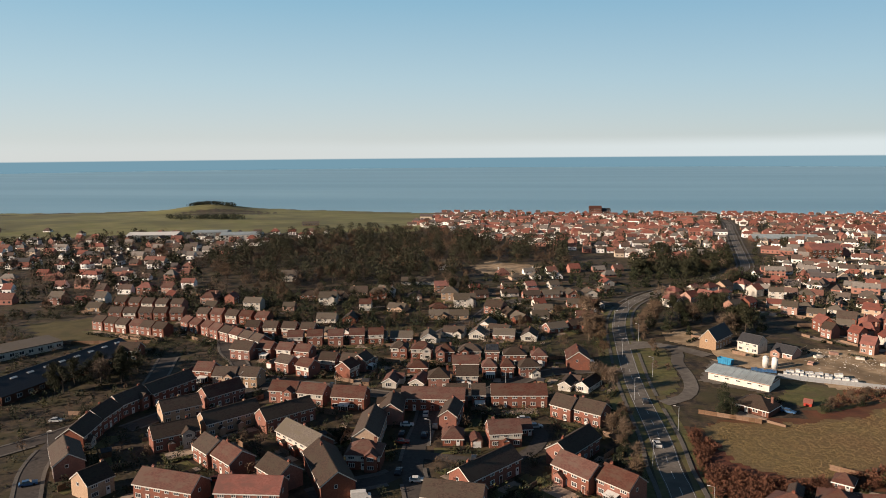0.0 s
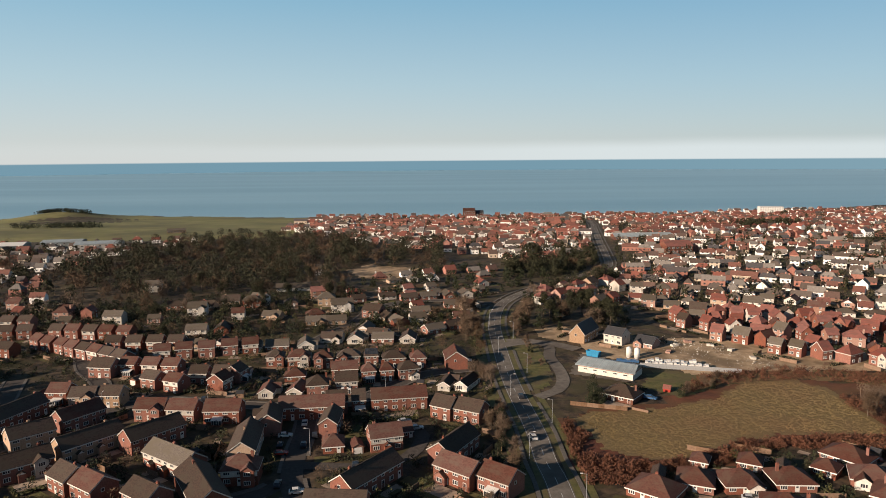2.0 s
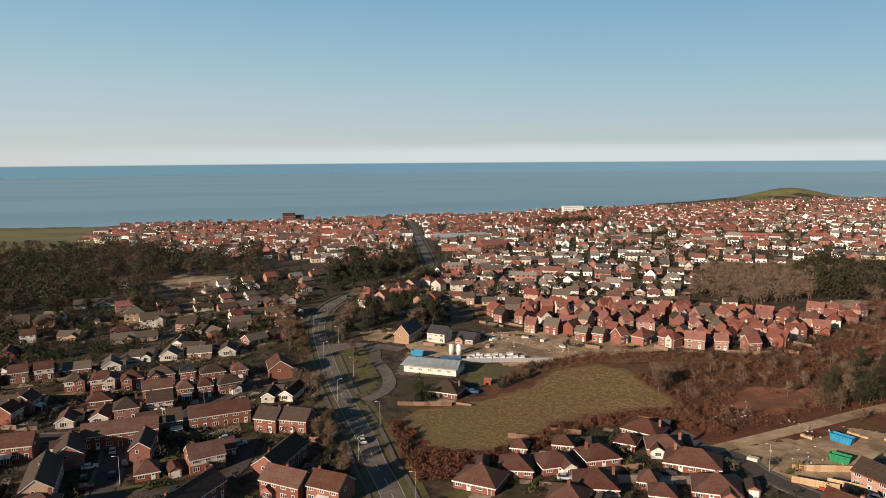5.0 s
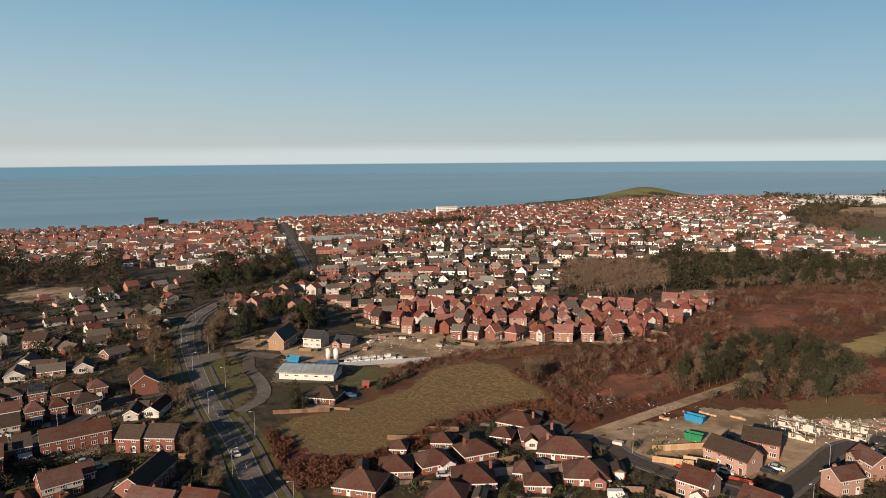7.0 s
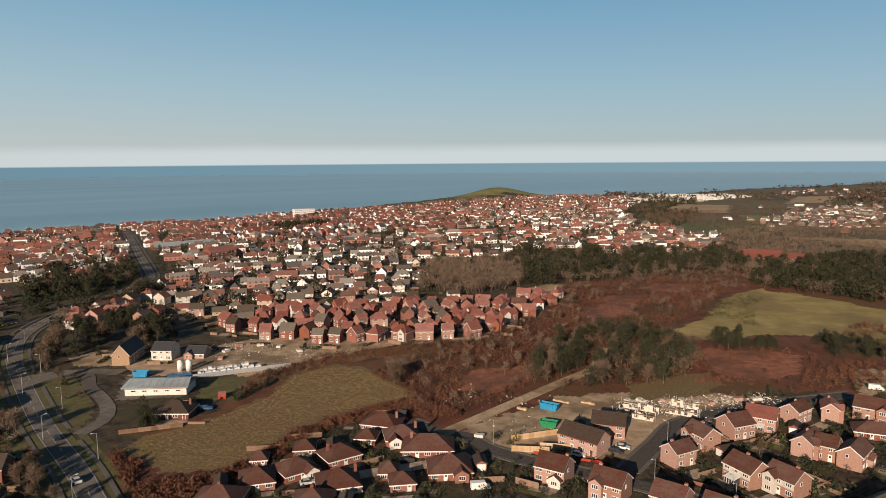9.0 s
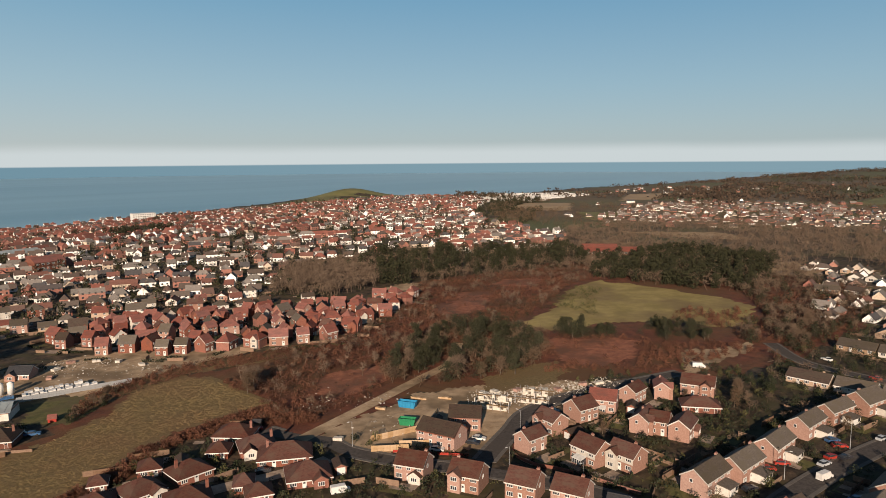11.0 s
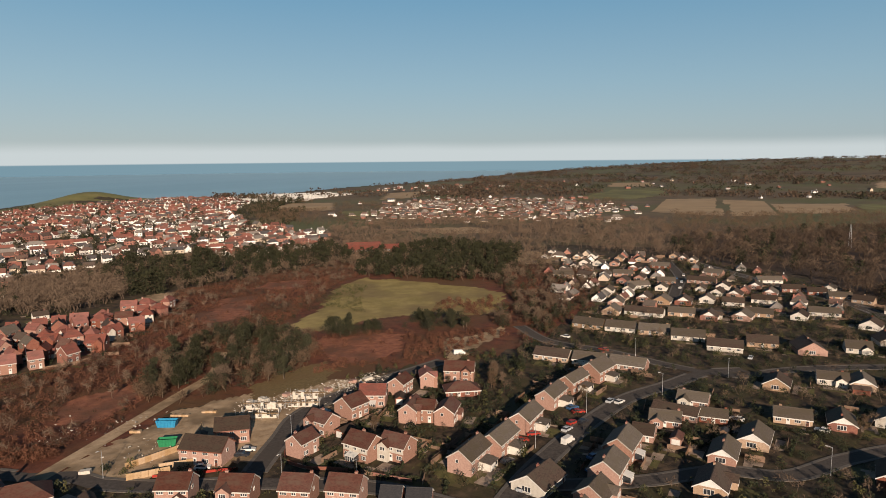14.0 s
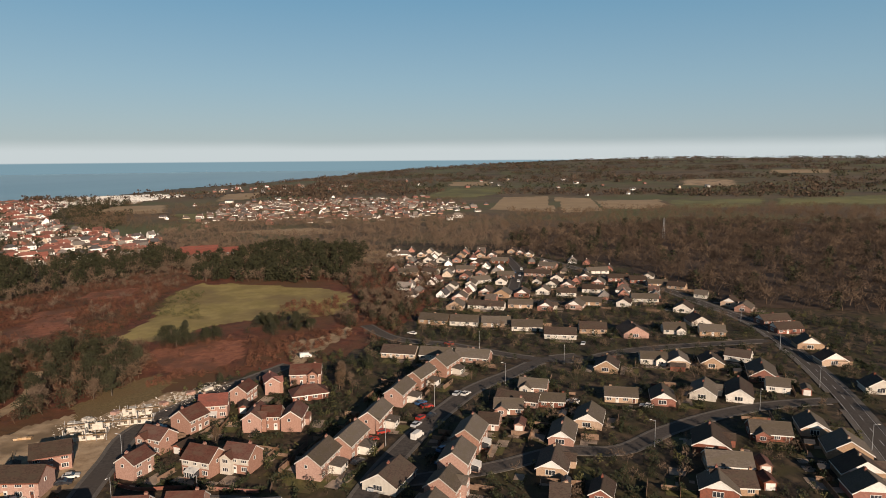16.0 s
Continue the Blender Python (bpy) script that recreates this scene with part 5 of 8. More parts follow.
home(382.6, -71.7, -18, 10.5, 9.3, floors=1, wall="render", tiles="roof_brown", group="east estate bungalows", detail=1)
home(397.9, 51.4, -1, 10.5, 8.2, floors=1, wall="brick_pale", tiles="roof_grey", group="east estate bungalows", detail=1)
home(415.6, 37.4, -6, 10.5, 7.9, floors=1, wall="brick_pale", tiles="roof_brown", group="east estate bungalows", detail=1)
home(410.2, 27.2, -7, 10.5, 9.8, floors=1, wall="brick_buff", tiles="roof_grey", group="east estate bungalows", detail=1)
home(412.6, 15.8, -2, 10.5, 9.1, floors=1, wall="brick", tiles="roof_brown", group="east estate bungalows", detail=1)
home(423.0, 3.3, -6, 10.5, 8.0, floors=1, wall="render", tiles="roof_grey", group="east estate bungalows", detail=1)
home(469.4, 56.3, -4, 10.5, 7.4, floors=1, wall="brick", tiles="roof_brown", group="east estate bungalows", detail=1)
home(468.3, -5.6, -6, 10.5, 8.1, floors=1, wall="render", tiles="roof_brown", group="east estate bungalows", detail=1)
home(443.1, -11.8, -8, 10.5, 8.4, floors=1, wall="brick_pale", tiles="roof_brown", group="east estate bungalows", detail=1)
home(476.0, -24.5, -7, 10.5, 7.5, floors=1, wall="brick", tiles="roof_grey", group="east estate bungalows", detail=1)
home(454.4, -31.8, -9, 10.5, 7.9, floors=1, wall="brick", tiles="roof_grey", group="east estate bungalows", detail=1)
home(431.6, 60.9, -3, 10.5, 6.8, floors=1, wall="render", tiles="roof_grey", group="east estate bungalows", detail=1)
home(481.6, -66.9, -15, 10.5, 6.8, floors=1, wall="render", tiles="roof_grey", group="east estate bungalows", detail=1)
home(512.9, 88.2, -2, 10.5, 8.2, floors=1, wall="brick_pale", tiles="roof_grey", group="east estate bungalows", detail=1)
home(539.7, 94.2, -0, 10.5, 7.7, floors=1, wall="render", tiles="roof_grey", group="east estate bungalows", detail=1)
home(540.8, 83.7, -4, 10.5, 7.7, floors=1, wall="render", tiles="roof_grey", group="east estate bungalows", detail=1)
home(490.4, 71.1, -4, 10.5, 7.0, floors=1, wall="render", tiles="roof_grey", group="east estate bungalows", detail=1)
home(543.8, 72.1, 2, 10.5, 6.8, floors=1, wall="brick_pale", tiles="roof_brown", group="east estate bungalows", detail=1)
home(526.3, 55.1, -7, 10.5, 7.5, floors=1, wall="brick", tiles="roof_brown", group="east estate bungalows", detail=1)
home(483.3, 46.9, -4, 10.5, 6.8, floors=1, wall="brick_pale", tiles="roof_brown", group="east estate bungalows", detail=1)
home(508.1, 104.3, 6, 10.5, 5.5, floors=1, wall="render", tiles="roof_grey", group="east estate bungalows", detail=1)
home(522.2, 99.3, 6, 10.5, 5.8, floors=1, wall="render", tiles="roof_brown", group="east estate bungalows", detail=1)
home(452.9, 30.8, -2, 10.5, 7.1, floors=1, wall="render", tiles="roof_grey", group="east estate bungalows", detail=1)
home(441.8, 49.5, -4, 10.5, 6.3, floors=1, wall="render", tiles="roof_grey", group="east estate bungalows", detail=1)
home(455.8, 7.5, -3, 10.5, 5.7, floors=1, wall="render", tiles="roof_grey", group="east estate bungalows", detail=1)
home(446.3, -2.4, -12, 10.5, 7.0, floors=1, wall="render", tiles="roof_brown", group="east estate bungalows", detail=1)
home(401.9, -100.0, -21, 10.5, 8.5, floors=1, wall="brick_buff", tiles="roof_brown", group="east estate bungalows", detail=1)
home(387.7, -104.0, -25, 10.5, 8.2, floors=1, wall="brick_pale", tiles="roof_grey", group="east estate bungalows", detail=1)
home(315.7, -111.1, -2, 8.7, 10.7, floors=1, wall="brick_buff", tiles="roof_grey", group="east estate bungalows", detail=1)
home(292.0, -111.4, 5, 8.1, 10.1, floors=1, wall="brick_buff", tiles="roof_brown", group="east estate bungalows", detail=1)
home(598.2, 30.9, -8, 10.5, 7.0, floors=1, wall="brick_buff", tiles="roof_brown", group="east estate bungalows", detail=1)
home(588.4, 23.6, -5, 10.5, 6.9, floors=1, wall="brick_pale", tiles="roof_brown", group="east estate bungalows", detail=1)
home(579.0, 16.0, -7, 10.5, 6.8, floors=1, wall="brick_buff", tiles="roof_grey", group="east estate bungalows", detail=1)
home(588.2, 130.9, 0, 10.5, 7.1, floors=1, wall="render", tiles="roof_grey", group="east estate bungalows", detail=1)
home(569.9, 105.2, -1, 10.5, 6.8, floors=1, wall="brick_buff", tiles="roof_grey", group="east estate bungalows", detail=1)
home(577.8, 94.3, -3, 10.5, 6.8, floors=1, wall="render", tiles="roof_grey", group="east estate bungalows", detail=1)
home(570.0, 71.8, -3, 10.5, 6.7, floors=1, wall="brick_buff", tiles="roof_grey", group="east estate bungalows", detail=1)
home(571.7, 55.9, 1, 10.5, 6.7, floors=1, wall="brick_buff", tiles="roof_grey", group="east estate bungalows", detail=1)
home(572.6, 46.4, -2, 10.5, 6.7, floors=1, wall="brick_pale", tiles="roof_brown", group="east estate bungalows", detail=1)
home(563.9, 130.5, 2, 10.5, 6.8, floors=1, wall="render", tiles="roof_brown", group="east estate bungalows", detail=1)
home(556.1, 112.4, 3, 10.5, 6.6, floors=1, wall="brick_buff", tiles="roof_brown", group="east estate bungalows", detail=1)


# ---- trees ----
def tree_crown(seed, height, radius, base, count, size, shape, leafy):
    r = random.Random(seed)
    s = Shape()
    clumps = []
    for _ in range(14 if leafy else 14):
        a, u = r.uniform(0, 6.283), r.random() ** 0.6
        zz = r.random()
        rad = radius * (math.sin(math.pi * min(0.95, zz * 0.75 + 0.2)) if shape == "round" else (1.05 - zz))
        clumps.append((math.cos(a) * rad * u * 0.85, math.sin(a) * rad * u * 0.85, base + zz * (height - base) * 0.92, radius * r.uniform(0.28, 0.5)))
    for _ in range(count):
        cx, cy, cz, cr = r.choice(clumps)
        p = Vector((r.gauss(0, 1), r.gauss(0, 1), r.gauss(0, 0.75)))
        p = Vector((cx, cy, cz)) + p.normalized() * cr * r.random() ** 0.4
        d1 = Vector((r.gauss(0, 1), r.gauss(0, 1), r.gauss(0, 1)))
        d1 = (d1 if leafy else (p - Vector((cx, cy, cz - cr * 0.4))).normalized() * 1.6 + d1 * 0.6).normalized()
        d2 = d1.cross(Vector((r.gauss(0, 1), r.gauss(0, 1), r.gauss(0, 1)))).normalized()
        if leafy:
            a, b = d1 * size * r.uniform(0.6, 1.3), d2 * size * r.uniform(0.5, 1.0)
            s.add([p - a, p + b, p + a * 0.9], [(0, 1, 2)])
        else:
            a, b = d1 * size * r.uniform(0.8, 1.8), d2 * 0.075
            s.add([p - a - b, p - a + b, p + a], [(0, 1, 2)])
    return s, clumps


def tree_meshes(seed, height, radius, base, leafy, shape="round", count=520, size=0.55, foliage="twig"):
    crown, clumps = tree_crown(seed, height, radius, base, count, size, shape, leafy)
    r = random.Random(seed + 50)
    t = Shape()
    top = base + (height - base) * (0.45 if shape == "round" else 0.9)
    tr = max(0.12, height * 0.02)
    mid = (r.uniform(-0.2, 0.2), r.uniform(-0.2, 0.2), base)
    t.tube((0, 0, -0.3), mid, tr * 1.3, tr, 7)
    t.tube(mid, (mid[0] * 2, mid[1] * 2, top), tr, tr * 0.45, 6)
    for cx, cy, cz, cr in clumps:
        z0 = min(top, base + max(0, cz - base) * 0.45)
        t.tube((mid[0], mid[1], z0), (cx * 0.6, cy * 0.6, (z0 + cz) / 2), tr * 0.5, tr * 0.3, 4)
        t.tube((cx * 0.6, cy * 0.6, (z0 + cz) / 2), (cx, cy, cz), tr * 0.3, 0.03, 4)
    return t.mesh("trunk", M["bark"]), crown.mesh("crown", M[foliage])


TREES = {
    "bare": [tree_meshes(1, 9, 3.6, 1.8, False, count=720, size=0.7), tree_meshes(2, 11, 4.0, 2.2, False, count=820, size=0.75), tree_meshes(3, 7, 3.2, 1.2, False, count=620, size=0.6)],
    "pine": [tree_meshes(4, 10, 4.2, 3.2, True, count=2000, size=0.34, foliage="pine"), tree_meshes(5, 8.5, 3.8, 2.2, True, count=1700, size=0.32, foliage="pine"), tree_meshes(6, 11.5, 3.6, 2.6, True, count=1900, size=0.34, foliage="pine")],
    "green": [tree_meshes(7, 6, 2.8, 0.7, True, count=950, size=0.3, foliage="leaf"), tree_meshes(8, 8, 3.2, 1.0, True, count=1000, size=0.33, foliage="leaf")],
}
TREE_WORDS = dict(bare="bare brown deciduous tree in winter", pine="dark green pine tree with a ragged crown", green="bushy evergreen tree with dense dark leaves")
trng = random.Random(21)


def tree(kind, x, y, scale=1.0, group=""):
    trunk, crown = trng.choice(TREES[kind])
    ob = empty("tree", pose(x, y, land(x, y) - 0.1, 0, 0, trng.uniform(0, 360)), TREE_WORDS[kind], "tree", group)
    k = scale * trng.uniform(0.8, 1.2)
    ob.scale = (k, k, k * trng.uniform(0.9, 1.15))
    part("trunk", trunk, ob)
    part("crown", crown, ob)


def wood(pts, n, kinds, scale=1.0, gap=1.0, group="woodland trees"):
    xs, ys = [p[0] for p in pts], [p[1] for p in pts]
    made = tries = 0
    while made < n and tries < n * 30:
        tries += 1
        x, y = trng.uniform(min(xs), max(xs)), trng.uniform(min(ys), max(ys))
        if inside(x, y, pts) and clear_of(x, y, gap) and not (x < 0 and any(inside(x, y, f) for f in FAR_FIELDS)):
            tree(trng.choice(kinds), x, y, scale, group)
            made += 1


def copse_stuff(name, pts, n, material, label, size=(5, 9), tris=26, lump=1.0, thin=False, category="trees", leaf=0.13, avoid=(), patchy=None):
    """Uncountable far trees or scrub: ragged clumps of small leaves, joined."""
    xs, ys = [p[0] for p in pts], [p[1] for p in pts]
    s = Shape()
    made = tries = 0
    r = random.Random(len(pts) * 7 + n + len(material))
    while made < n and tries < n * 40:
        tries += 1
        x, y = r.uniform(min(xs), max(xs)), r.uniform(min(ys), max(ys))
        if not inside(x, y, pts) or not clear_of(x, y, size[0] * 0.3) or any(inside(x, y, f) for f in FAR_FIELDS if x > 700 or x < 0):
            continue
        if any(inside(x, y, f) for f in avoid) and r.random() < 0.93:
            continue
        if patchy is not None and noise.noise((x * 0.03, y * 0.03, patchy)) < 0.05:
            continue
        made += 1
        h = r.uniform(*size)
        z = land(x, y)
        w = h * 0.42 * lump
        heads = []
        for _ in range(5 if thin else 1):
            a, u = r.uniform(0, 6.283), r.random() ** 0.5
            heads.append(Vector((x + math.cos(a) * w * u * 0.75, y + math.sin(a) * w * u * 0.75, z + h * r.uniform(0.45, 0.74))))
        for k in range(tris if thin else int(tris * 1.8)):
            if thin:
                # twigs that spread from the heart of one of the crown's rounded heads
                way = Vector((r.gauss(0, 1), r.gauss(0, 1), r.gauss(0.25, 0.9))).normalized()
                p = heads[k % 5] + Vector((way.x * w * 0.5, way.y * w * 0.5, way.z * h * 0.26)) * r.random() ** 0.35
                d1 = (way + Vector((r.gauss(0, 0.35), r.gauss(0, 0.35), r.gauss(0.1, 0.35)))).normalized()
                d2 = d1.cross(Vector((r.gauss(0, 1), r.gauss(0, 1), r.gauss(0, 1)))).normalized()
                k = max(0.05, h * 0.017)
                s.add([p - d1 * h * 0.10 - d2 * k, p - d1 * h * 0.10 + d2 * k, p + d1 * h * 0.11], [(0, 1, 2)])
                continue
            u = r.random() ** 0.7
            a = r.uniform(0, 6.283)
            zz = r.uniform(0.05, 1)
            rad = w * u * math.sqrt(max(0.05, 1 - (zz - 0.35) ** 2 * 2))
            p = Vector((x + math.cos(a) * rad, y + math.sin(a) * rad, z + zz * h))
            d1 = Vector((r.gauss(0, 1), r.gauss(0, 1), r.gauss(0, 1))).normalized()
            d2 = d1.cross(Vector((r.gauss(0, 1), r.gauss(0, 1), r.gauss(0, 1)))).normalized()
            k = h * leaf * 0.85
            s.add([p - d1 * k, p + d2 * k * 1.2, p + d1 * k], [(0, 1, 2)])
        if thin and h > 4:
            s.tube((x, y, z - 0.2), (heads[0].x, heads[0].y, heads[0].z), h * 0.018, h * 0.008, 4)
    ob = new(name, s.mesh(name, M[material]))
    return tagged(ob, label, category, kind="stuff")


# ---- far town ----
def town_stuff(name, boxes, label):
    """Houses too far and too many to count: walls, gabled roof, chimney and window strips, joined."""
    s = Shape()
    r = random.Random(99)
    mats = [M[k] for k in ("town_wall", "town_roof", "town_red", "glass")]
    for x, y, yaw, w, d, h, wall, tiles in boxes:
        c, sn = math.cos(yaw), math.sin(yaw)
        z = land(x, y)
        rise = d * 0.47
        hip = r.random() < 0.5 and w > d * 1.1

        def P(u, v, k):
            return (x + u * c - v * sn, y + u * sn + v * c, z + k)
        a, b = w / 2, d / 2
        s.add([P(-a, -b, -0.5), P(a, -b, -0.5), P(a, b, -0.5), P(-a, b, -0.5), P(-a, -b, h), P(a, -b, h), P(a, b, h), P(-a, b, h), P(-a, 0, h + rise), P(a, 0, h + rise)],
              [(0, 1, 5, 4), (2, 3, 7, 6), (1, 2, 6, 5), (3, 0, 4, 7)] if hip else [(0, 1, 5, 4), (2, 3, 7, 6), (1, 2, 6, 9, 5), (3, 0, 4, 8, 7)], wall)
        o = 0.3
        e = a - b * 0.95 if hip else a + o
        s.add([P(-a - o, -b - o, h - 0.2), P(a + o, -b - o, h - 0.2), P(e, 0, h + rise + 0.1), P(-e, 0, h + rise + 0.1), P(a + o, b + o, h - 0.2), P(-a - o, b + o, h - 0.2)],
              [(0, 1, 2, 3), (3, 2, 4, 5), (1, 4, 2), (5, 0, 3)] if hip else [(0, 1, 2, 3), (3, 2, 4, 5)], tiles)
        for fl in range(1 if h < 3.5 else 2):
            for k in range(max(2, int(w / 3))):
                u = -a + (k + 0.5) * w / max(2, int(w / 3))
                s.add([P(u - 0.6, -b - 0.05, 0.9 + fl * 2.4), P(u + 0.6, -b - 0.05, 0.9 + fl * 2.4), P(u + 0.6, -b - 0.05, 2.0 + fl * 2.4), P(u - 0.6, -b - 0.05, 2.0 + fl * 2.4)], [(0, 1, 2, 3)], 3)
        if r.random() < 0.6:
            u = r.choice((-a * 0.7, 0, a * 0.7))
            q0 = [P(u - 0.4, -0.3, h + rise - 1), P(u + 0.4, -0.3, h + rise - 1), P(u + 0.4, 0.3, h + rise - 1), P(u - 0.4, 0.3, h + rise - 1)]
            q1 = [(v[0], v[1], v[2] + 1.7) for v in q0]
            s.add(q0 + q1, [(0, 1, 5, 4), (1, 2, 6, 5), (2, 3, 7, 6), (3, 0, 4, 7), (4, 5, 6, 7)], 0)
    ob = new(name, s.mesh(name, mats))
    return tagged(ob, label, "houses", kind="stuff")


def street_grid(pts, turn, gap_along, gap_across, keep=0.85, seed=5, wobble=6.0, gap=4):
    """Places for houses in rows across an outline."""
    r = random.Random(seed)
    cx, cy = sum(p[0] for p in pts) / len(pts), sum(p[1] for p in pts) / len(pts)
    c, s = math.cos(radians(turn)), math.sin(radians(turn))
    out = []
    span = max(math.hypot(p[0] - cx, p[1] - cy) for p in pts)
    k = int(span / gap_across) + 1
    for j in range(-k, k + 1):
        u = -span
        while u < span:
            u += gap_along * r.uniform(0.8, 1.25)
            v = j * gap_across + wobble * noise.noise((u * 0.006, j * 0.2, seed)) + (0 if j % 2 else gap_across * -0.22)
            x, y = cx + u * c - v * s, cy + u * s + v * c
            if r.random() < keep and inside(x, y, pts) and clear_of(x, y, gap):
                out.append((x, y, turn + r.uniform(-4, 4) + (90 if r.random() < 0.14 else 0) + 25 * noise.noise((x * 0.004, y * 0.004, 3))))
    return out

# ---- ground of the woods and the far country ----
patch("far_country", [(620, 330), (650, 60), (700, -140), (900, -700), (2400, -2300), (4700, -1500), (4800, 900), (3600, 985), (2500, 1010), (2000, 1090), (1560, 1070), (1300, 1270), (1240, 960), (1150, 740), (800, 600), (680, 430)], M["farland"], "brown and green winter farmland over low hills", "farmland", lift=0.12, res=34, ragged=20)
patch("wood_floor", [(591, 33), (538, -55), (445, -88), (400, -104), (392, -130), (385, -180), (350, -250), (600, -420), (780, -430), (900, -388), (870, -152), (735, 40)], M["litter"], "brown leaf litter under a wood", "ground", lift=0.22, res=9, ragged=6)
patch("headland", [(800, 1190), (900, 1225), (1010, 1262), (1100, 1290), (1260, 1290), (1245, 1160), (1180, 1122), (1080, 1118), (960, 1122), (840, 1145)], M["links"], "smooth green hill above the sea", "grass", lift=0.25, res=9, ragged=4)

# ---- more houses towards the sea ----
RED_TOWN = [(375, 486), (484, 455), (488, 384), (559, 348), (670, 395), (753, 581), (700, 600), (520, 500), (420, 460)]
STRIP = [(-47, 496), (1, 528), (45, 508), (35, 424), (19, 369), (-44, 372), (-58, 421)]
CORNER = [(37, 412), (67, 466), (137, 519), (102, 374), (52, 392)]
LOWTOWN = [(101, 403), (120, 365), (180, 372), (250, 330), (290, 345), (252, 366), (305, 425), (200, 559), (118, 538)]
LEFT_MID = [(-320, 330), (-440, 450), (-400, 560), (-330, 600), (-290, 500), (-180, 365), (-215, 352)]
LEFT_FAR = [(-440, 450), (-560, 583), (-426, 690), (-200, 735), (-254, 690), (-292, 600), (-287, 493)]
FAR_BUNGALOWS = [(874, 469), (861, 418), (910, 185), (1100, 116), (1320, 268), (1300, 480), (1133, 549)]
wrng = random.Random(3)
far = []


def settle(pts, turn, along, across, keep, seed, things, reds, whites, lows, tall=0.0, swing=0.0, group="town houses", gap=4, size=1.0):
    """Fills an outline with houses: the nearest as things of their own, the rest gathered."""
    spots = street_grid(pts, turn, along, across, keep, seed, gap=gap)
    spots.sort(key=lambda p: math.hypot(p[0], p[1]))
    for k, (x, y, a) in enumerate(spots):
        a += wrng.uniform(-swing, swing)
        red = reds * (0.45 + 0.75 * smooth01(480, 950, y)) if things == 0 else reds
        tiles = "roof_red" if wrng.random() < red else wrng.choice(("roof_brown", "roof_grey", "roof_rust", "roof_grey"))
        wall = "render" if wrng.random() < whites else wrng.choice(("brick", "brick", "brick_pale", "brick" if reds > 0.7 else "brick_buff"))
        low = wrng.random() < lows
        w, d = size * wrng.choice((6.5, 7.5, 8.5, 10)), size * wrng.choice((6, 6.5, 7.5))
        if k < things:
            home(x, y, a, w, d, floors=1 if low else 2, wall=wall, tiles=tiles, detail=1, group=group, rise=d * 0.46 if reds > 0.7 else None, roof=wrng.choice(("gable", "gable", "gable", "hip")))
        else:
            h = 2.6 if low else wrng.choice((5, 5.3, 6.0)) + (3 if wrng.random() < tall else 0)
            w = w * wrng.choice((0.85, 0.95, 1.1, 1.7) if not low else (0.95, 1.1))
            far.append((x, y, radians(a), w, d * 0.88, h * 0.66, 0, 2 if wrng.random() < red * 1.3 else 1))
            mark(x, y, a, w, d)


NEW_RED = [(112, 348), (142, 362), (176, 364), (231, 322), (280, 306), (316, 290), (262, 262), (206, 247), (165, 258), (136, 286)]
settle(NEW_RED, -32, 9.8, 14, 0.97, 25, 88, 0.72, 0.12, 0.05, 0, 75, "red-roofed houses", size=0.84)
settle(STRIP, 20, 17, 24, 0.85, 11, 14, 0.1, 0.5, 0.9)
settle(CORNER, 35, 13, 20, 0.9, 12, 12, 0.7, 0.25, 0.1)
settle(LOWTOWN, -24, 14, 20, 0.95, 13, 25, 0.12, 0.5, 0.85, 0, 12)
settle(LEFT_MID, 8, 15, 24, 0.75, 14, 8, 0.3, 0.25, 0.4)
settle([(-300, 340), (-225, 385), (-160, 398), (-60, 420), (-45, 372), (10, 370), (14, 348), (-100, 322), (-165, 320)], 8, 20, 26, 0.75, 31, 26, 0.1, 0.45, 0.8, 0, 14, "houses in the wood")
settle([(-190, 830), (-100, 700), (60, 560), (118, 545), (150, 690), (180, 860), (210, 1075), (50, 1070), (-190, 1080)], 4, 12, 20, 0.78, 5, 0, 0.6, 0.42, 0.2, 0.15, 5)
settle([(395, 80), (470, 108), (600, 130), (600, 20), (530, -40), (440, -70), (395, -60)], -6, 12, 15, 0.9, 41, 0, 0.0, 0.3, 1.0, 0, 6, gap=7)
settle([(150, 500), (175, 400), (230, 360), (330, 440), (420, 460), (520, 500), (540, 600), (400, 690), (180, 720)], -24, 13, 21, 0.78, 51, 0, 0.35, 0.5, 0.5, 0, 6)
settle([(180, 720), (400, 690), (560, 640), (620, 860), (640, 1120), (400, 1085), (215, 1070)], 7, 12, 20, 0.78, 52, 0, 0.65, 0.45, 0.15, 0.1, 5)
settle([(520, 500), (700, 560), (760, 580), (900, 720), (880, 900), (640, 900), (560, 640)], -38, 12.5, 21, 0.78, 53, 0, 0.55, 0.55, 0.3, 0, 6)
settle([(900, 720), (1080, 820), (1180, 930), (1215, 1105), (1100, 1110), (960, 1112), (800, 1135), (700, 1165), (640, 1120), (640, 900), (880, 900)], -14, 12.5, 21, 0.78, 54, 0, 0.55, 0.5, 0.25, 0.1, 6)
settle(RED_TOWN, -32, 14, 20, 0.9, 15, 0, 0.75, 0.5, 0.3)
settle(LEFT_FAR, 12, 16, 26, 0.8, 16, 0, 0.55, 0.3, 0.1)
settle(FAR_BUNGALOWS, -62, 14, 22, 0.72, 17, 0, 0.08, 0.75, 0.95)
settle([(-190, 1035), (-190, 1078), (40, 1075), (400, 1088), (620, 1140), (620, 1100), (400, 1050), (40, 1040)], 2, 13, 18, 0.95, 18, 0, 0.3, 0.5, 0.0, 0.9)
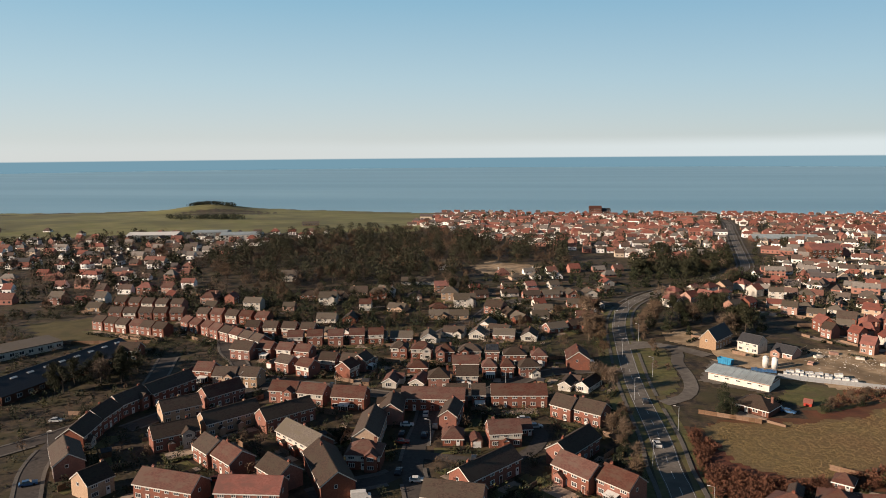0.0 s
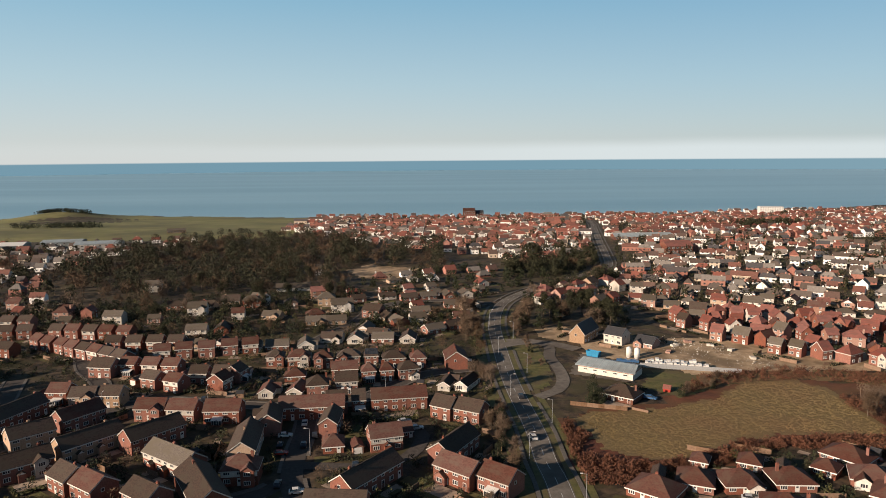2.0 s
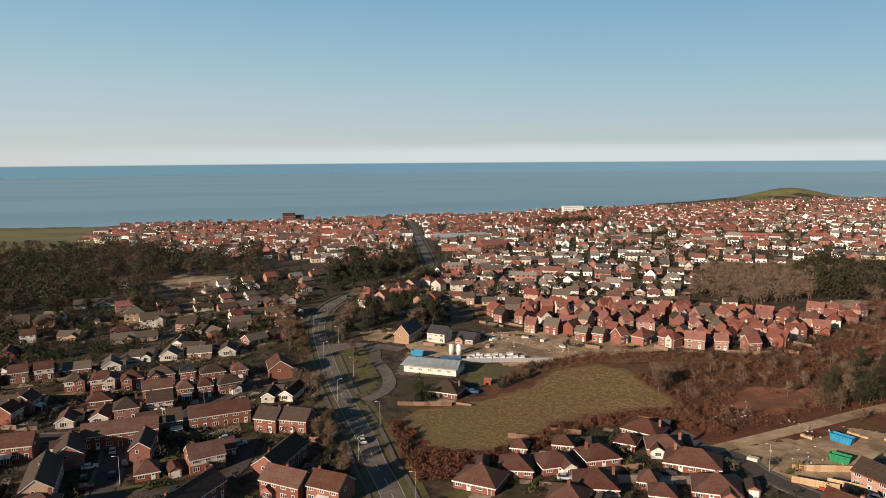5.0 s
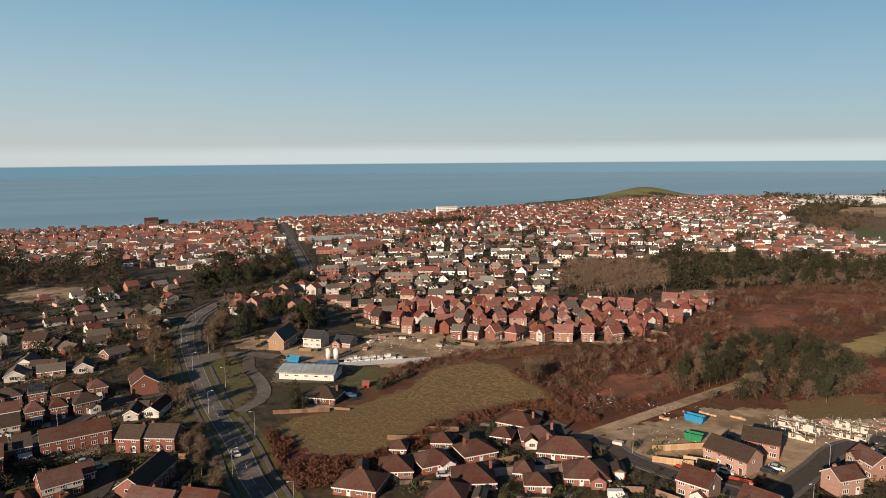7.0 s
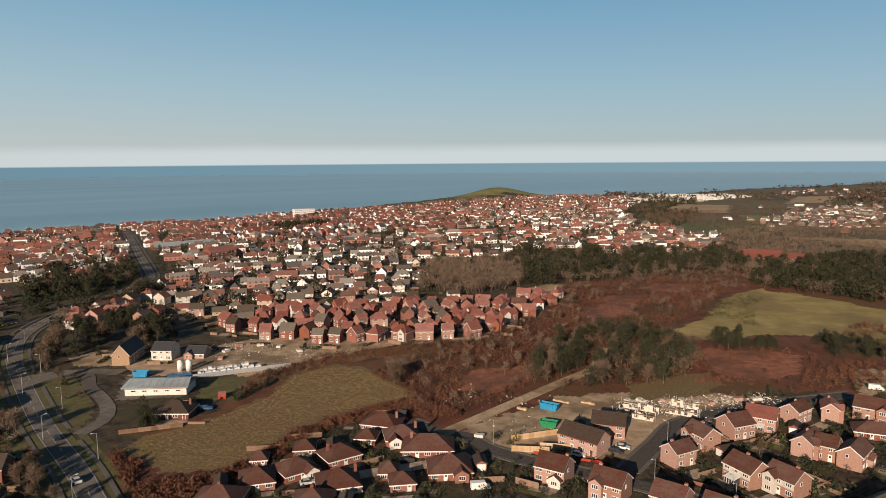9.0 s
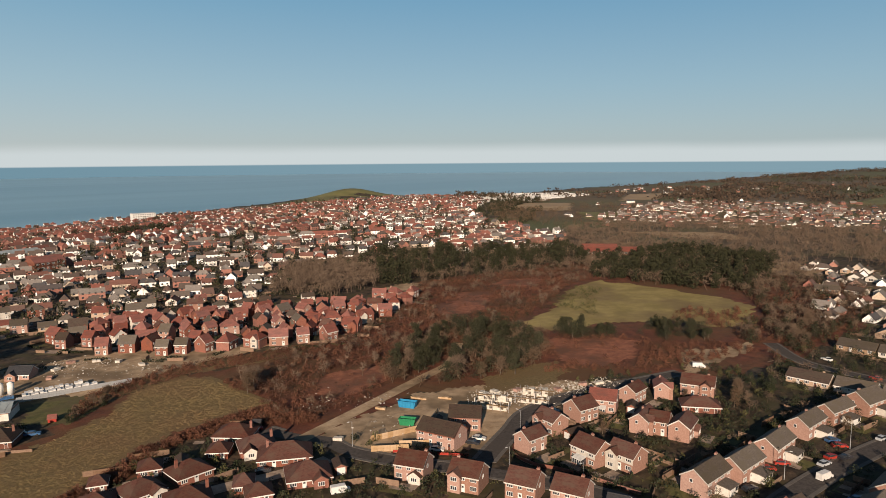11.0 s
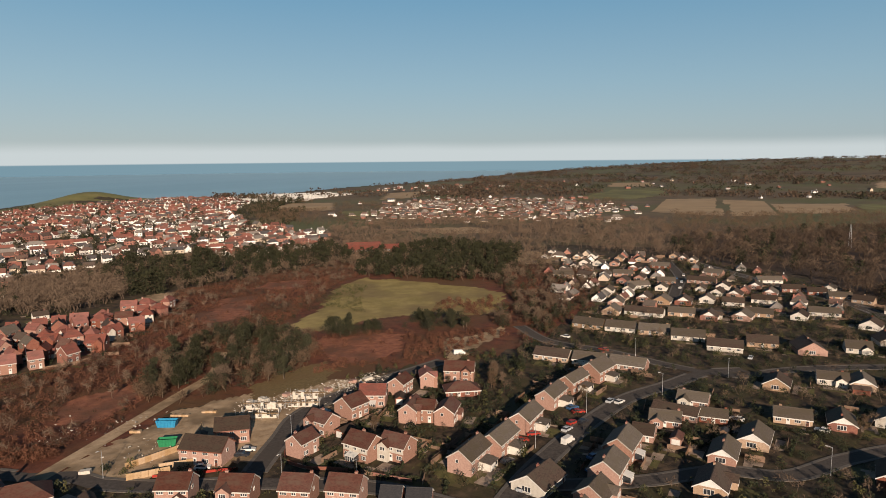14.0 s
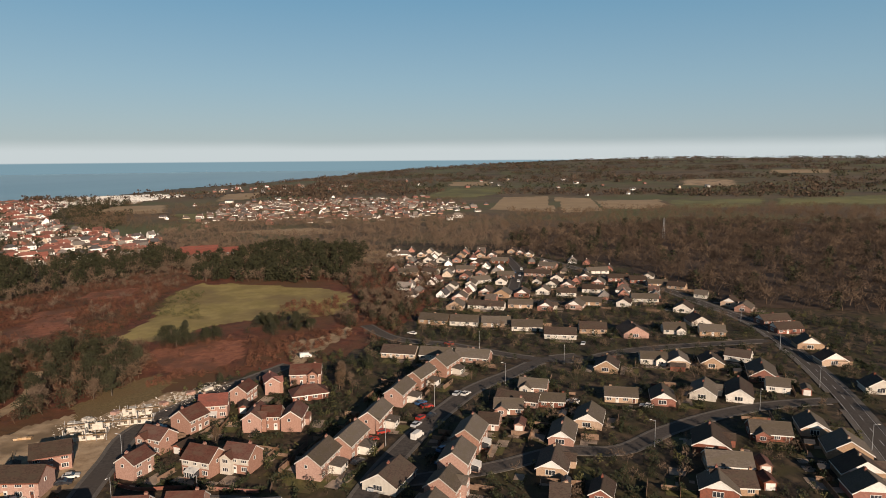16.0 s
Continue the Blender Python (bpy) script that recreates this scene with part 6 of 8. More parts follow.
settle([(880, 850), (980, 960), (1180, 1010), (1290, 1090), (1220, 1105), (1100, 1105), (900, 1100)], -10, 19, 28, 0.7, 19, 0, 0.4, 0.45, 0.3)
settle([(780, 420), (900, 120), (1150, 60), (1420, 250), (1380, 520), (1130, 620), (900, 560)], -62, 22, 40, 0.4, 61, 0, 0.15, 0.6, 0.9, 0, 8, gap=7)
settle([(1500, 620), (1800, 480), (2100, 700), (1800, 900), (1560, 880)], -40, 45, 70, 0.7, 20, 0, 0.3, 0.7, 0.3)
settle([(1400, -100), (2200, -700), (2300, 600), (1800, 500)], -60, 110, 160, 0.5, 21, 0, 0.3, 0.6, 0.3)
settle([(-1000, 560), (-560, 583), (-440, 690), (-700, 720)], 12, 60, 40, 0.5, 22, 0, 0.4, 0.5, 0.3)
town_stuff("town_houses", far, "crowded red-roofed town houses stretching to the sea front")

# ---- cars ----
def car_mesh_body(long, high, van):
    s = Shape()
    l, w = long / 2, 0.88
    if van:
        prof = [(-l, 0.3), (l, 0.3), (l, 0.95), (l * 0.72, 1.15), (l * 0.5, high), (-l, high)]
    else:
        prof = [(-l, 0.3), (l, 0.3), (l, 0.75), (l * 0.5, 0.92), (-l * 0.86, 0.98), (-l, 0.85)]
    n = len(prof)
    v = [(x, sy * (w if z < 1.0 else w * 0.93), z) for sy in (-1, 1) for x, z in prof]
    f = [tuple(range(n - 1, -1, -1)), tuple(range(n, 2 * n))] + [(i, (i + 1) % n, n + (i + 1) % n, n + i) for i in range(n)]
    s.add(v, [tuple(reversed(q2)) for q2 in f])
    return s


def car(x, y, yaw, paint, word, kind="car", rise=0.1):
    van = kind == "van"
    long, high = (5.0, 2.1) if van else (4.3, 1.45)
    ob = empty(kind, pose(x, y, land(x, y) + rise, 0, 0, yaw), f"{word} {kind} parked on the ground", kind, "parked cars")
    mark(x, y, yaw, long, 1.8)
    part("body", cached(("car", kind, paint), lambda: car_mesh_body(long, high, van).mesh("body", M[paint])), ob)

    def cabin():
        s = Shape()
        l = long / 2
        v = []
        for sy in (-1, 1):
            v += [(-l * 0.84, sy * 0.83, 0.95), (l * 0.42, sy * 0.83, 0.9), (l * 0.12, sy * 0.66, high - 0.04), (-l * 0.6, sy * 0.66, high - 0.04)]
        s.add(v, [(0, 1, 2, 3), (7, 6, 5, 4), (1, 5, 6, 2), (3, 2, 6, 7), (0, 3, 7, 4)])
        return s.mesh("window_glass", M["glass"])

    def top():
        l = long / 2
        return Shape().box(-l * 0.6, l * 0.12, -0.67, 0.67, high - 0.045, high).mesh("roof", M[paint])
    if not van:
        part("window_glass", cached(("cabin",), cabin), ob)
        part("roof", cached(("ctop", paint), top), ob)
    else:
        def screen():
            l = long / 2
            return Shape().add([(l * 0.735, -0.75, 1.17), (l * 0.735, 0.75, 1.17), (l * 0.53, 0.75, high - 0.12), (l * 0.53, -0.75, high - 0.12)], [(0, 1, 2, 3)]).mesh("windscreen", M["glass"])
        part("windscreen", cached(("screen",), screen), ob)
    for wx in (-long * 0.3, long * 0.3):
        for wy in (-0.8, 0.8):
            part("wheel", cached(("wheel",), lambda: Shape().tube((0, -0.11, 0), (0, 0.11, 0), 0.32, 0.32, 12, cap=True).mesh("wheel", M["rubber"])), ob, pose(wx, wy, 0.32))
    return ob


PAINT = dict(white=("white", "white"), dark=("car_dark", "black"), grey=("car_grey", "silver"), blue=("car_blue", "dark blue"), red=("red_paint", "red"))


def cars(colour, turn, *places, kind="car"):
    for x, y in places:
        car(x, y, turn, *PAINT[colour], kind=kind)


cars("white", -62, (145, 129), (159, 124.5))
cars("dark", -66, (155.5, 124), (193, 119.5))
cars("white", -20, (197, 39), kind="van")
cars("blue", -35, (225, 43), (181, 29), (189, 30))
cars("red", -55, (222, 40.5), (199, 50), (193, 52))
cars("dark", -25, (214, 37.5), (178, 52))
cars("grey", -8, (164, 44), (203, 117.5), (308, -15))
cars("white", -60, (273, 101), kind="van")
cars("white", 70, (316, 64), (233, -8), (232, -32))
cars("white", 10, (-48, 203), (-37, 167))
cars("dark", 95, (-41, 196), (-43, 171), (-48, 196), (-24, 182))
cars("red", 8, (-46.5, 190), (-19, 174), (-89, 159))
cars("white", 20, (-49, 156), (-76, 158), kind="van")
cars("blue", 40, (-137, 149), (-92, 157.5), (-13, 184))
cars("grey", 15, (-8, 208), (-12, 213.5), (-161, 189), (-136, 231))
cars("dark", 20, (-96, 265), (-139, 226))
cars("white", -28, (110, 131), kind="van")
cars("red", -30, (120, 183))
cars("blue", -30, (71, 235), (73, 233))
cars("grey", -20, (83, 149), (76, 161))
cars("dark", 92, (28, 236))
for colour, k, x, y, turn in (("white", 0, 460, 20, 0), ("dark", 0, 470, 24, 3), ("grey", 0, 482, 20, 2), ("blue", 0, 495, 24, 0), ("white", 0, 510, 20, 5), ("red", 0, 300, 44, 60), ("white", 0, 236, 29, -25)):
    cars(colour, turn, (x, y))


cars("dark", 100, (-39, 203), (-33, 160), (-84, 236), (-60, 225))
cars("white", 98, (-44, 213), (27.5, 200))
cars("grey", -20, (206, 41), (173, 40), (236, 32))
cars("red", -28, (212, 40.5))
cars("dark", -30, (141, 116), (104, 156))


# ---- street lamps ----
def street_lamp(x, y, yaw):
    ob = empty("street_lamp", pose(x, y, land(x, y), 0, 0, yaw), "tall grey steel street lamp beside the road", "street lamp", "street lamps")
    part("pole", cached(("pole",), lambda: Shape().tube((0, 0, 0), (0, 0, 1.4), 0.11, 0.11, 8, cap=True).tube((0, 0, 1.4), (0, 0, 7.9), 0.075, 0.05, 8, cap=True).mesh("pole", M["steel"])), ob)
    part("arm", cached(("arm",), lambda: Shape().tube((0, 0, 7.8), (1.1, 0, 8.1), 0.045, 0.035, 6, cap=True).mesh("arm", M["steel"])), ob)
    part("lamp_head", cached(("lamp",), lambda: Shape().box(1.0, 1.65, -0.12, 0.12, 8.03, 8.17).mesh("lamp_head", M["white"])), ob)


for k in range(9):
    street_lamp(24.6 if k % 2 else 35.2 - (1.5 if k > 3 else 0), 160 + 26 * k, 0 if k % 2 else 180)
for x, y, a in ((-38, 190, 180), (-49, 222, -90), (-80, 228, 90), (-20, 238, 90), (-113, 222, 90), (-144, 165, 0), (150, 84, 180), (146, 104, 180), (170, 117, 90), (131, 150, 180),
                (190, 47, -90), (223, 38, -90), (250, 16, 90), (278, -6, 180), (295, 30, 180), (200, -30, 90), (233, -68, 180), (260, -96, -90), (310, -98, -90), (360, -95, -90), (205, -90, -90)):
    street_lamp(x, y, a)


# ---- the works beside the meadow ----
def works_building():
    ob = empty("works_building", pose(66.2, 263.2, 0, 0, 0, -34), "low white works building with a grey-blue sheet roof", "building")
    mark(66.2, 263.2, -34, 24, 13)
    part("wall", Shape().box(-11, 11, -5.5, 5.5, -0.3, 3.3).mesh("wall", M["render"]), ob)
    part("brick_band", Shape().box(-11.04, 11.04, -5.54, 5.54, 2.5, 3.1).mesh("brick_band", M["brick_pale"]), ob, label="red brick band under the eaves")
    s = Shape()
    s.slab((-12, -6.6, 3.3), (12, -6.6, 3.3), (11.2, 0, 5.0), (-11.2, 0, 5.0), 0.2).slab((12, 6.6, 3.3), (-12, 6.6, 3.3), (-11.2, 0, 5.0), (11.2, 0, 5.0), 0.2)
    part("roof", s.mesh("roof", M["tin"]), ob)
    for k in range(9):
        part("seam", cached(("seam",), lambda: Shape().slab((-0.06, -6.5, 3.38), (0.06, -6.5, 3.38), (0.06, 0, 5.05), (-0.06, 0, 5.05), 0.06).mesh("seam", M["steel"])), ob, pose(-10 + 2.5 * k, 0, 0))
    for k in range(5):
        window(ob, -8 + 4 * k, -5.57, 1.5, 0, 1.6, 0.7, 2, False)


works_building()
home(63.5, 234.5, -38, 11.5, 9, floors=1, roof="hip", tiles="roof_brown", wall="brick_dark")
gable_home(66.5, 314, -34, 7.2, 17, wall="brick_buff", tiles="roof_slate", stack=False, rise=4.2)
home(80, 307, -42, 9, 8, wall="block", tiles="roof_slate", stack=False)
home(92, 301, -42, 8.5, 8, floors=1, wall="brick_pale", tiles="roof_slate", stack=False)


def silo(x, y):
    ob = empty("silo", pose(x, y, 0.1), "white round storage silo on a building site", "silo", "silos")
    part("tank", cached(("tank",), lambda: Shape().tube((0, 0, 0.4), (0, 0, 4.3), 1.15, 1.15, 20, cap=True).tube((0, 0, 4.3), (0, 0, 4.8), 1.15, 0.4, 20, cap=True).mesh("tank", M["white"], True)), ob)
    part("skirt", cached(("skirt",), lambda: Shape().tube((0, 0, 0), (0, 0, 0.4), 0.95, 0.95, 16, cap=True).mesh("skirt", M["steel"])), ob)


silo(79, 283)
silo(82, 281.5)


def skip(x, y, yaw, paint, words, long=6.0, high=2.0):
    """An open-topped steel container with ribs and sloped ends."""
    ob = empty("skip", pose(x, y, land(x, y) + 0.14, 0, 0, yaw), words, "skip")
    mark(x, y, yaw, long, 2.4)
    l, w = long / 2, 1.2
    s = Shape()
    s.add([(-l + 0.5, -w, 0), (l - 0.5, -w, 0), (l - 0.5, w, 0), (-l + 0.5, w, 0), (-l, -w, high), (l, -w, high), (l, w, high), (-l, w, high),
           (-l + 0.1, -w + 0.1, high), (l - 0.1, -w + 0.1, high), (l - 0.1, w - 0.1, high), (-l + 0.1, w - 0.1, high), (-l + 0.5, -w + 0.1, 0.5), (l - 0.5, -w + 0.1, 0.5), (l - 0.5, w - 0.1, 0.5), (-l + 0.5, w - 0.1, 0.5)],
          [(0, 3, 2, 1), (0, 1, 5, 4), (1, 2, 6, 5), (2, 3, 7, 6), (3, 0, 4, 7), (4, 5, 9, 8), (5, 6, 10, 9), (6, 7, 11, 10), (7, 4, 8, 11), (8, 9, 13, 12), (9, 10, 14, 13), (10, 11, 15, 14), (11, 8, 12, 15), (12, 13, 14, 15)])
    part("body", s.mesh("body", M[paint]), ob)
    for k in range(6):
        for sy in (-1, 1):
            part("rib", Shape().box(-0.06, 0.06, -0.05, 0.05, 0.05, high).mesh("rib", M[paint]), ob, pose(-l + 0.7 + k * (long - 1.4) / 5, sy * (w + 0.05), 0))


skip(165.5, 160.5, -68, "blue", "open blue steel skip on sandy ground", 6.5, 2.2)
skip(154, 149.5, -60, "green_paint", "green steel container on sandy ground", 5.5, 2.2)
skip(64.5, 285, -40, "blue", "blue site container beside a yard", 6, 2.5)


def fence_line(name, x0, y0, x1, y1, words, material="wood", high=1.8, panel=1.9, category="fence", pale=False):
    """Posts and panels in a straight line."""
    length, a = math.hypot(x1 - x0, y1 - y0), math.degrees(math.atan2(y1 - y0, x1 - x0))
    ob = empty(name, pose(x0, y0, land(x0, y0), 0, 0, a), words, category)
    n = max(1, round(length / panel))
    step = length / n
    for k in range(n):
        part("panel", cached(("panel", round(step, 1), high, material), lambda: Shape().box(0.05, round(step, 1) - 0.05, -0.025, 0.025, 0.05, high).mesh("panel", M[material])), ob, pose(k * step, 0, 0))
        part("post", cached(("post", high, material), lambda: Shape().box(-0.055, 0.055, -0.05, 0.05, -0.2, high + 0.1).mesh("post", M[material])), ob, pose(k * step, 0, 0))


fence_line("site_hoarding", 132, 143, 140, 135.5, "new pale timber hoarding along a building plot", "timber", 2.0)
fence_line("site_hoarding", 137, 148.5, 153, 143, "new pale timber hoarding along a building plot", "timber", 2.0)
fence_line("site_hoarding", 140, 139.5, 146, 133, "new pale timber hoarding along a building plot", "timber", 2.0)
fence_line("site_hoarding", 168, 149, 162, 145, "new pale timber hoarding along a building plot", "timber", 2.0)
fence_line("palisade_fence", 80, 270, 117, 260.5, "grey palisade fence round a yard", "steel", 1.9, 2.6)
fence_line("garden_fence", 44, 228, 62, 222, "weathered wooden fence round a bungalow garden", "wood", 1.5)
fence_line("roadside_fence", 17, 190, 19, 208, "tall pale wooden fence beside the road", "timber", 1.8)
fence_line("barrier", 136, 138, 148, 119.5, "low red and white barrier along a kerb", "red_paint", 0.8, 2.0, "barrier")


def low_wall(pts, words, material="brick", high=0.9):
    s = Shape()
    ribbon(s, curve_points(pts, 1.5), -0.14, 0.14, high, high + 0.2)
    tagged(new("garden_wall", s.mesh("garden_wall", M[material])), words, "wall")


low_wall([(162, 114), (157, 110), (155, 103), (157, 95), (158, 88)], "curved low red brick garden wall")
low_wall([(158, 84), (158, 72)], "low red brick garden wall")


def block_shell(x, y, yaw, w, d, words, seed):
    """An unfinished house: pale block walls with openings, of uneven height, inside scaffolding."""
    r = random.Random(seed)
    ob = empty("unfinished_house", pose(x, y, land(x, y) + 0.14, 0, 0, yaw), words, "house")
    mark(x, y, yaw, w + 3, d + 3)
    for lx, ly, turn, span in ((0, -d / 2, 0, w), (0, d / 2, 0, w), (-w / 2, 0, 90, d), (w / 2, 0, 90, d), (0, 0, 90, d)):
        n = max(3, int(span / 1.0))
        base = [(-span / 2 + k * span / n, t, 0) for t in (-0.12, 0.12) for k in range(n + 1)]
        v, f = list(base), []
        for k in range(n):
            top = r.choice((0.3, 0.6, 1.0, 1.4, 2.0, 2.4)) if k % 4 != 2 else 0.4
            i = len(v)
            for t, x in ((0, k), (0, k + 1), (1, k + 1), (1, k)):
                p = base[t * (n + 1) + x]
                v.append((p[0], p[1], top + r.uniform(-0.1, 0.1)))
            q0, q1, q2, q3 = k, k + 1, n + 2 + k, n + 1 + k
            f += [(q0, q1, i + 1, i), (q1, q2, i + 2, i + 1), (q2, q3, i + 3, i + 2), (q3, q0, i, i + 3), (i, i + 1, i + 2, i + 3)]
        part("wall", mesh_of("wall", v, f, M["block"]), ob, pose(lx, ly, 0, 0, 0, turn))
    for sx in (-1, 1):
        for k in range(6):
            px = -w / 2 - 1 + k * (w + 2) / 5
            part("scaffold_pole", cached(("spole",), lambda: Shape().tube((0, 0, 0), (0, 0, 3.4), 0.05, 0.05, 5).mesh("scaffold_pole", M["steel"])), ob, pose(px, sx * (d / 2 + 1.1), 0))
        for z in (1.9,):
            part("scaffold_board", cached(("sboard", w), lambda: Shape().box(-w / 2 - 1.1, w / 2 + 1.1, -0.5, 0.5, 0, 0.06).mesh("scaffold_board", M["timber"])), ob, pose(0, sx * (d / 2 + 0.75), z))


block_shell(185, 139, -68, 12, 8, "half-built house of pale blocks inside scaffolding", 1)
block_shell(199, 131, -68, 10, 8, "half-built house of pale blocks inside scaffolding", 2)


def stack(x, y, yaw, w, d, h, material, words, name="stack", category="building material"):
    ob = empty(name, pose(x, y, land(x, y) + 0.12, 0, 0, yaw), words, category)
    n = max(2, int(w / 1.1))
    for k in range(n):
        z = h * (0.8 + 0.4 * ((k * 7 + int(x)) % 5) / 5)
        part("bundle", Shape().box(-0.5 * w / n + 0.03, 0.5 * w / n - 0.03, -d / 2, d / 2, 0, z).mesh("bundle", M[material]), ob, pose(-w / 2 + (k + 0.5) * w / n, 0, 0))


for k in range(9):
    stack(84 + 2.7 * k, 272.6 - 0.6 * k, -14, 2.4, 2.4, 1.5, "white", "white-wrapped pallets in a builder's yard", "pallet_stack")
for k in range(6):
    stack(86 + 3.2 * k, 275.8 - 0.7 * k, -14, 2.8, 2.2, 1.4 + 0.4 * (k % 2), "white", "white-wrapped pallets in a builder's yard", "pallet_stack")
stack(77, 277.5, -14, 9, 1.6, 1.0, "car_blue", "blue pipes and crates in a builder's yard", "crate_stack")
stack(158, 166, -68, 3.5, 1.2, 0.8, "timber", "stack of pale timber on sandy ground", "timber_stack")
stack(174, 163, -70, 6.0, 1.4, 0.6, "timber", "stack of pale timber on sandy ground", "timber_stack")
stack(180, 156, -70, 5.0, 1.4, 0.7, "timber", "stack of pale timber on sandy ground", "timber_stack")
stack(131.5, 157, -62, 3.0, 1.6, 1.0, "block", "wrapped pale blocks on rough ground", "block_stack")
for k, (x, y) in enumerate(((203, 141), (206, 137), (209, 133), (213, 130), (196, 146), (192, 148), (224, 126), (229, 122), (120, 300), (112, 306), (104, 300), (126, 292), (98, 290), (130, 280))):
    stack(x, y, 20 * k, 3.2, 2.0, 1.0, "block" if k % 3 else "brick_pale", "pallets of pale blocks on a building site", "block_stack")


def rubble(x, y, spread, n, seed, words="heap of broken pale rubble and sand"):
    s, r = Shape(), random.Random(seed)
    for _ in range(n):
        px, py = x + r.gauss(0, spread), y + r.gauss(0, spread)
        k = r.uniform(0.15, 0.55)
        z = land(px, py) + max(0, 0.9 - math.hypot(px - x, py - y) / spread * 0.5) * r.random()
        pts = [(px + r.uniform(-k, k), py + r.uniform(-k, k), z + r.uniform(0, k)) for _ in range(5)]
        s.add(pts, [(0, 1, 2), (0, 2, 3), (0, 3, 4), (0, 4, 1), (1, 2, 3), (1, 3, 4)])
    tagged(new("rubble", s.mesh("rubble", M["block"])), words, "rubble", kind="stuff")


for k, (x, y, spread, n) in enumerate(((192, 143, 4, 520), (204, 136, 4, 420), (216, 128, 4, 220), (231, 121, 3, 160), (222, 126, 3, 160), (150, 152, 6, 60), (118, 290, 8, 160), (105, 303, 6, 120), (130, 275, 5, 90), (163, 172, 5, 40), (150, 186, 5, 40))):
    rubble(x, y, spread, n, k)


def play_house():
    ob = empty("play_house", pose(81.5, 241, 0.1, 0, 0, -30), "small bright red garden play house", "play house")
    part("wall", walls_mesh(2.5, 2.0, 1.4, 0.8, True, "red_paint", 0.1), ob)
    part("roof", roof_mesh(2.5, 2.0, 1.4, 0.8, True, "roof_red"), ob)


play_house()


# ---- large buildings ----
def block_building(name, x, y, yaw, w, d, floors, wall, words, roof="tin", bays=0, attic=False, rise=0.0):
    z = land(x, y)
    ob = empty(name, pose(x, y, z, 0, 0, yaw), words, "building")
    mark(x, y, yaw, w, d)
    h = 3.2 * floors
    part("wall", Shape().box(-w / 2, w / 2, -d / 2, d / 2, -1, h).mesh("wall", M[wall]), ob)
    if rise:
        part("roof", roof_mesh(w, d, h, rise, True, roof), ob)
        part("gable", walls_mesh(w, d, h, rise, True, wall), ob)
    else:
        part("roof", Shape().box(-w / 2 - 0.2, w / 2 + 0.2, -d / 2 - 0.2, d / 2 + 0.2, h, h + 0.35).mesh("roof", M[roof]), ob)
    n = bays or max(2, int(w / 4))
    for f in range(floors):
        for k in range(n):
            window(ob, -w / 2 + (k + 0.5) * w / n, -d / 2 - 0.03, 1.0 + 3.2 * f, 0, min(2.0, w / n * 0.6), 1.5, 2, False)
    return ob


block_building("hotel", 44, 1052, 2, 18, 13, 4, "brick", "tall red-brick hotel on the sea front", "roof_rust", 6, rise=3.5)
block_building("hotel_wing", 60, 1056, 2, 12, 12, 3, "brick_dark", "lower red-brick wing of the sea-front hotel", "roof_slate", 4, rise=3)
block_building("seafront_block", 506, 1056, -10, 34, 14, 4, "white", "long white flat-roofed block on the sea front", "white", 10)
block_building("school", -236, 256, 62, 34, 16, 1, "render", "long low pale school building with a flat roof", "roof_grey", 9)
hall = block_building("school_hall", -195, 232, 81, 64, 20, 1, "brick_dark", "long low school hall under a dark roof with rooflights", "roof_slate", 14, rise=3.6)
for k in range(9):
    part("rooflight", cached(("rooflight",), lambda: Shape().box(-1.3, 1.3, -0.5, 0.5, -0.08, 0.1).mesh("rooflight", M["white"])), hall, pose(-28 + 7 * k, -2.6, 3.2 + 3.6 * 0.74 + 0.2, math.degrees(math.atan2(3.6, 10)), 0, 0), "white translucent rooflight")
fence_line("pitch_fence", -250, 268, -186, 280, "dark fence along a playing field", "wood", 1.6, 2.6)
block_building("industrial_shed", -412, 640, 12, 50, 22, 2, "tin", "long grey-white industrial shed", "white", 8, rise=2.0)
block_building("industrial_shed", -322, 650, 14, 40, 20, 2, "white", "long grey-white industrial shed", "tin", 8, rise=2.0)
block_building("industrial_shed", -365, 668, 12, 36, 20, 2, "tin", "long grey-white industrial shed", "tin", 6, rise=1.5)
block_building("clubhouse", -306, 800, 20, 20, 9, 1, "brick_buff", "low clubhouse on the golf links", "roof_grey", 6, rise=2)
block_building("care_home", 532, 276, -55, 46, 10, 2, "brick_dark", "long dark red-roofed building among trees", "roof_red", 12, rise=3.2)
block_building("care_home", 545, 292, -55, 30, 10, 2, "brick_dark", "long dark red-roofed building among trees", "roof_red", 8, rise=3.2)
block_building("hall", 206, 600, 8, 24, 16, 2, "brick", "red-brick hall beside the high street", "roof_red", 6, rise=4)
block_building("station_shed", 205, 700, 4, 60, 14, 1, "brick", "long grey-roofed shed in the town", "tin", 12, rise=3)


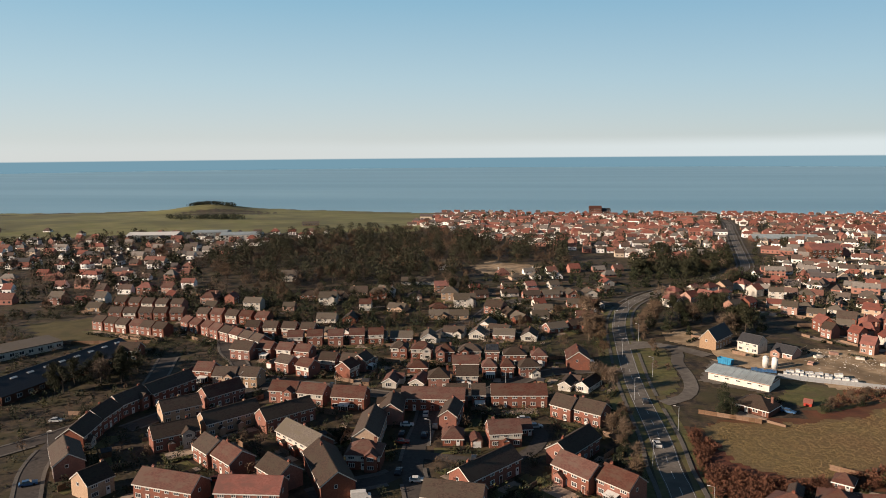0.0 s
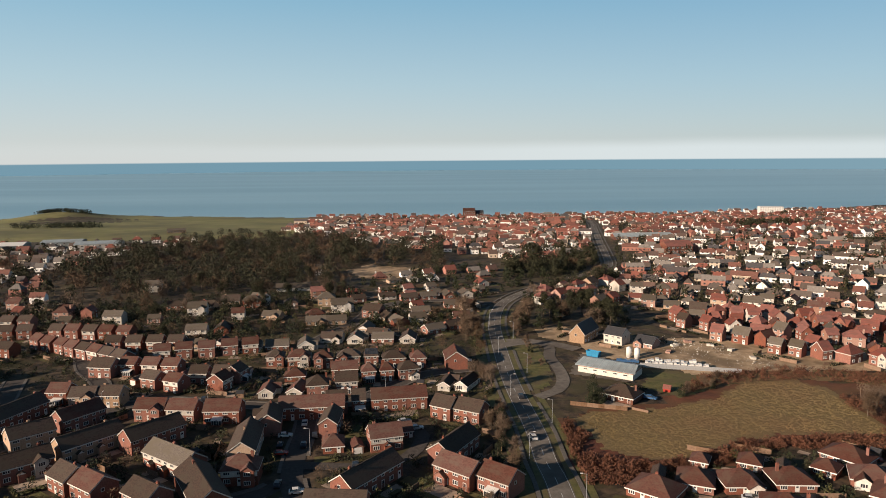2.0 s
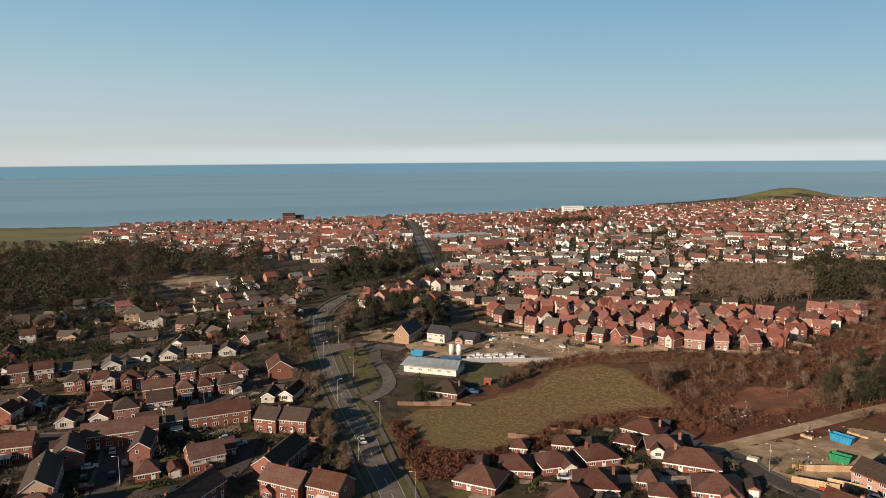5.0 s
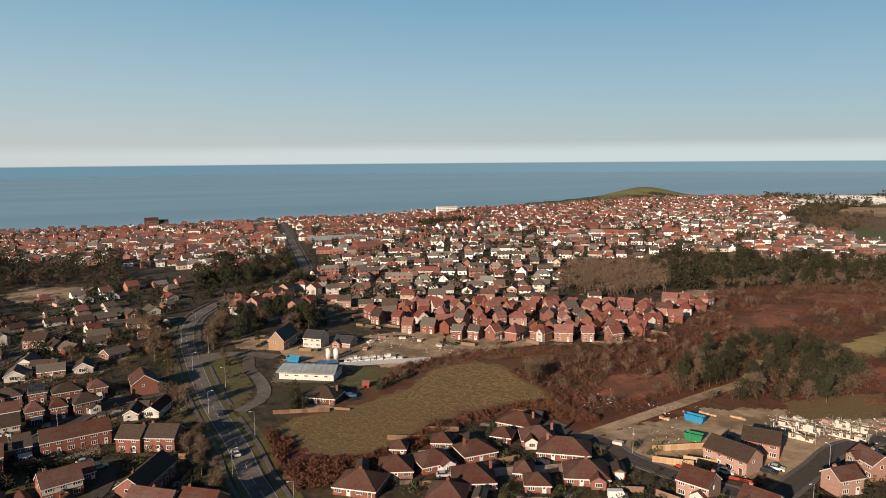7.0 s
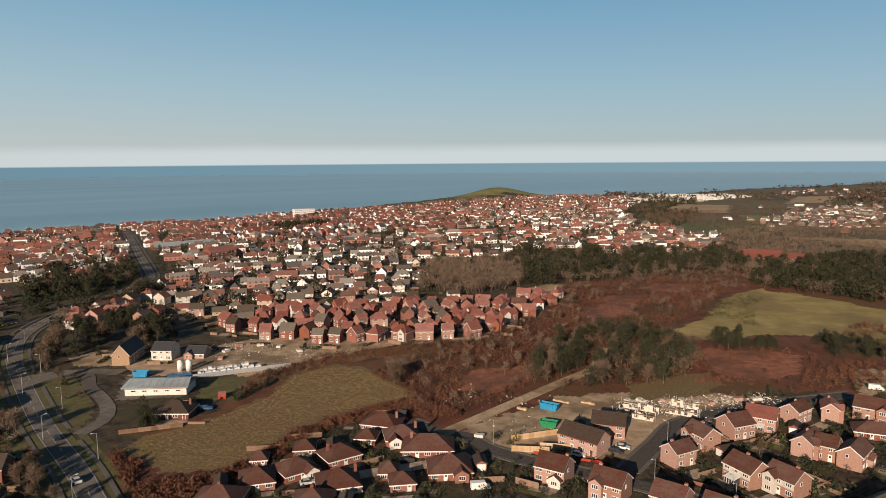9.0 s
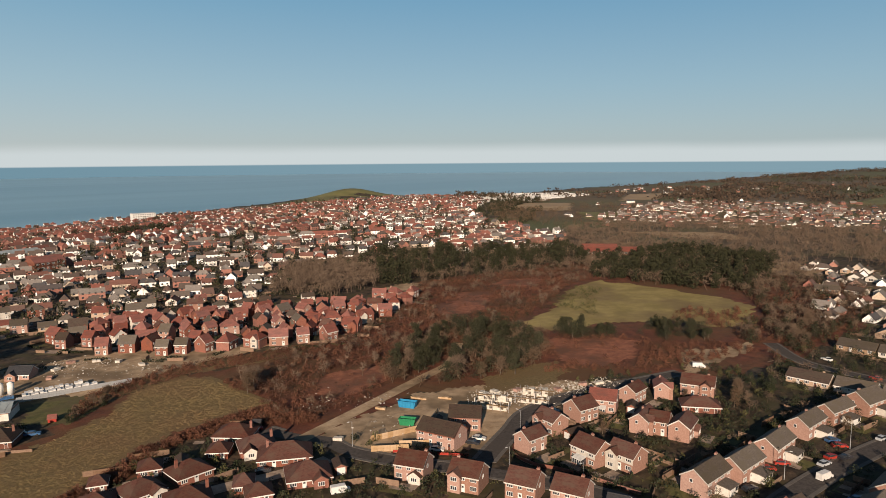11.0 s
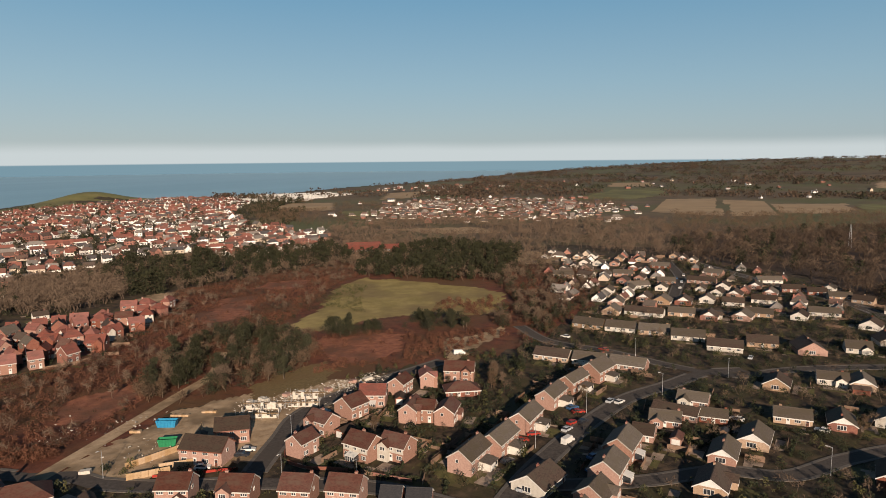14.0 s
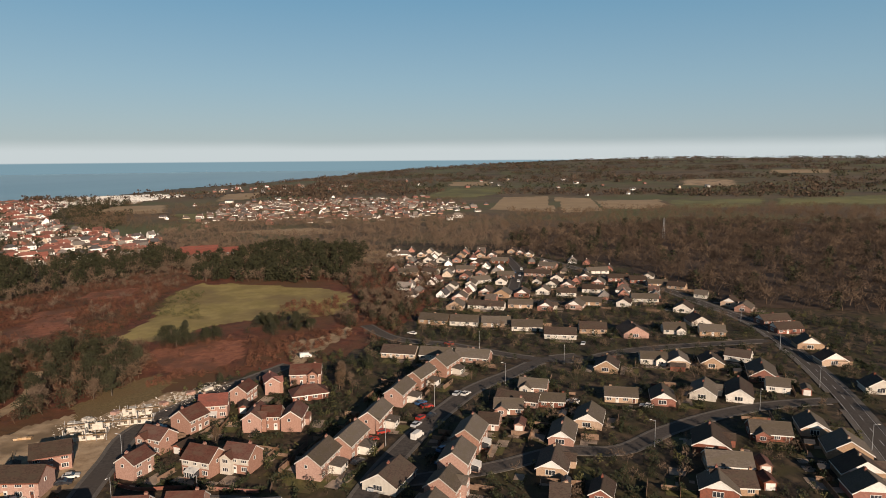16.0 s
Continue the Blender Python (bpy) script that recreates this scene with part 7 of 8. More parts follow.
def caravan_park():
    s = Shape()
    r = random.Random(31)
    pts = [(1081, 884), (1130, 760), (1408, 782), (1500, 900), (1420, 960), (1208, 985)]
    made = 0
    while made < 420:
        x, y = r.uniform(1080, 1500), r.uniform(750, 990)
        if not inside(x, y, pts):
            continue
        made += 1
        a, z = r.uniform(-0.3, 0.3), land(x, y)
        c, sn = math.cos(a), math.sin(a)
        v = [(x + u * c - w * sn, y + u * sn + w * c, z + h) for h in (0.3, 2.9) for u, w in ((-1.8, -5), (1.8, -5), (1.8, 5), (-1.8, 5))]
        top = [(x - 5 * -sn * t, y + 5 * c * t, z + 3.4) for t in (-1, 1)]
        s.add(v + top, [(0, 1, 5, 4), (1, 2, 6, 5), (2, 3, 7, 6), (3, 0, 4, 7), (4, 5, 8), (5, 6, 9, 8), (6, 7, 9), (7, 4, 8, 9)])
    tagged(new("caravans", s.mesh("caravans", M["white"])), "white static caravans in close rows", "caravans", kind="stuff")


caravan_park()


def mast(x, y, high):
    ob = empty("radio_mast", pose(x, y, land(x, y)), "grey steel lattice mast above a wood", "mast")
    for k in range(4):
        sx, sy = (1, -1)[k % 2], (1, -1)[k // 2]
        part("leg", Shape().tube((sx * 1.3, sy * 1.3, 0), (sx * 0.4, sy * 0.4, high), 0.09, 0.06, 5).mesh("leg", M["steel"]), ob)
    s = Shape()
    n = 9
    for i in range(n):
        a, b = 1.3 - 0.9 * i / n, 1.3 - 0.9 * (i + 1) / n
        za, zb = high * i / n, high * (i + 1) / n
        for (ux, uy), (vx, vy) in (((1, 1), (-1, 1)), ((-1, 1), (-1, -1)), ((-1, -1), (1, -1)), ((1, -1), (1, 1))):
            s.tube((ux * a, uy * a, za), (vx * b, vy * b, zb), 0.045, 0.045, 4)
    part("lattice", s.mesh("lattice", M["steel"]), ob)


mast(705, -112, 22)


def sailing_boat(x, y):
    ob = empty("sailing_boat", pose(x, y, SEA, 0, 0, 20), "small white sailing boat far out at sea", "boat")
    part("hull", Shape().add([(-6, -1.5, 1.2), (6, -0.2, 1.5), (6, 0.2, 1.5), (-6, 1.5, 1.2), (-5, -0.8, -0.5), (4, 0, -0.5), (4, 0.1, -0.5), (-5, 0.8, -0.5)], [(0, 1, 2, 3), (0, 4, 5, 1), (1, 5, 6, 2), (2, 6, 7, 3), (3, 7, 4, 0)]).mesh("hull", M["white"]), ob)
    part("sail", Shape().add([(-4, 0.05, 2), (3, 0.05, 2), (1.5, 0.05, 17), (-4, -0.05, 2), (3, -0.05, 2), (1.5, -0.05, 17)], [(0, 1, 2), (5, 4, 3), (0, 3, 4, 1), (1, 4, 5, 2), (2, 5, 3, 0)]).mesh("sail", M["white"]), ob)


sailing_boat(4230, 2190)


# ---- gardens of the houses: lawns, drives, fences, sheds, hedges ----
frng = random.Random(17)
lawns, drives, hedge = Shape(), Shape(), Shape()


def flat_piece(s, c, u, v, x0, x1, y0, y1, lift):
    """A rectangle on the ground in a house's own directions, kept only where nothing stands."""
    for k in (0.15, 0.5, 0.85):
        p = c + u * (x0 + (x1 - x0) * k) + v * (y0 + (y1 - y0) * 0.6)
        if not clear_of(p.x, p.y, 0.6):
            return False
    pts = [c + u * x + v * y for x, y in ((x0, y0), (x1, y0), (x1, y1), (x0, y1))]
    s.add([(p.x, p.y, land(p.x, p.y) + lift) for p in pts], [(0, 1, 2, 3)])
    return True


def hedge_run(p, e, high):
    n = int((e - p).length / 0.5)
    for k in range(n):
        b = p + (e - p) * (k / n)
        if not clear_of(b.x, b.y, 0.5):
            continue
        for _ in range(7):
            o = Vector((b.x + frng.gauss(0, 0.28), b.y + frng.gauss(0, 0.28), land(b.x, b.y) + frng.uniform(0.1, high)))
            d1 = Vector((frng.gauss(0, 1), frng.gauss(0, 1), frng.gauss(0, 1))).normalized() * 0.3
            d2 = d1.cross(Vector((frng.gauss(0, 1), frng.gauss(0, 1), frng.gauss(0, 1)))).normalized() * 0.28
            hedge.add([o - d1, o + d2, o + d1, o - d2], [(0, 1, 2, 3)])


def garage(x, y, yaw, wall, tiles):
    ob = empty("garage", pose(x, y, land(x, y), 0, 0, yaw), f"single {WALL_WORD[wall]} garage beside a house", "garage", "garages")
    mark(x, y, yaw, 5.5, 3)
    part("wall", walls_mesh(5.5, 3.0, 2.1, 0.8, True, wall), ob)
    part("roof", roof_mesh(5.5, 3.0, 2.1, 0.8, True, tiles), ob)
    part("garage_door", cached(("gdoor",), lambda: Shape().box(-2.80, -2.72, -1.15, 1.15, 0, 1.95).mesh("garage_door", M["white"])), ob)


def shed(x, y, yaw):
    ob = empty("garden_shed", pose(x, y, land(x, y), 0, 0, yaw), "small wooden garden shed behind a house", "shed", "garden sheds")
    mark(x, y, yaw, 2.5, 2)
    part("wall", walls_mesh(2.5, 1.8, 1.9, 0.5, True, "wood"), ob)
    part("roof", roof_mesh(2.5, 1.8, 1.9, 0.5, True, "roof_slate"), ob)


for ob in [o for o in scene.objects if o.parent is None and o.type == "EMPTY" and o.name.split(".")[0] in ("house", "bungalow", "terrace_house")]:
    c = ob.matrix_basis.translation.copy()
    c.z = 0
    far_off = math.hypot(c.x, c.y)
    if far_off > 620:
        continue
    a = ob.matrix_basis.to_euler().z
    u, v = Vector((math.cos(a), math.sin(a), 0)), Vector((-math.sin(a), math.cos(a), 0))
    wide = frng.uniform(4.5, 6.0)
    for sgn in (-1, 1):
        near, deep_ = sgn * 5.2, sgn * frng.uniform(9, 13)
        if frng.random() < 0.85:
            flat_piece(lawns, c, u, v, -wide, wide * frng.uniform(0.1, 1), near, deep_, 0.075)
        if frng.random() < 0.8:
            flat_piece(drives, c, u, v, frng.uniform(-6, 2), frng.uniform(3, 6), near, deep_ * 0.8, 0.085)
        if frng.random() < 0.45:
            hedge_run(c + u * -wide + v * deep_, c + u * wide + v * deep_, frng.uniform(0.9, 2.0))
        if frng.random() < 0.3:
            hedge_run(c + u * wide + v * near, c + u * wide + v * deep_, frng.uniform(0.9, 1.8))
    if far_off < 235:
        p = c + v * frng.uniform(8, 11) - u * wide
        e = p + u * frng.uniform(8, 12)
        if clear_of(p.x, p.y, 1) and clear_of(e.x, e.y, 1) and clear_of((p.x + e.x) / 2, (p.y + e.y) / 2, 1):
            fence_line("garden_fence", p.x, p.y, e.x, e.y, "brown wooden panel fence between gardens", "wood", 1.7, 2.4)
    if far_off < 330 and frng.random() < 0.5:
        for sgn in (1, -1):
            p = c + u * sgn * frng.uniform(7.5, 9.5) + v * frng.uniform(-1, 3)
            if clear_of(p.x, p.y, 2.4):
                garage(p.x, p.y, math.degrees(a) + 90, frng.choice(("brick", "brick_pale")), frng.choice(("roof_brown", "roof_rust", "roof_grey")))
                break
    if far_off < 320 and frng.random() < 0.35:
        p = c + v * frng.uniform(7.5, 10) + u * frng.uniform(-4, 4)
        if clear_of(p.x, p.y, 2):
            shed(p.x, p.y, math.degrees(a) + frng.choice((0, 90)))
# a patchwork of small plots, and fences between them
turf, soil, pales = Shape(), Shape(), Shape()
for ob in [o for o in scene.objects if o.parent is None and o.type == "EMPTY" and o.name.split(".")[0] in ("house", "bungalow", "terrace_house")]:
    c = ob.matrix_basis.translation.copy()
    c.z = 0
    if math.hypot(c.x, c.y) > 600:
        continue
    a = ob.matrix_basis.to_euler().z
    u, v = Vector((math.cos(a), math.sin(a), 0)), Vector((-math.sin(a), math.cos(a), 0))
    for k in range(9):
        x0, y0 = frng.uniform(-10, 7), frng.choice((-1, 1)) * frng.uniform(4.5, 11)
        flat_piece(frng.choice((lawns, turf, drives, drives, turf, soil)), c, u, v, x0, x0 + frng.uniform(2, 5), y0, y0 + frng.uniform(1.5, 5), 0.09 + 0.006 * k)
    for k in range(3):
        p = c + u * frng.uniform(-8, 8) + v * frng.choice((-1, 1)) * frng.uniform(5, 11)
        e = p + frng.choice((u, v)) * frng.uniform(4, 9)
        if all(clear_of(p.x + (e.x - p.x) * t, p.y + (e.y - p.y) * t, 0.7) for t in (0, 0.33, 0.66, 1)):
            d = (e - p).normalized()
            n = Vector((-d.y, d.x, 0)) * 0.04
            hi = frng.uniform(1.0, 1.8)
            q0 = [p - n, e - n, e + n, p + n]
            pales.add([(w.x, w.y, land(w.x, w.y) - 0.1) for w in q0] + [(w.x, w.y, land(w.x, w.y) + hi) for w in q0], [(0, 1, 5, 4), (1, 2, 6, 5), (2, 3, 7, 6), (3, 0, 4, 7), (4, 5, 6, 7)])
tagged(new("worn_lawns", up_faces(turf.mesh("worn_lawns", M["turf"]))), "worn winter grass of gardens", "lawn", kind="structure")
tagged(new("garden_beds", up_faces(soil.mesh("garden_beds", M["litter"]))), "bare brown earth of garden beds", "garden bed", kind="structure")
tagged(new("fence_runs", pales.mesh("fence_runs", M["wood"])), "brown wooden fences between small gardens", "fence", kind="stuff")
tagged(new("lawns", up_faces(lawns.mesh("lawns", M["grass"]))), "small mown lawns of gardens", "lawn", kind="structure")
tagged(new("driveways", up_faces(drives.mesh("driveways", M["drive"]))), "paved driveways and patios", "driveway", kind="structure")
tagged(new("hedges", hedge.mesh("hedges", M["leaf"])), "clipped evergreen garden hedges", "hedge", kind="stuff")

# ---- woods ----
# large houses in the wood, with lawns
for x, y, a, w, wall in ((-55, 378, 12, 12, "render"), (-36, 362, -20, 10, "brick"), (-133, 372, 10, 10, "render"), (-185, 440, 15, 10, "render"), (-105, 395, -15, 9, "render"), (-88, 500, 8, 9, "render"), (-95, 440, 12, 22, "render"), (-120, 390, 10, 10, "brick_buff")):
    home(x, y, a, w, 8, wall=wall, tiles="roof_grey" if wall == "render" else "roof_brown", detail=1, floors=1 if w > 20 else 2, group="houses in the wood")
for pts in ([(-85, 385), (-62, 372), (-62, 388), (-78, 398)], [(-52, 392), (-34, 380), (-32, 400), (-48, 408)], [(-100, 425), (-75, 420), (-72, 432), (-98, 438)]):
    patch("garden_lawn", pts, M["grass"], "green garden lawn among trees", "grass", lift=0.08, res=2, ragged=1)
    FAR_FIELDS.append(pts)
wood([(-190, 205), (-165, 220), (-150, 250), (-185, 262), (-200, 240)], 16, ["pine", "pine", "bare"], 0.95, 1, "school trees")
# gardens between the estate and the wood
BELT = [(-300, 335), (-225, 385), (-200, 400), (-160, 402), (-130, 420), (-60, 430), (-45, 372), (12, 372), (16, 345), (-40, 335), (-100, 318), (-150, 300), (-168, 322), (-210, 330), (-260, 335)]
wood(BELT, 14, ["pine", "green", "pine", "bare"], 0.75, 1.2, "garden trees")
copse_stuff("garden_evergreens", BELT, 420, "leaf", "dark evergreen shrubs and hedges in large gardens", (2, 5.5), 46, 1.1, leaf=0.11)
copse_stuff("garden_thicket", BELT, 260, "hilltwig", "bare brown bushes in large gardens", (2, 6), 50, 1.2, True)
copse_stuff("garden_conifers", BELT, 160, "olive", "olive-green conifers in large gardens", (1.5, 4), 34, 1.0, False, "shrubs", 0.12)
# the wood in the middle of the town
WOOD = [(-272, 468), (-292, 591), (-254, 682), (-165, 744), (-122, 748), (-69, 650), (1, 606), (5, 516), (-26, 476), (-56, 495), (-64, 440), (-90, 415), (-131, 425), (-162, 400), (-198, 400)]
NEAR_WOOD = [(-210, 460), (-50, 460), (-60, 415), (-50, 372), (-87, 352), (-131, 372), (-162, 366), (-198, 380)]
wood(NEAR_WOOD, 28, ["pine", "pine", "bare", "bare", "green"], 1.0)
copse_stuff("wood", WOOD, 250, "hilltwig", "bare brown trees of a dense wood", (6, 11), 120, 1.2, True)
copse_stuff("pale_wood", WOOD, 240, "twig", "paler bare trees of a dense wood", (7, 12), 120, 1.1, True)
copse_stuff("pine_wood", WOOD, 200, "pine", "dark pines standing through a wood", (10, 17), 150, 0.95, leaf=0.055)
wood([(48, 490), (60, 560), (110, 570), (128, 510), (110, 470)], 14, ["pine", "pine", "bare"], 1.0, 1)
copse_stuff("roadside_trees", [(62, 424), (84, 452), (116, 492), (134, 486), (100, 440), (74, 412)], 60, "pine", "dark evergreens beside a bend of the main road", (5, 9), 90, 1.1, leaf=0.07)
copse_stuff("roadside_trees", [(46, 404), (66, 424), (98, 462), (112, 456), (80, 416), (60, 396)], 26, "twig", "bare trees beside a bend of the main road", (5, 9), 110, 1.1, True)
copse_stuff("street_pines", [(44, 490), (60, 600), (131, 604), (125, 500), (100, 470)], 110, "pine", "dark pines beside the high street", (7, 11), 70, 0.9, leaf=0.085)
wood([(38, 322), (42, 352), (56, 370), (96, 366), (92, 328), (76, 326), (66, 330)], 30, ["pine", "pine", "green", "bare"], 1.05, 1)
wood([(6, 307), (10, 350), (20, 364), (17, 309)], 9, ["bare"], 1.15, 0.5)
wood([(34, 319), (39, 365), (49, 373), (43, 321)], 7, ["bare"], 1.0, 0.5)
wood([(38, 238), (42, 262), (42, 300), (36, 306), (34, 250)], 5, ["green", "bare"], 0.5, 0.3)
wood([(14, 140), (22, 140), (22, 232), (14, 210)], 15, ["bare", "bare", "green"], 0.7, 0.3)
wood([(10, 238), (20, 240), (20, 258), (8, 254)], 4, ["bare"], 0.8, 0.3)
# round the works and the bungalow beside the meadow
wood([(50, 222), (57, 222), (60, 244), (52, 246)], 7, ["green"], 0.7, 0.5)
wood([(85, 234), (112, 251), (108, 255), (84, 240)], 8, ["green", "bare"], 0.5, 0.4)
# the heath
PINES_A = [(283, 176), (304, 174), (306, 157), (294, 150), (280, 164)]
PINES_B = [(302, 143), (333, 148), (339, 121), (314, 111), (302, 127)]
wood([(178, 186), (222, 212), (260, 216), (277, 199), (266, 168), (225, 148), (205, 160), (190, 172)], 44, ["pine", "bare"], 0.85, 1)
wood(PINES_A, 12, ["pine"], 0.62, 1)
wood(PINES_B, 12, ["pine"], 0.62, 1)
copse_stuff("low_pines", PINES_A, 26, "pine", "low spreading pines on a grassy heath", (3, 5), 170, 1.7, leaf=0.055)
copse_stuff("low_pines", PINES_B, 30, "pine", "low spreading pines on a grassy heath", (3, 5), 170, 1.7, leaf=0.055)
copse_stuff("hill_bushes", [(286, 199), (334, 209), (400, 232), (405, 215), (350, 190), (320, 170), (290, 182)], 260, "olive", "olive and brown bushes on a grassy hill", (0.8, 2.0), 18, 1.9, False, "gorse", avoid=BRACKEN, patchy=4.0)
wood([(335, 103), (383, 115), (414, 101), (391, 66), (347, 70), (317, 86)], 12, ["bare", "bare", "green"], 0.75, 1)
wood([(234, 76), (262, 84), (268, 71), (231, 67)], 9, ["bare", "green"], 0.7, 0.5)
wood([(136, 212), (146, 214), (146, 224), (136, 222)], 3, ["bare"], 0.9)
HEATH = [(136, 232), (177, 242), (221, 252), (271, 269), (300, 296), (346, 320), (430, 305), (480, 262), (430, 236), (395, 236), (330, 212), (285, 205), (285, 180), (245, 155), (205, 180), (200, 204), (182, 186), (160, 176), (138, 178), (120, 186), (139, 207)]
copse_stuff("heath_scrub", HEATH, 6500, "scrub", "tangled brown scrub of a winter heath", (0.5, 1.7), 15, 2.1, False, "scrub", leaf=0.2, avoid=BRACKEN)
copse_stuff("bank_scrub", [(84, 237), (112, 250), (138, 252), (177, 242), (206, 247), (165, 260), (136, 268), (117, 262), (100, 258)], 620, "scrub", "tangled brown scrub on a bank below new houses", (0.6, 1.8), 18, 1.9, False, "scrub", leaf=0.18)
copse_stuff("dark_thicket", HEATH, 1300, "hilltwig", "dark thickets of bare thorn on a heath", (1.2, 3.6), 40, 1.5, True, "scrub", avoid=BRACKEN, patchy=2.0)
copse_stuff("low_gorse", HEATH, 500, "leaf", "dark low gorse on a heath", (0.6, 1.6), 16, 1.9, False, "gorse", avoid=BRACKEN, patchy=9.0)
copse_stuff("heath_trees", HEATH, 210, "twig", "thin bare birches on a heath", (3, 7), 70, 0.9, True, avoid=BRACKEN)
copse_stuff("heath_wood", [(160, 180), (178, 190), (222, 218), (270, 222), (284, 199), (270, 168), (225, 148), (205, 160), (180, 172)], 130, "twig", "bare brown trees among pines on a heath", (4, 8), 90, 1.1, True)
copse_stuff("heath_pines", [(178, 186), (222, 212), (260, 216), (277, 199), (266, 168), (225, 148), (205, 160), (190, 172)], 55, "pine", "dark pines on a heath", (6, 10), 230, 1.1, leaf=0.046)
copse_stuff("gorse", [(300, 235), (360, 235), (398, 233), (350, 212), (330, 206), (286, 200), (275, 215)], 300, "leaf", "low olive gorse bushes", (0.8, 1.8), 14, 2.0, False, "gorse")
copse_stuff("hedge_scrub", [(39, 188), (57, 182), (70, 184), (90, 196), (120, 199), (137, 196), (138, 173), (122, 184), (102, 192), (87, 188), (70, 176), (52, 170), (38, 170), (35, 200), (40, 212), (44, 200)], 1200, "scrub", "ragged brown hedge scrub round a meadow", (0.8, 2.2), 22, 1.5, False, "scrub", leaf=0.17)
copse_stuff("hill_scrub", [(345, 146), (372, 150), (392, 125), (376, 107), (345, 115), (350, 130)], 90, "scrub", "brown bushes on a grassy hill", (1.5, 3.2), 34, 1.5, False, "scrub", leaf=0.13)
copse_stuff("heath_edge_scrub", [(246, 151), (262, 168), (273, 174), (300, 146), (296, 128), (320, 105), (312, 90), (290, 100), (262, 105), (240, 135), (222, 145)], 330, "scrub", "brown scrub and brambles", (0.9, 2.4), 24, 1.6, False, "scrub", leaf=0.17, avoid=BRACKEN)
EDGE = [(300, 78), (420, 64), (520, 85), (520, 150), (440, 135), (407, 118), (377, 105), (345, 112), (322, 100), (326, 92)]
copse_stuff("edge_scrub", EDGE, 800, "scrub", "brown scrub between heath and gardens", (0.8, 2.6), 20, 1.6, False, "scrub", leaf=0.17)
copse_stuff("edge_thicket", EDGE, 420, "hilltwig", "dark bare thickets behind an estate", (2, 5), 60, 1.3, True)
copse_stuff("edge_trees", EDGE, 120, "twig", "bare trees behind an estate", (4, 8), 80, 1.1, True)
copse_stuff("edge_evergreens", EDGE, 110, "pine", "dark evergreens behind an estate", (3, 6), 50, 1.1, leaf=0.09)
# belts behind the heath
copse_stuff("bare_wood", [(252, 362), (270, 330), (318, 335), (330, 350), (400, 420), (330, 440), (300, 420)], 420, "twig", "bare brown wood behind new houses", (7, 11), 90, 1.2, True)
copse_stuff("pine_belt", [(318, 330), (386, 308), (440, 285), (485, 262), (550, 330), (470, 400), (404, 430), (360, 400)], 190, "pine", "dark belt of tall pines", (10, 15), 110, 0.7, leaf=0.065)
copse_stuff("bare_belt", [(318, 330), (386, 300), (440, 275), (500, 250), (620, 300), (540, 380), (440, 440), (380, 420)], 560, "twig", "bare trees among pines", (6, 11), 70, 1.1, True)
copse_stuff("pine_wood", [(440, 240), (520, 280), (600, 250), (600, 160), (500, 140), (446, 135), (436, 180)], 330, "pine", "dark pine wood beyond the heath", (8, 12), 80, 0.85, leaf=0.085)
copse_stuff("bare_wood", [(430, 230), (560, 328), (650, 260), (600, 120), (440, 125)], 420, "twig", "bare brown wood beyond the heath", (6, 10), 70, 1.2, True)
WOOD_EAST = [(591, 33), (538, -55), (445, -88), (400, -104), (392, -130), (385, -180), (350, -250), (600, -420), (780, -430), (900, -388), (870, -152), (735, 40)]
copse_stuff("east_wood", WOOD_EAST, 1700, "hilltwig", "wide bare brown wood behind an estate", (8, 13), 64, 1.25, True)
copse_stuff("east_pale_wood", WOOD_EAST, 800, "twig", "paler bare trees in a wide wood", (8, 12), 60, 1.2, True)
copse_stuff("east_pines", WOOD_EAST, 120, "pine", "dark pines in a bare wood", (9, 13), 70, 0.8, leaf=0.085)
copse_stuff("middle_wood", [(560, 340), (650, 260), (620, 120), (591, 36), (735, 42), (920, 58), (905, 290), (803, 420), (700, 420)], 1500, "twig", "bare brown trees beyond the heath", (6, 11), 46, 1.3, True)
copse_stuff("valley_trees", [(740, 50), (1060, 60), (1080, -20), (1160, -140), (1165, -200), (1230, -360), (1100, -560), (900, -390), (860, -150)], 1600, "twig", "bare trees and hedges in a valley", (6, 11), 30, 1.4, True)
copse_stuff("valley_trees", [(700, 420), (810, 400), (930, 290), (1080, 130), (1330, 160), (1340, 300), (1150, 560), (1030, 700), (800, 600)], 900, "twig", "bare trees and hedges between fields", (6, 10), 30, 1.4, True)


def far_trees(name, r0, r1, a0, a1, n, material, label, size, seed):
    """Lumps of trees over the far hills, drawn by distance and bearing."""
    r = random.Random(seed)
    s = Shape()
    for _ in range(n):
        dist, az = r0 * (r1 / r0) ** r.random(), radians(r.uniform(a0, a1))
        x, y = dist * math.sin(az), dist * math.cos(az)
        if coast(x) - y < 60 or noise.noise((x * 0.003, y * 0.003, seed)) < -0.02 or any(inside(x, y, f) for f in FAR_FIELDS):
            continue
        z = land(x, y)
        h = r.uniform(*size) * (1 + dist / 6000)
        for _ in range(11):
            p = Vector((x + r.gauss(0, h * 0.6), y + r.gauss(0, h * 0.6), z + r.uniform(0.1, 1) * h))
            d1 = Vector((r.gauss(0, 1), r.gauss(0, 1), r.gauss(0, 1))).normalized() * h * 0.26
            d2 = d1.cross(Vector((r.gauss(0, 1), r.gauss(0, 1), r.gauss(0, 1)))).normalized() * h * 0.24
            s.add([p - d1, p + d2, p + d1, p - d2], [(0, 1, 2, 3)])
    tagged(new(name, s.mesh(name, M[material])), label, "trees", kind="stuff")


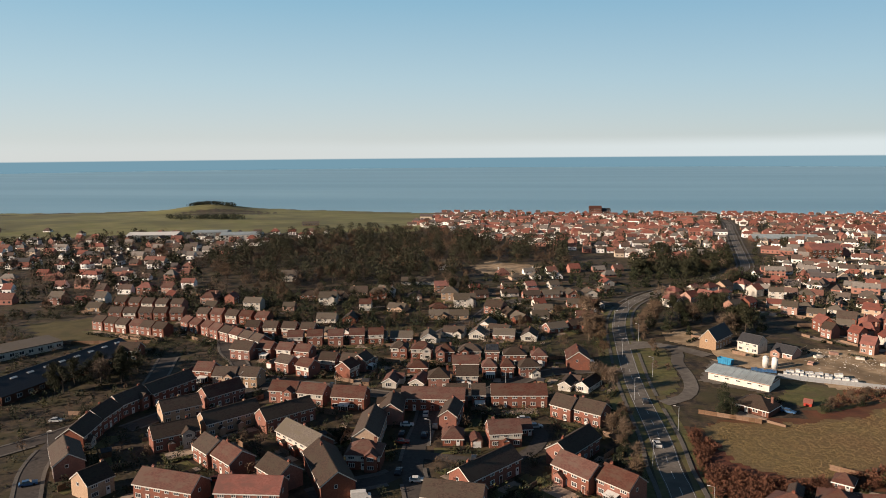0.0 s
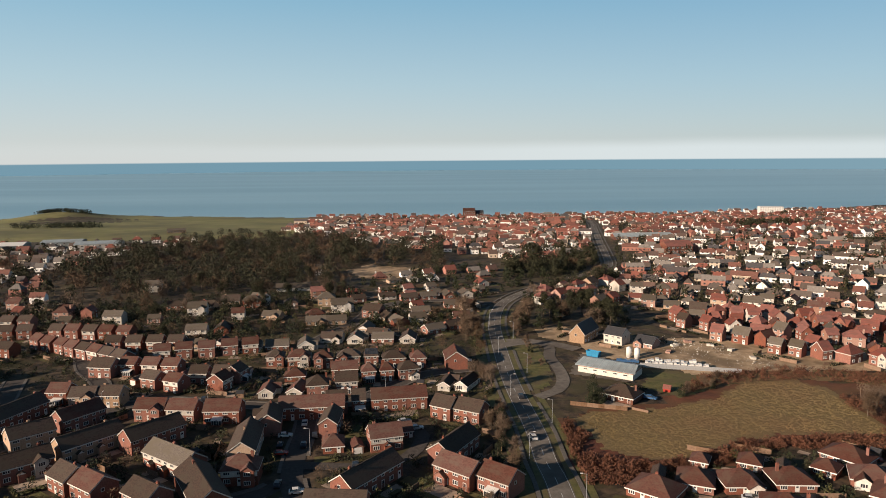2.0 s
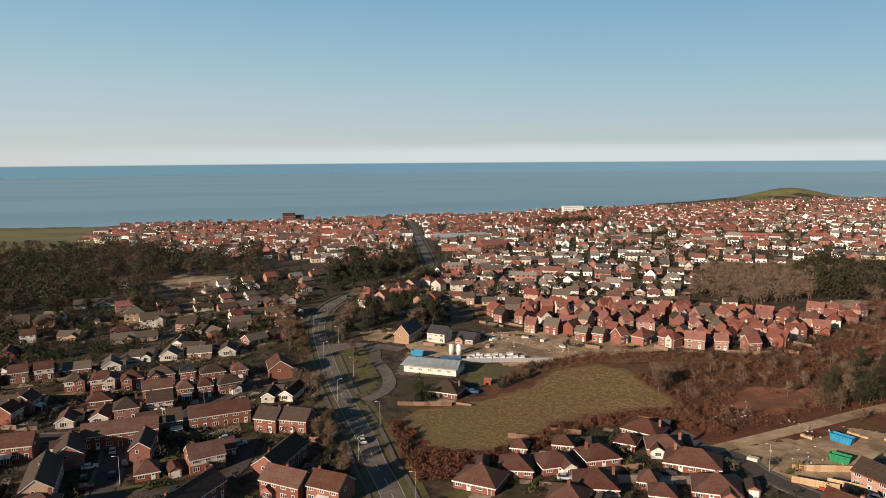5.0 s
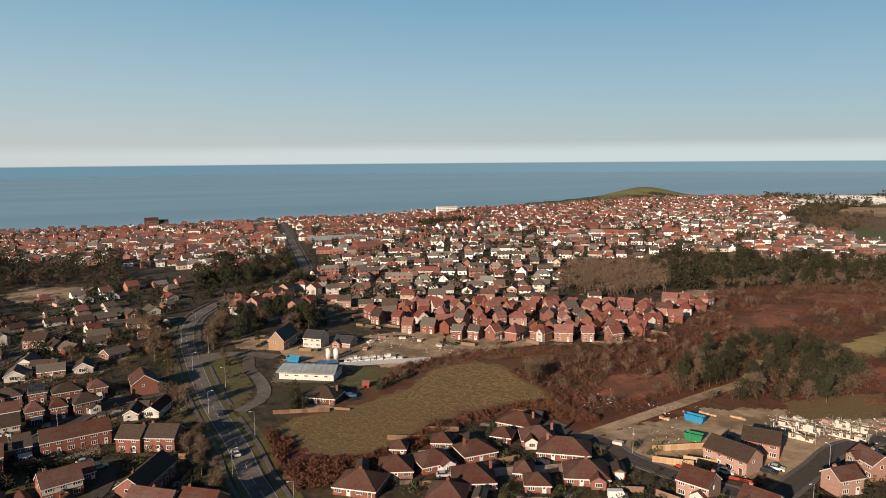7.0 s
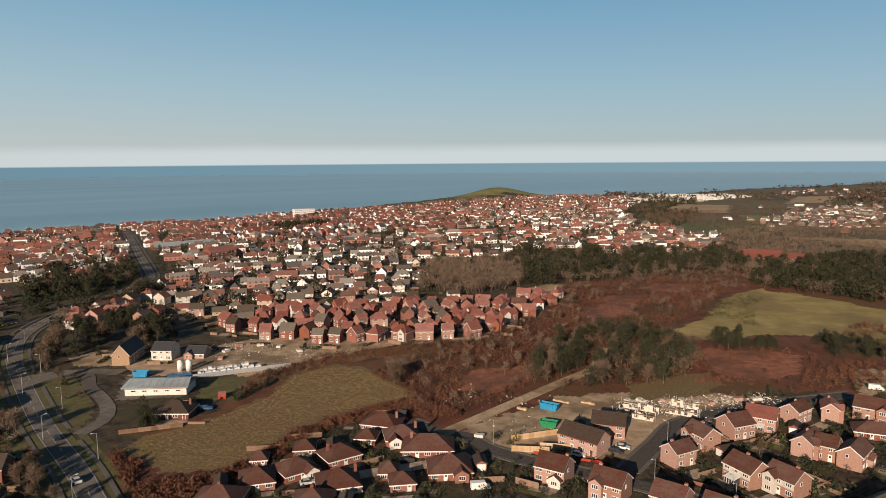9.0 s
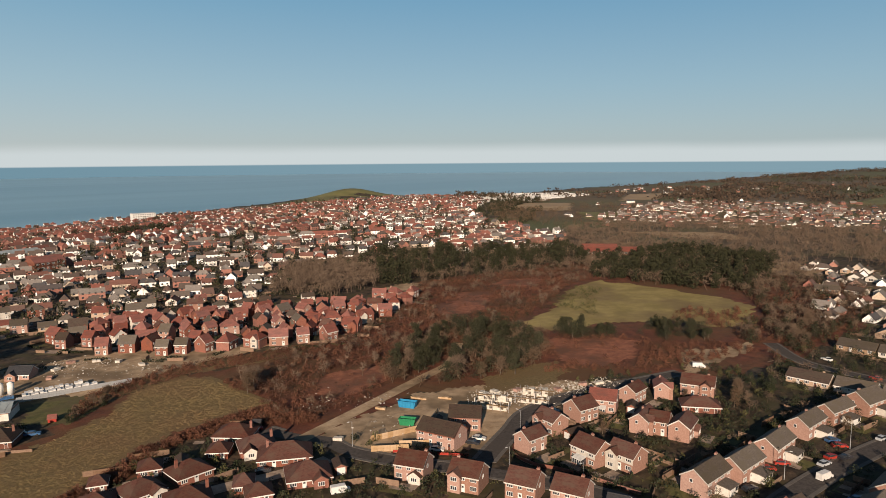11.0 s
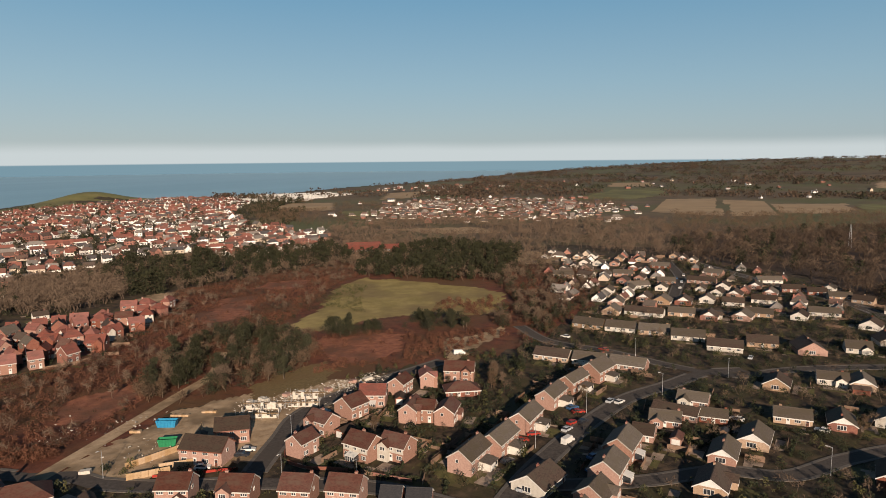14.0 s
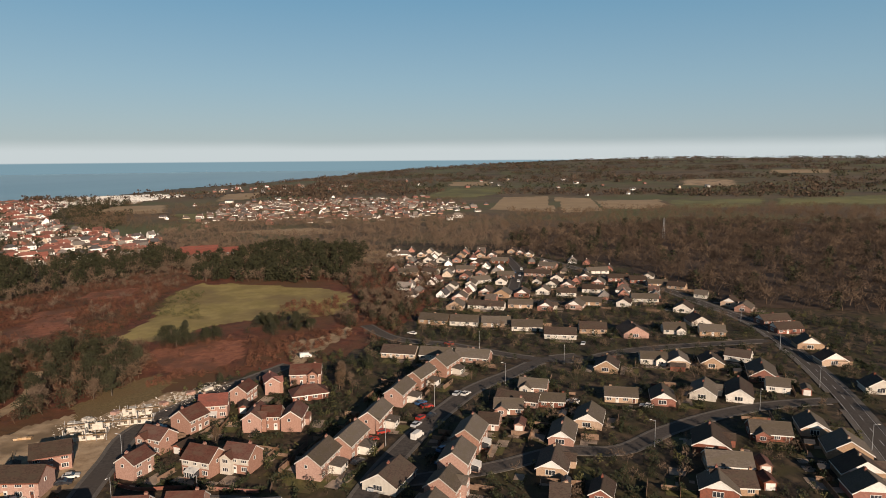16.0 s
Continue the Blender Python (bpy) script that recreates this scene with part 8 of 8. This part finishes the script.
far_trees("far_woods", 1480, 4800, 66, 128, 5500, "hilltwig", "brown winter woods over far hills", (5, 8), 4)
far_trees("far_pines", 1480, 4800, 74, 128, 1500, "pine", "dark plantations over far hills", (5, 8), 9)
far_trees("coast_trees", 1300, 3600, 50, 72, 900, "hilltwig", "brown hedges and trees along the coast", (5, 9), 6)

# ---- gardens ----
copse_stuff("garden_trees", [(-420, 450), (-300, 335), (-222, 360), (-190, 380), (-272, 468), (-290, 590), (-430, 690), (-560, 583)], 420, "twig", "bare trees among houses", (5, 9), 60, 1.2, True)
copse_stuff("garden_trees", [(-420, 450), (-300, 335), (-222, 360), (-190, 380), (-272, 468), (-290, 590), (-430, 690), (-560, 583)], 200, "pine", "dark evergreens among houses", (5, 10), 36, 1.0)
copse_stuff("garden_trees", [(-60, 420), (-45, 500), (5, 528), (60, 505), (137, 519), (102, 374), (45, 366), (-40, 372)], 130, "leaf", "evergreens among bungalows", (3, 7), 40, 1.0)
copse_stuff("links_scrub", [(-560, 900), (-470, 930), (-430, 880), (-520, 850)], 120, "leaf", "dark scrub on golf links", (4, 7), 24, 1.3)
copse_stuff("hilltop_trees", [(-632, 1074), (-548, 1074), (-548, 1098), (-632, 1098)], 150, "leaf", "dark trees on a hilltop above the sea", (4, 6), 24, 1.2)
ESTATE_WEST = [(-300, 318), (-222, 373), (-117, 350), (16, 362), (20, 282), (14, 194), (17, 120), (-66, 120), (-190, 140)]
ESTATE_EAST = [(140, -10), (150, 40), (160, 60), (222, 75), (300, 80), (330, 90), (560, 40), (590, 20), (530, -40), (420, -95), (380, -120), (360, -180), (180, -160), (120, -80)]
BUNGALOWS = [(70, 125), (58, 175), (90, 190), (125, 182), (150, 120), (230, 130), (290, 90), (230, 65), (160, 62), (150, 100), (120, 110)]
TOWN_GREEN = [(-190, 1060), (-100, 720), (60, 560), (110, 430), (100, 400), (230, 345), (420, 420), (700, 560), (1180, 760), (1220, 980), (900, 1180), (400, 1060)]
for pts, n in ((ESTATE_WEST, 1250), (ESTATE_EAST, 1900), (BUNGALOWS, 420)):
    copse_stuff("garden_shrubs", pts, n, "leaf", "evergreen shrubs and hedges in gardens", (0.8, 2.6), 20, 1.5, False, "shrubs", 0.16)
    copse_stuff("garden_bushes", pts, n // 3, "hilltwig", "bare brown bushes in gardens", (1.0, 3.0), 34, 1.3, True, "bushes")
    copse_stuff("garden_conifers", pts, n // 5, "olive", "olive-green garden conifers and hedges", (1.0, 3.4), 30, 1.0, False, "shrubs", 0.12)
for pts, n in ((ESTATE_EAST, 1300), (BUNGALOWS, 300), (ESTATE_WEST, 700)):
    copse_stuff("garden_plants", pts, n, "twig", "dry pale plants and bushes in gardens", (0.5, 1.6), 18, 1.5, True, "bushes")
    copse_stuff("garden_borders", pts, n, "olive", "low green plants in gardens", (0.4, 1.2), 10, 1.8, False, "shrubs", 0.2)
copse_stuff("garden_hedges", ESTATE_EAST, 620, "leaf", "tall dark hedges and evergreens between gardens", (1.8, 4.2), 44, 1.3, False, "hedges", 0.1)
copse_stuff("garden_thickets", ESTATE_EAST, 420, "twig", "bare brown trees and bushes between gardens", (2.5, 6), 80, 1.2, True, "bushes")
copse_stuff("garden_hedges", ESTATE_WEST, 380, "leaf", "tall dark hedges and evergreens between gardens", (1.5, 3.8), 44, 1.3, False, "hedges", 0.1)
copse_stuff("garden_thickets", ESTATE_WEST, 200, "twig", "bare brown trees and bushes between gardens", (2.5, 5.5), 80, 1.2, True, "bushes")
wood(ESTATE_WEST, 20, ["bare", "green", "bare"], 0.6, 1.2, "garden trees")
wood(ESTATE_EAST, 24, ["bare", "green"], 0.5, 1.2, "garden trees")
wood(BUNGALOWS, 10, ["green", "bare"], 0.45, 1.0, "garden trees")
wood([(-420, 450), (-300, 330), (-222, 360), (-209, 352), (-180, 380), (-272, 468), (-290, 560), (-339, 585)], 14, ["bare", "pine", "green"], 0.9, 1.0, "garden trees")
copse_stuff("town_trees", TOWN_GREEN, 1500, "pine", "dark evergreen trees among town houses", (4, 9), 26, 1.0)
copse_stuff("town_trees", TOWN_GREEN, 2100, "twig", "bare trees among town houses", (4, 8), 34, 1.2, True)
copse_stuff("town_shrubs", TOWN_GREEN, 5200, "leaf", "hedges and shrubs among town houses", (1.4, 3.6), 12, 1.6, False, "shrubs", 0.2)
copse_stuff("bungalow_trees", FAR_BUNGALOWS, 420, "twig", "bare trees among far bungalows", (4, 8), 26, 1.2, True)
TOWN_EDGE = [(520, 480), (700, 545), (760, 560), (920, 700), (1100, 800), (1200, 920), (1290, 1000), (1180, 740), (960, 620), (800, 530), (640, 470)]
copse_stuff("town_edge_trees", TOWN_EDGE, 620, "twig", "bare trees along the edge of the town", (5, 10), 40, 1.2, True)
copse_stuff("town_edge_pines", TOWN_EDGE, 170, "pine", "dark evergreens along the edge of the town", (5, 10), 44, 1.0)
copse_stuff("town_gardens", TOWN_GREEN, 2600, "olive", "olive hedges and lawns among town houses", (1.0, 2.4), 10, 1.9, False, "shrubs", 0.2)
copse_stuff("churchyard_trees", [(330, 820), (420, 840), (430, 800), (340, 780)], 50, "pine", "clump of dark trees in the town", (8, 11), 40, 1.0)


def tussocks(pts, n):
    """Tufts of rough grass in the meadow."""
    s, r = Shape(), random.Random(8)
    xs, ys = [p[0] for p in pts], [p[1] for p in pts]
    while n:
        x, y = r.uniform(min(xs), max(xs)), r.uniform(min(ys), max(ys))
        if not inside(x, y, pts):
            continue
        n -= 1
        big = r.choice((0.7, 0.9, 1.3))
        for _ in range(6):
            a, h, w = r.uniform(0, 6.283), r.uniform(0.12, 0.28) * big, r.uniform(0.14, 0.34) * big
            cx, cy = x + r.gauss(0, 0.25), y + r.gauss(0, 0.25)
            c, sn = math.cos(a) * w, math.sin(a) * w
            s.add([(cx - c, cy - sn, 0.1), (cx + c, cy + sn, 0.1), (cx + c * 0.4 + 0.1, cy + sn * 0.4, h)], [(0, 1, 2)])
    tagged(new("grass_tussocks", s.mesh("grass_tussocks", M["meadow"])), "tufts of dry yellow grass in a meadow", "grass", kind="stuff")


tussocks([(46, 214), (52, 221), (62, 220), (79, 225), (95, 231), (113, 249), (133, 250), (138, 239), (137, 207), (137, 199), (122, 202), (103, 203), (89, 200), (68, 186), (57, 186), (49, 194)], 11000)
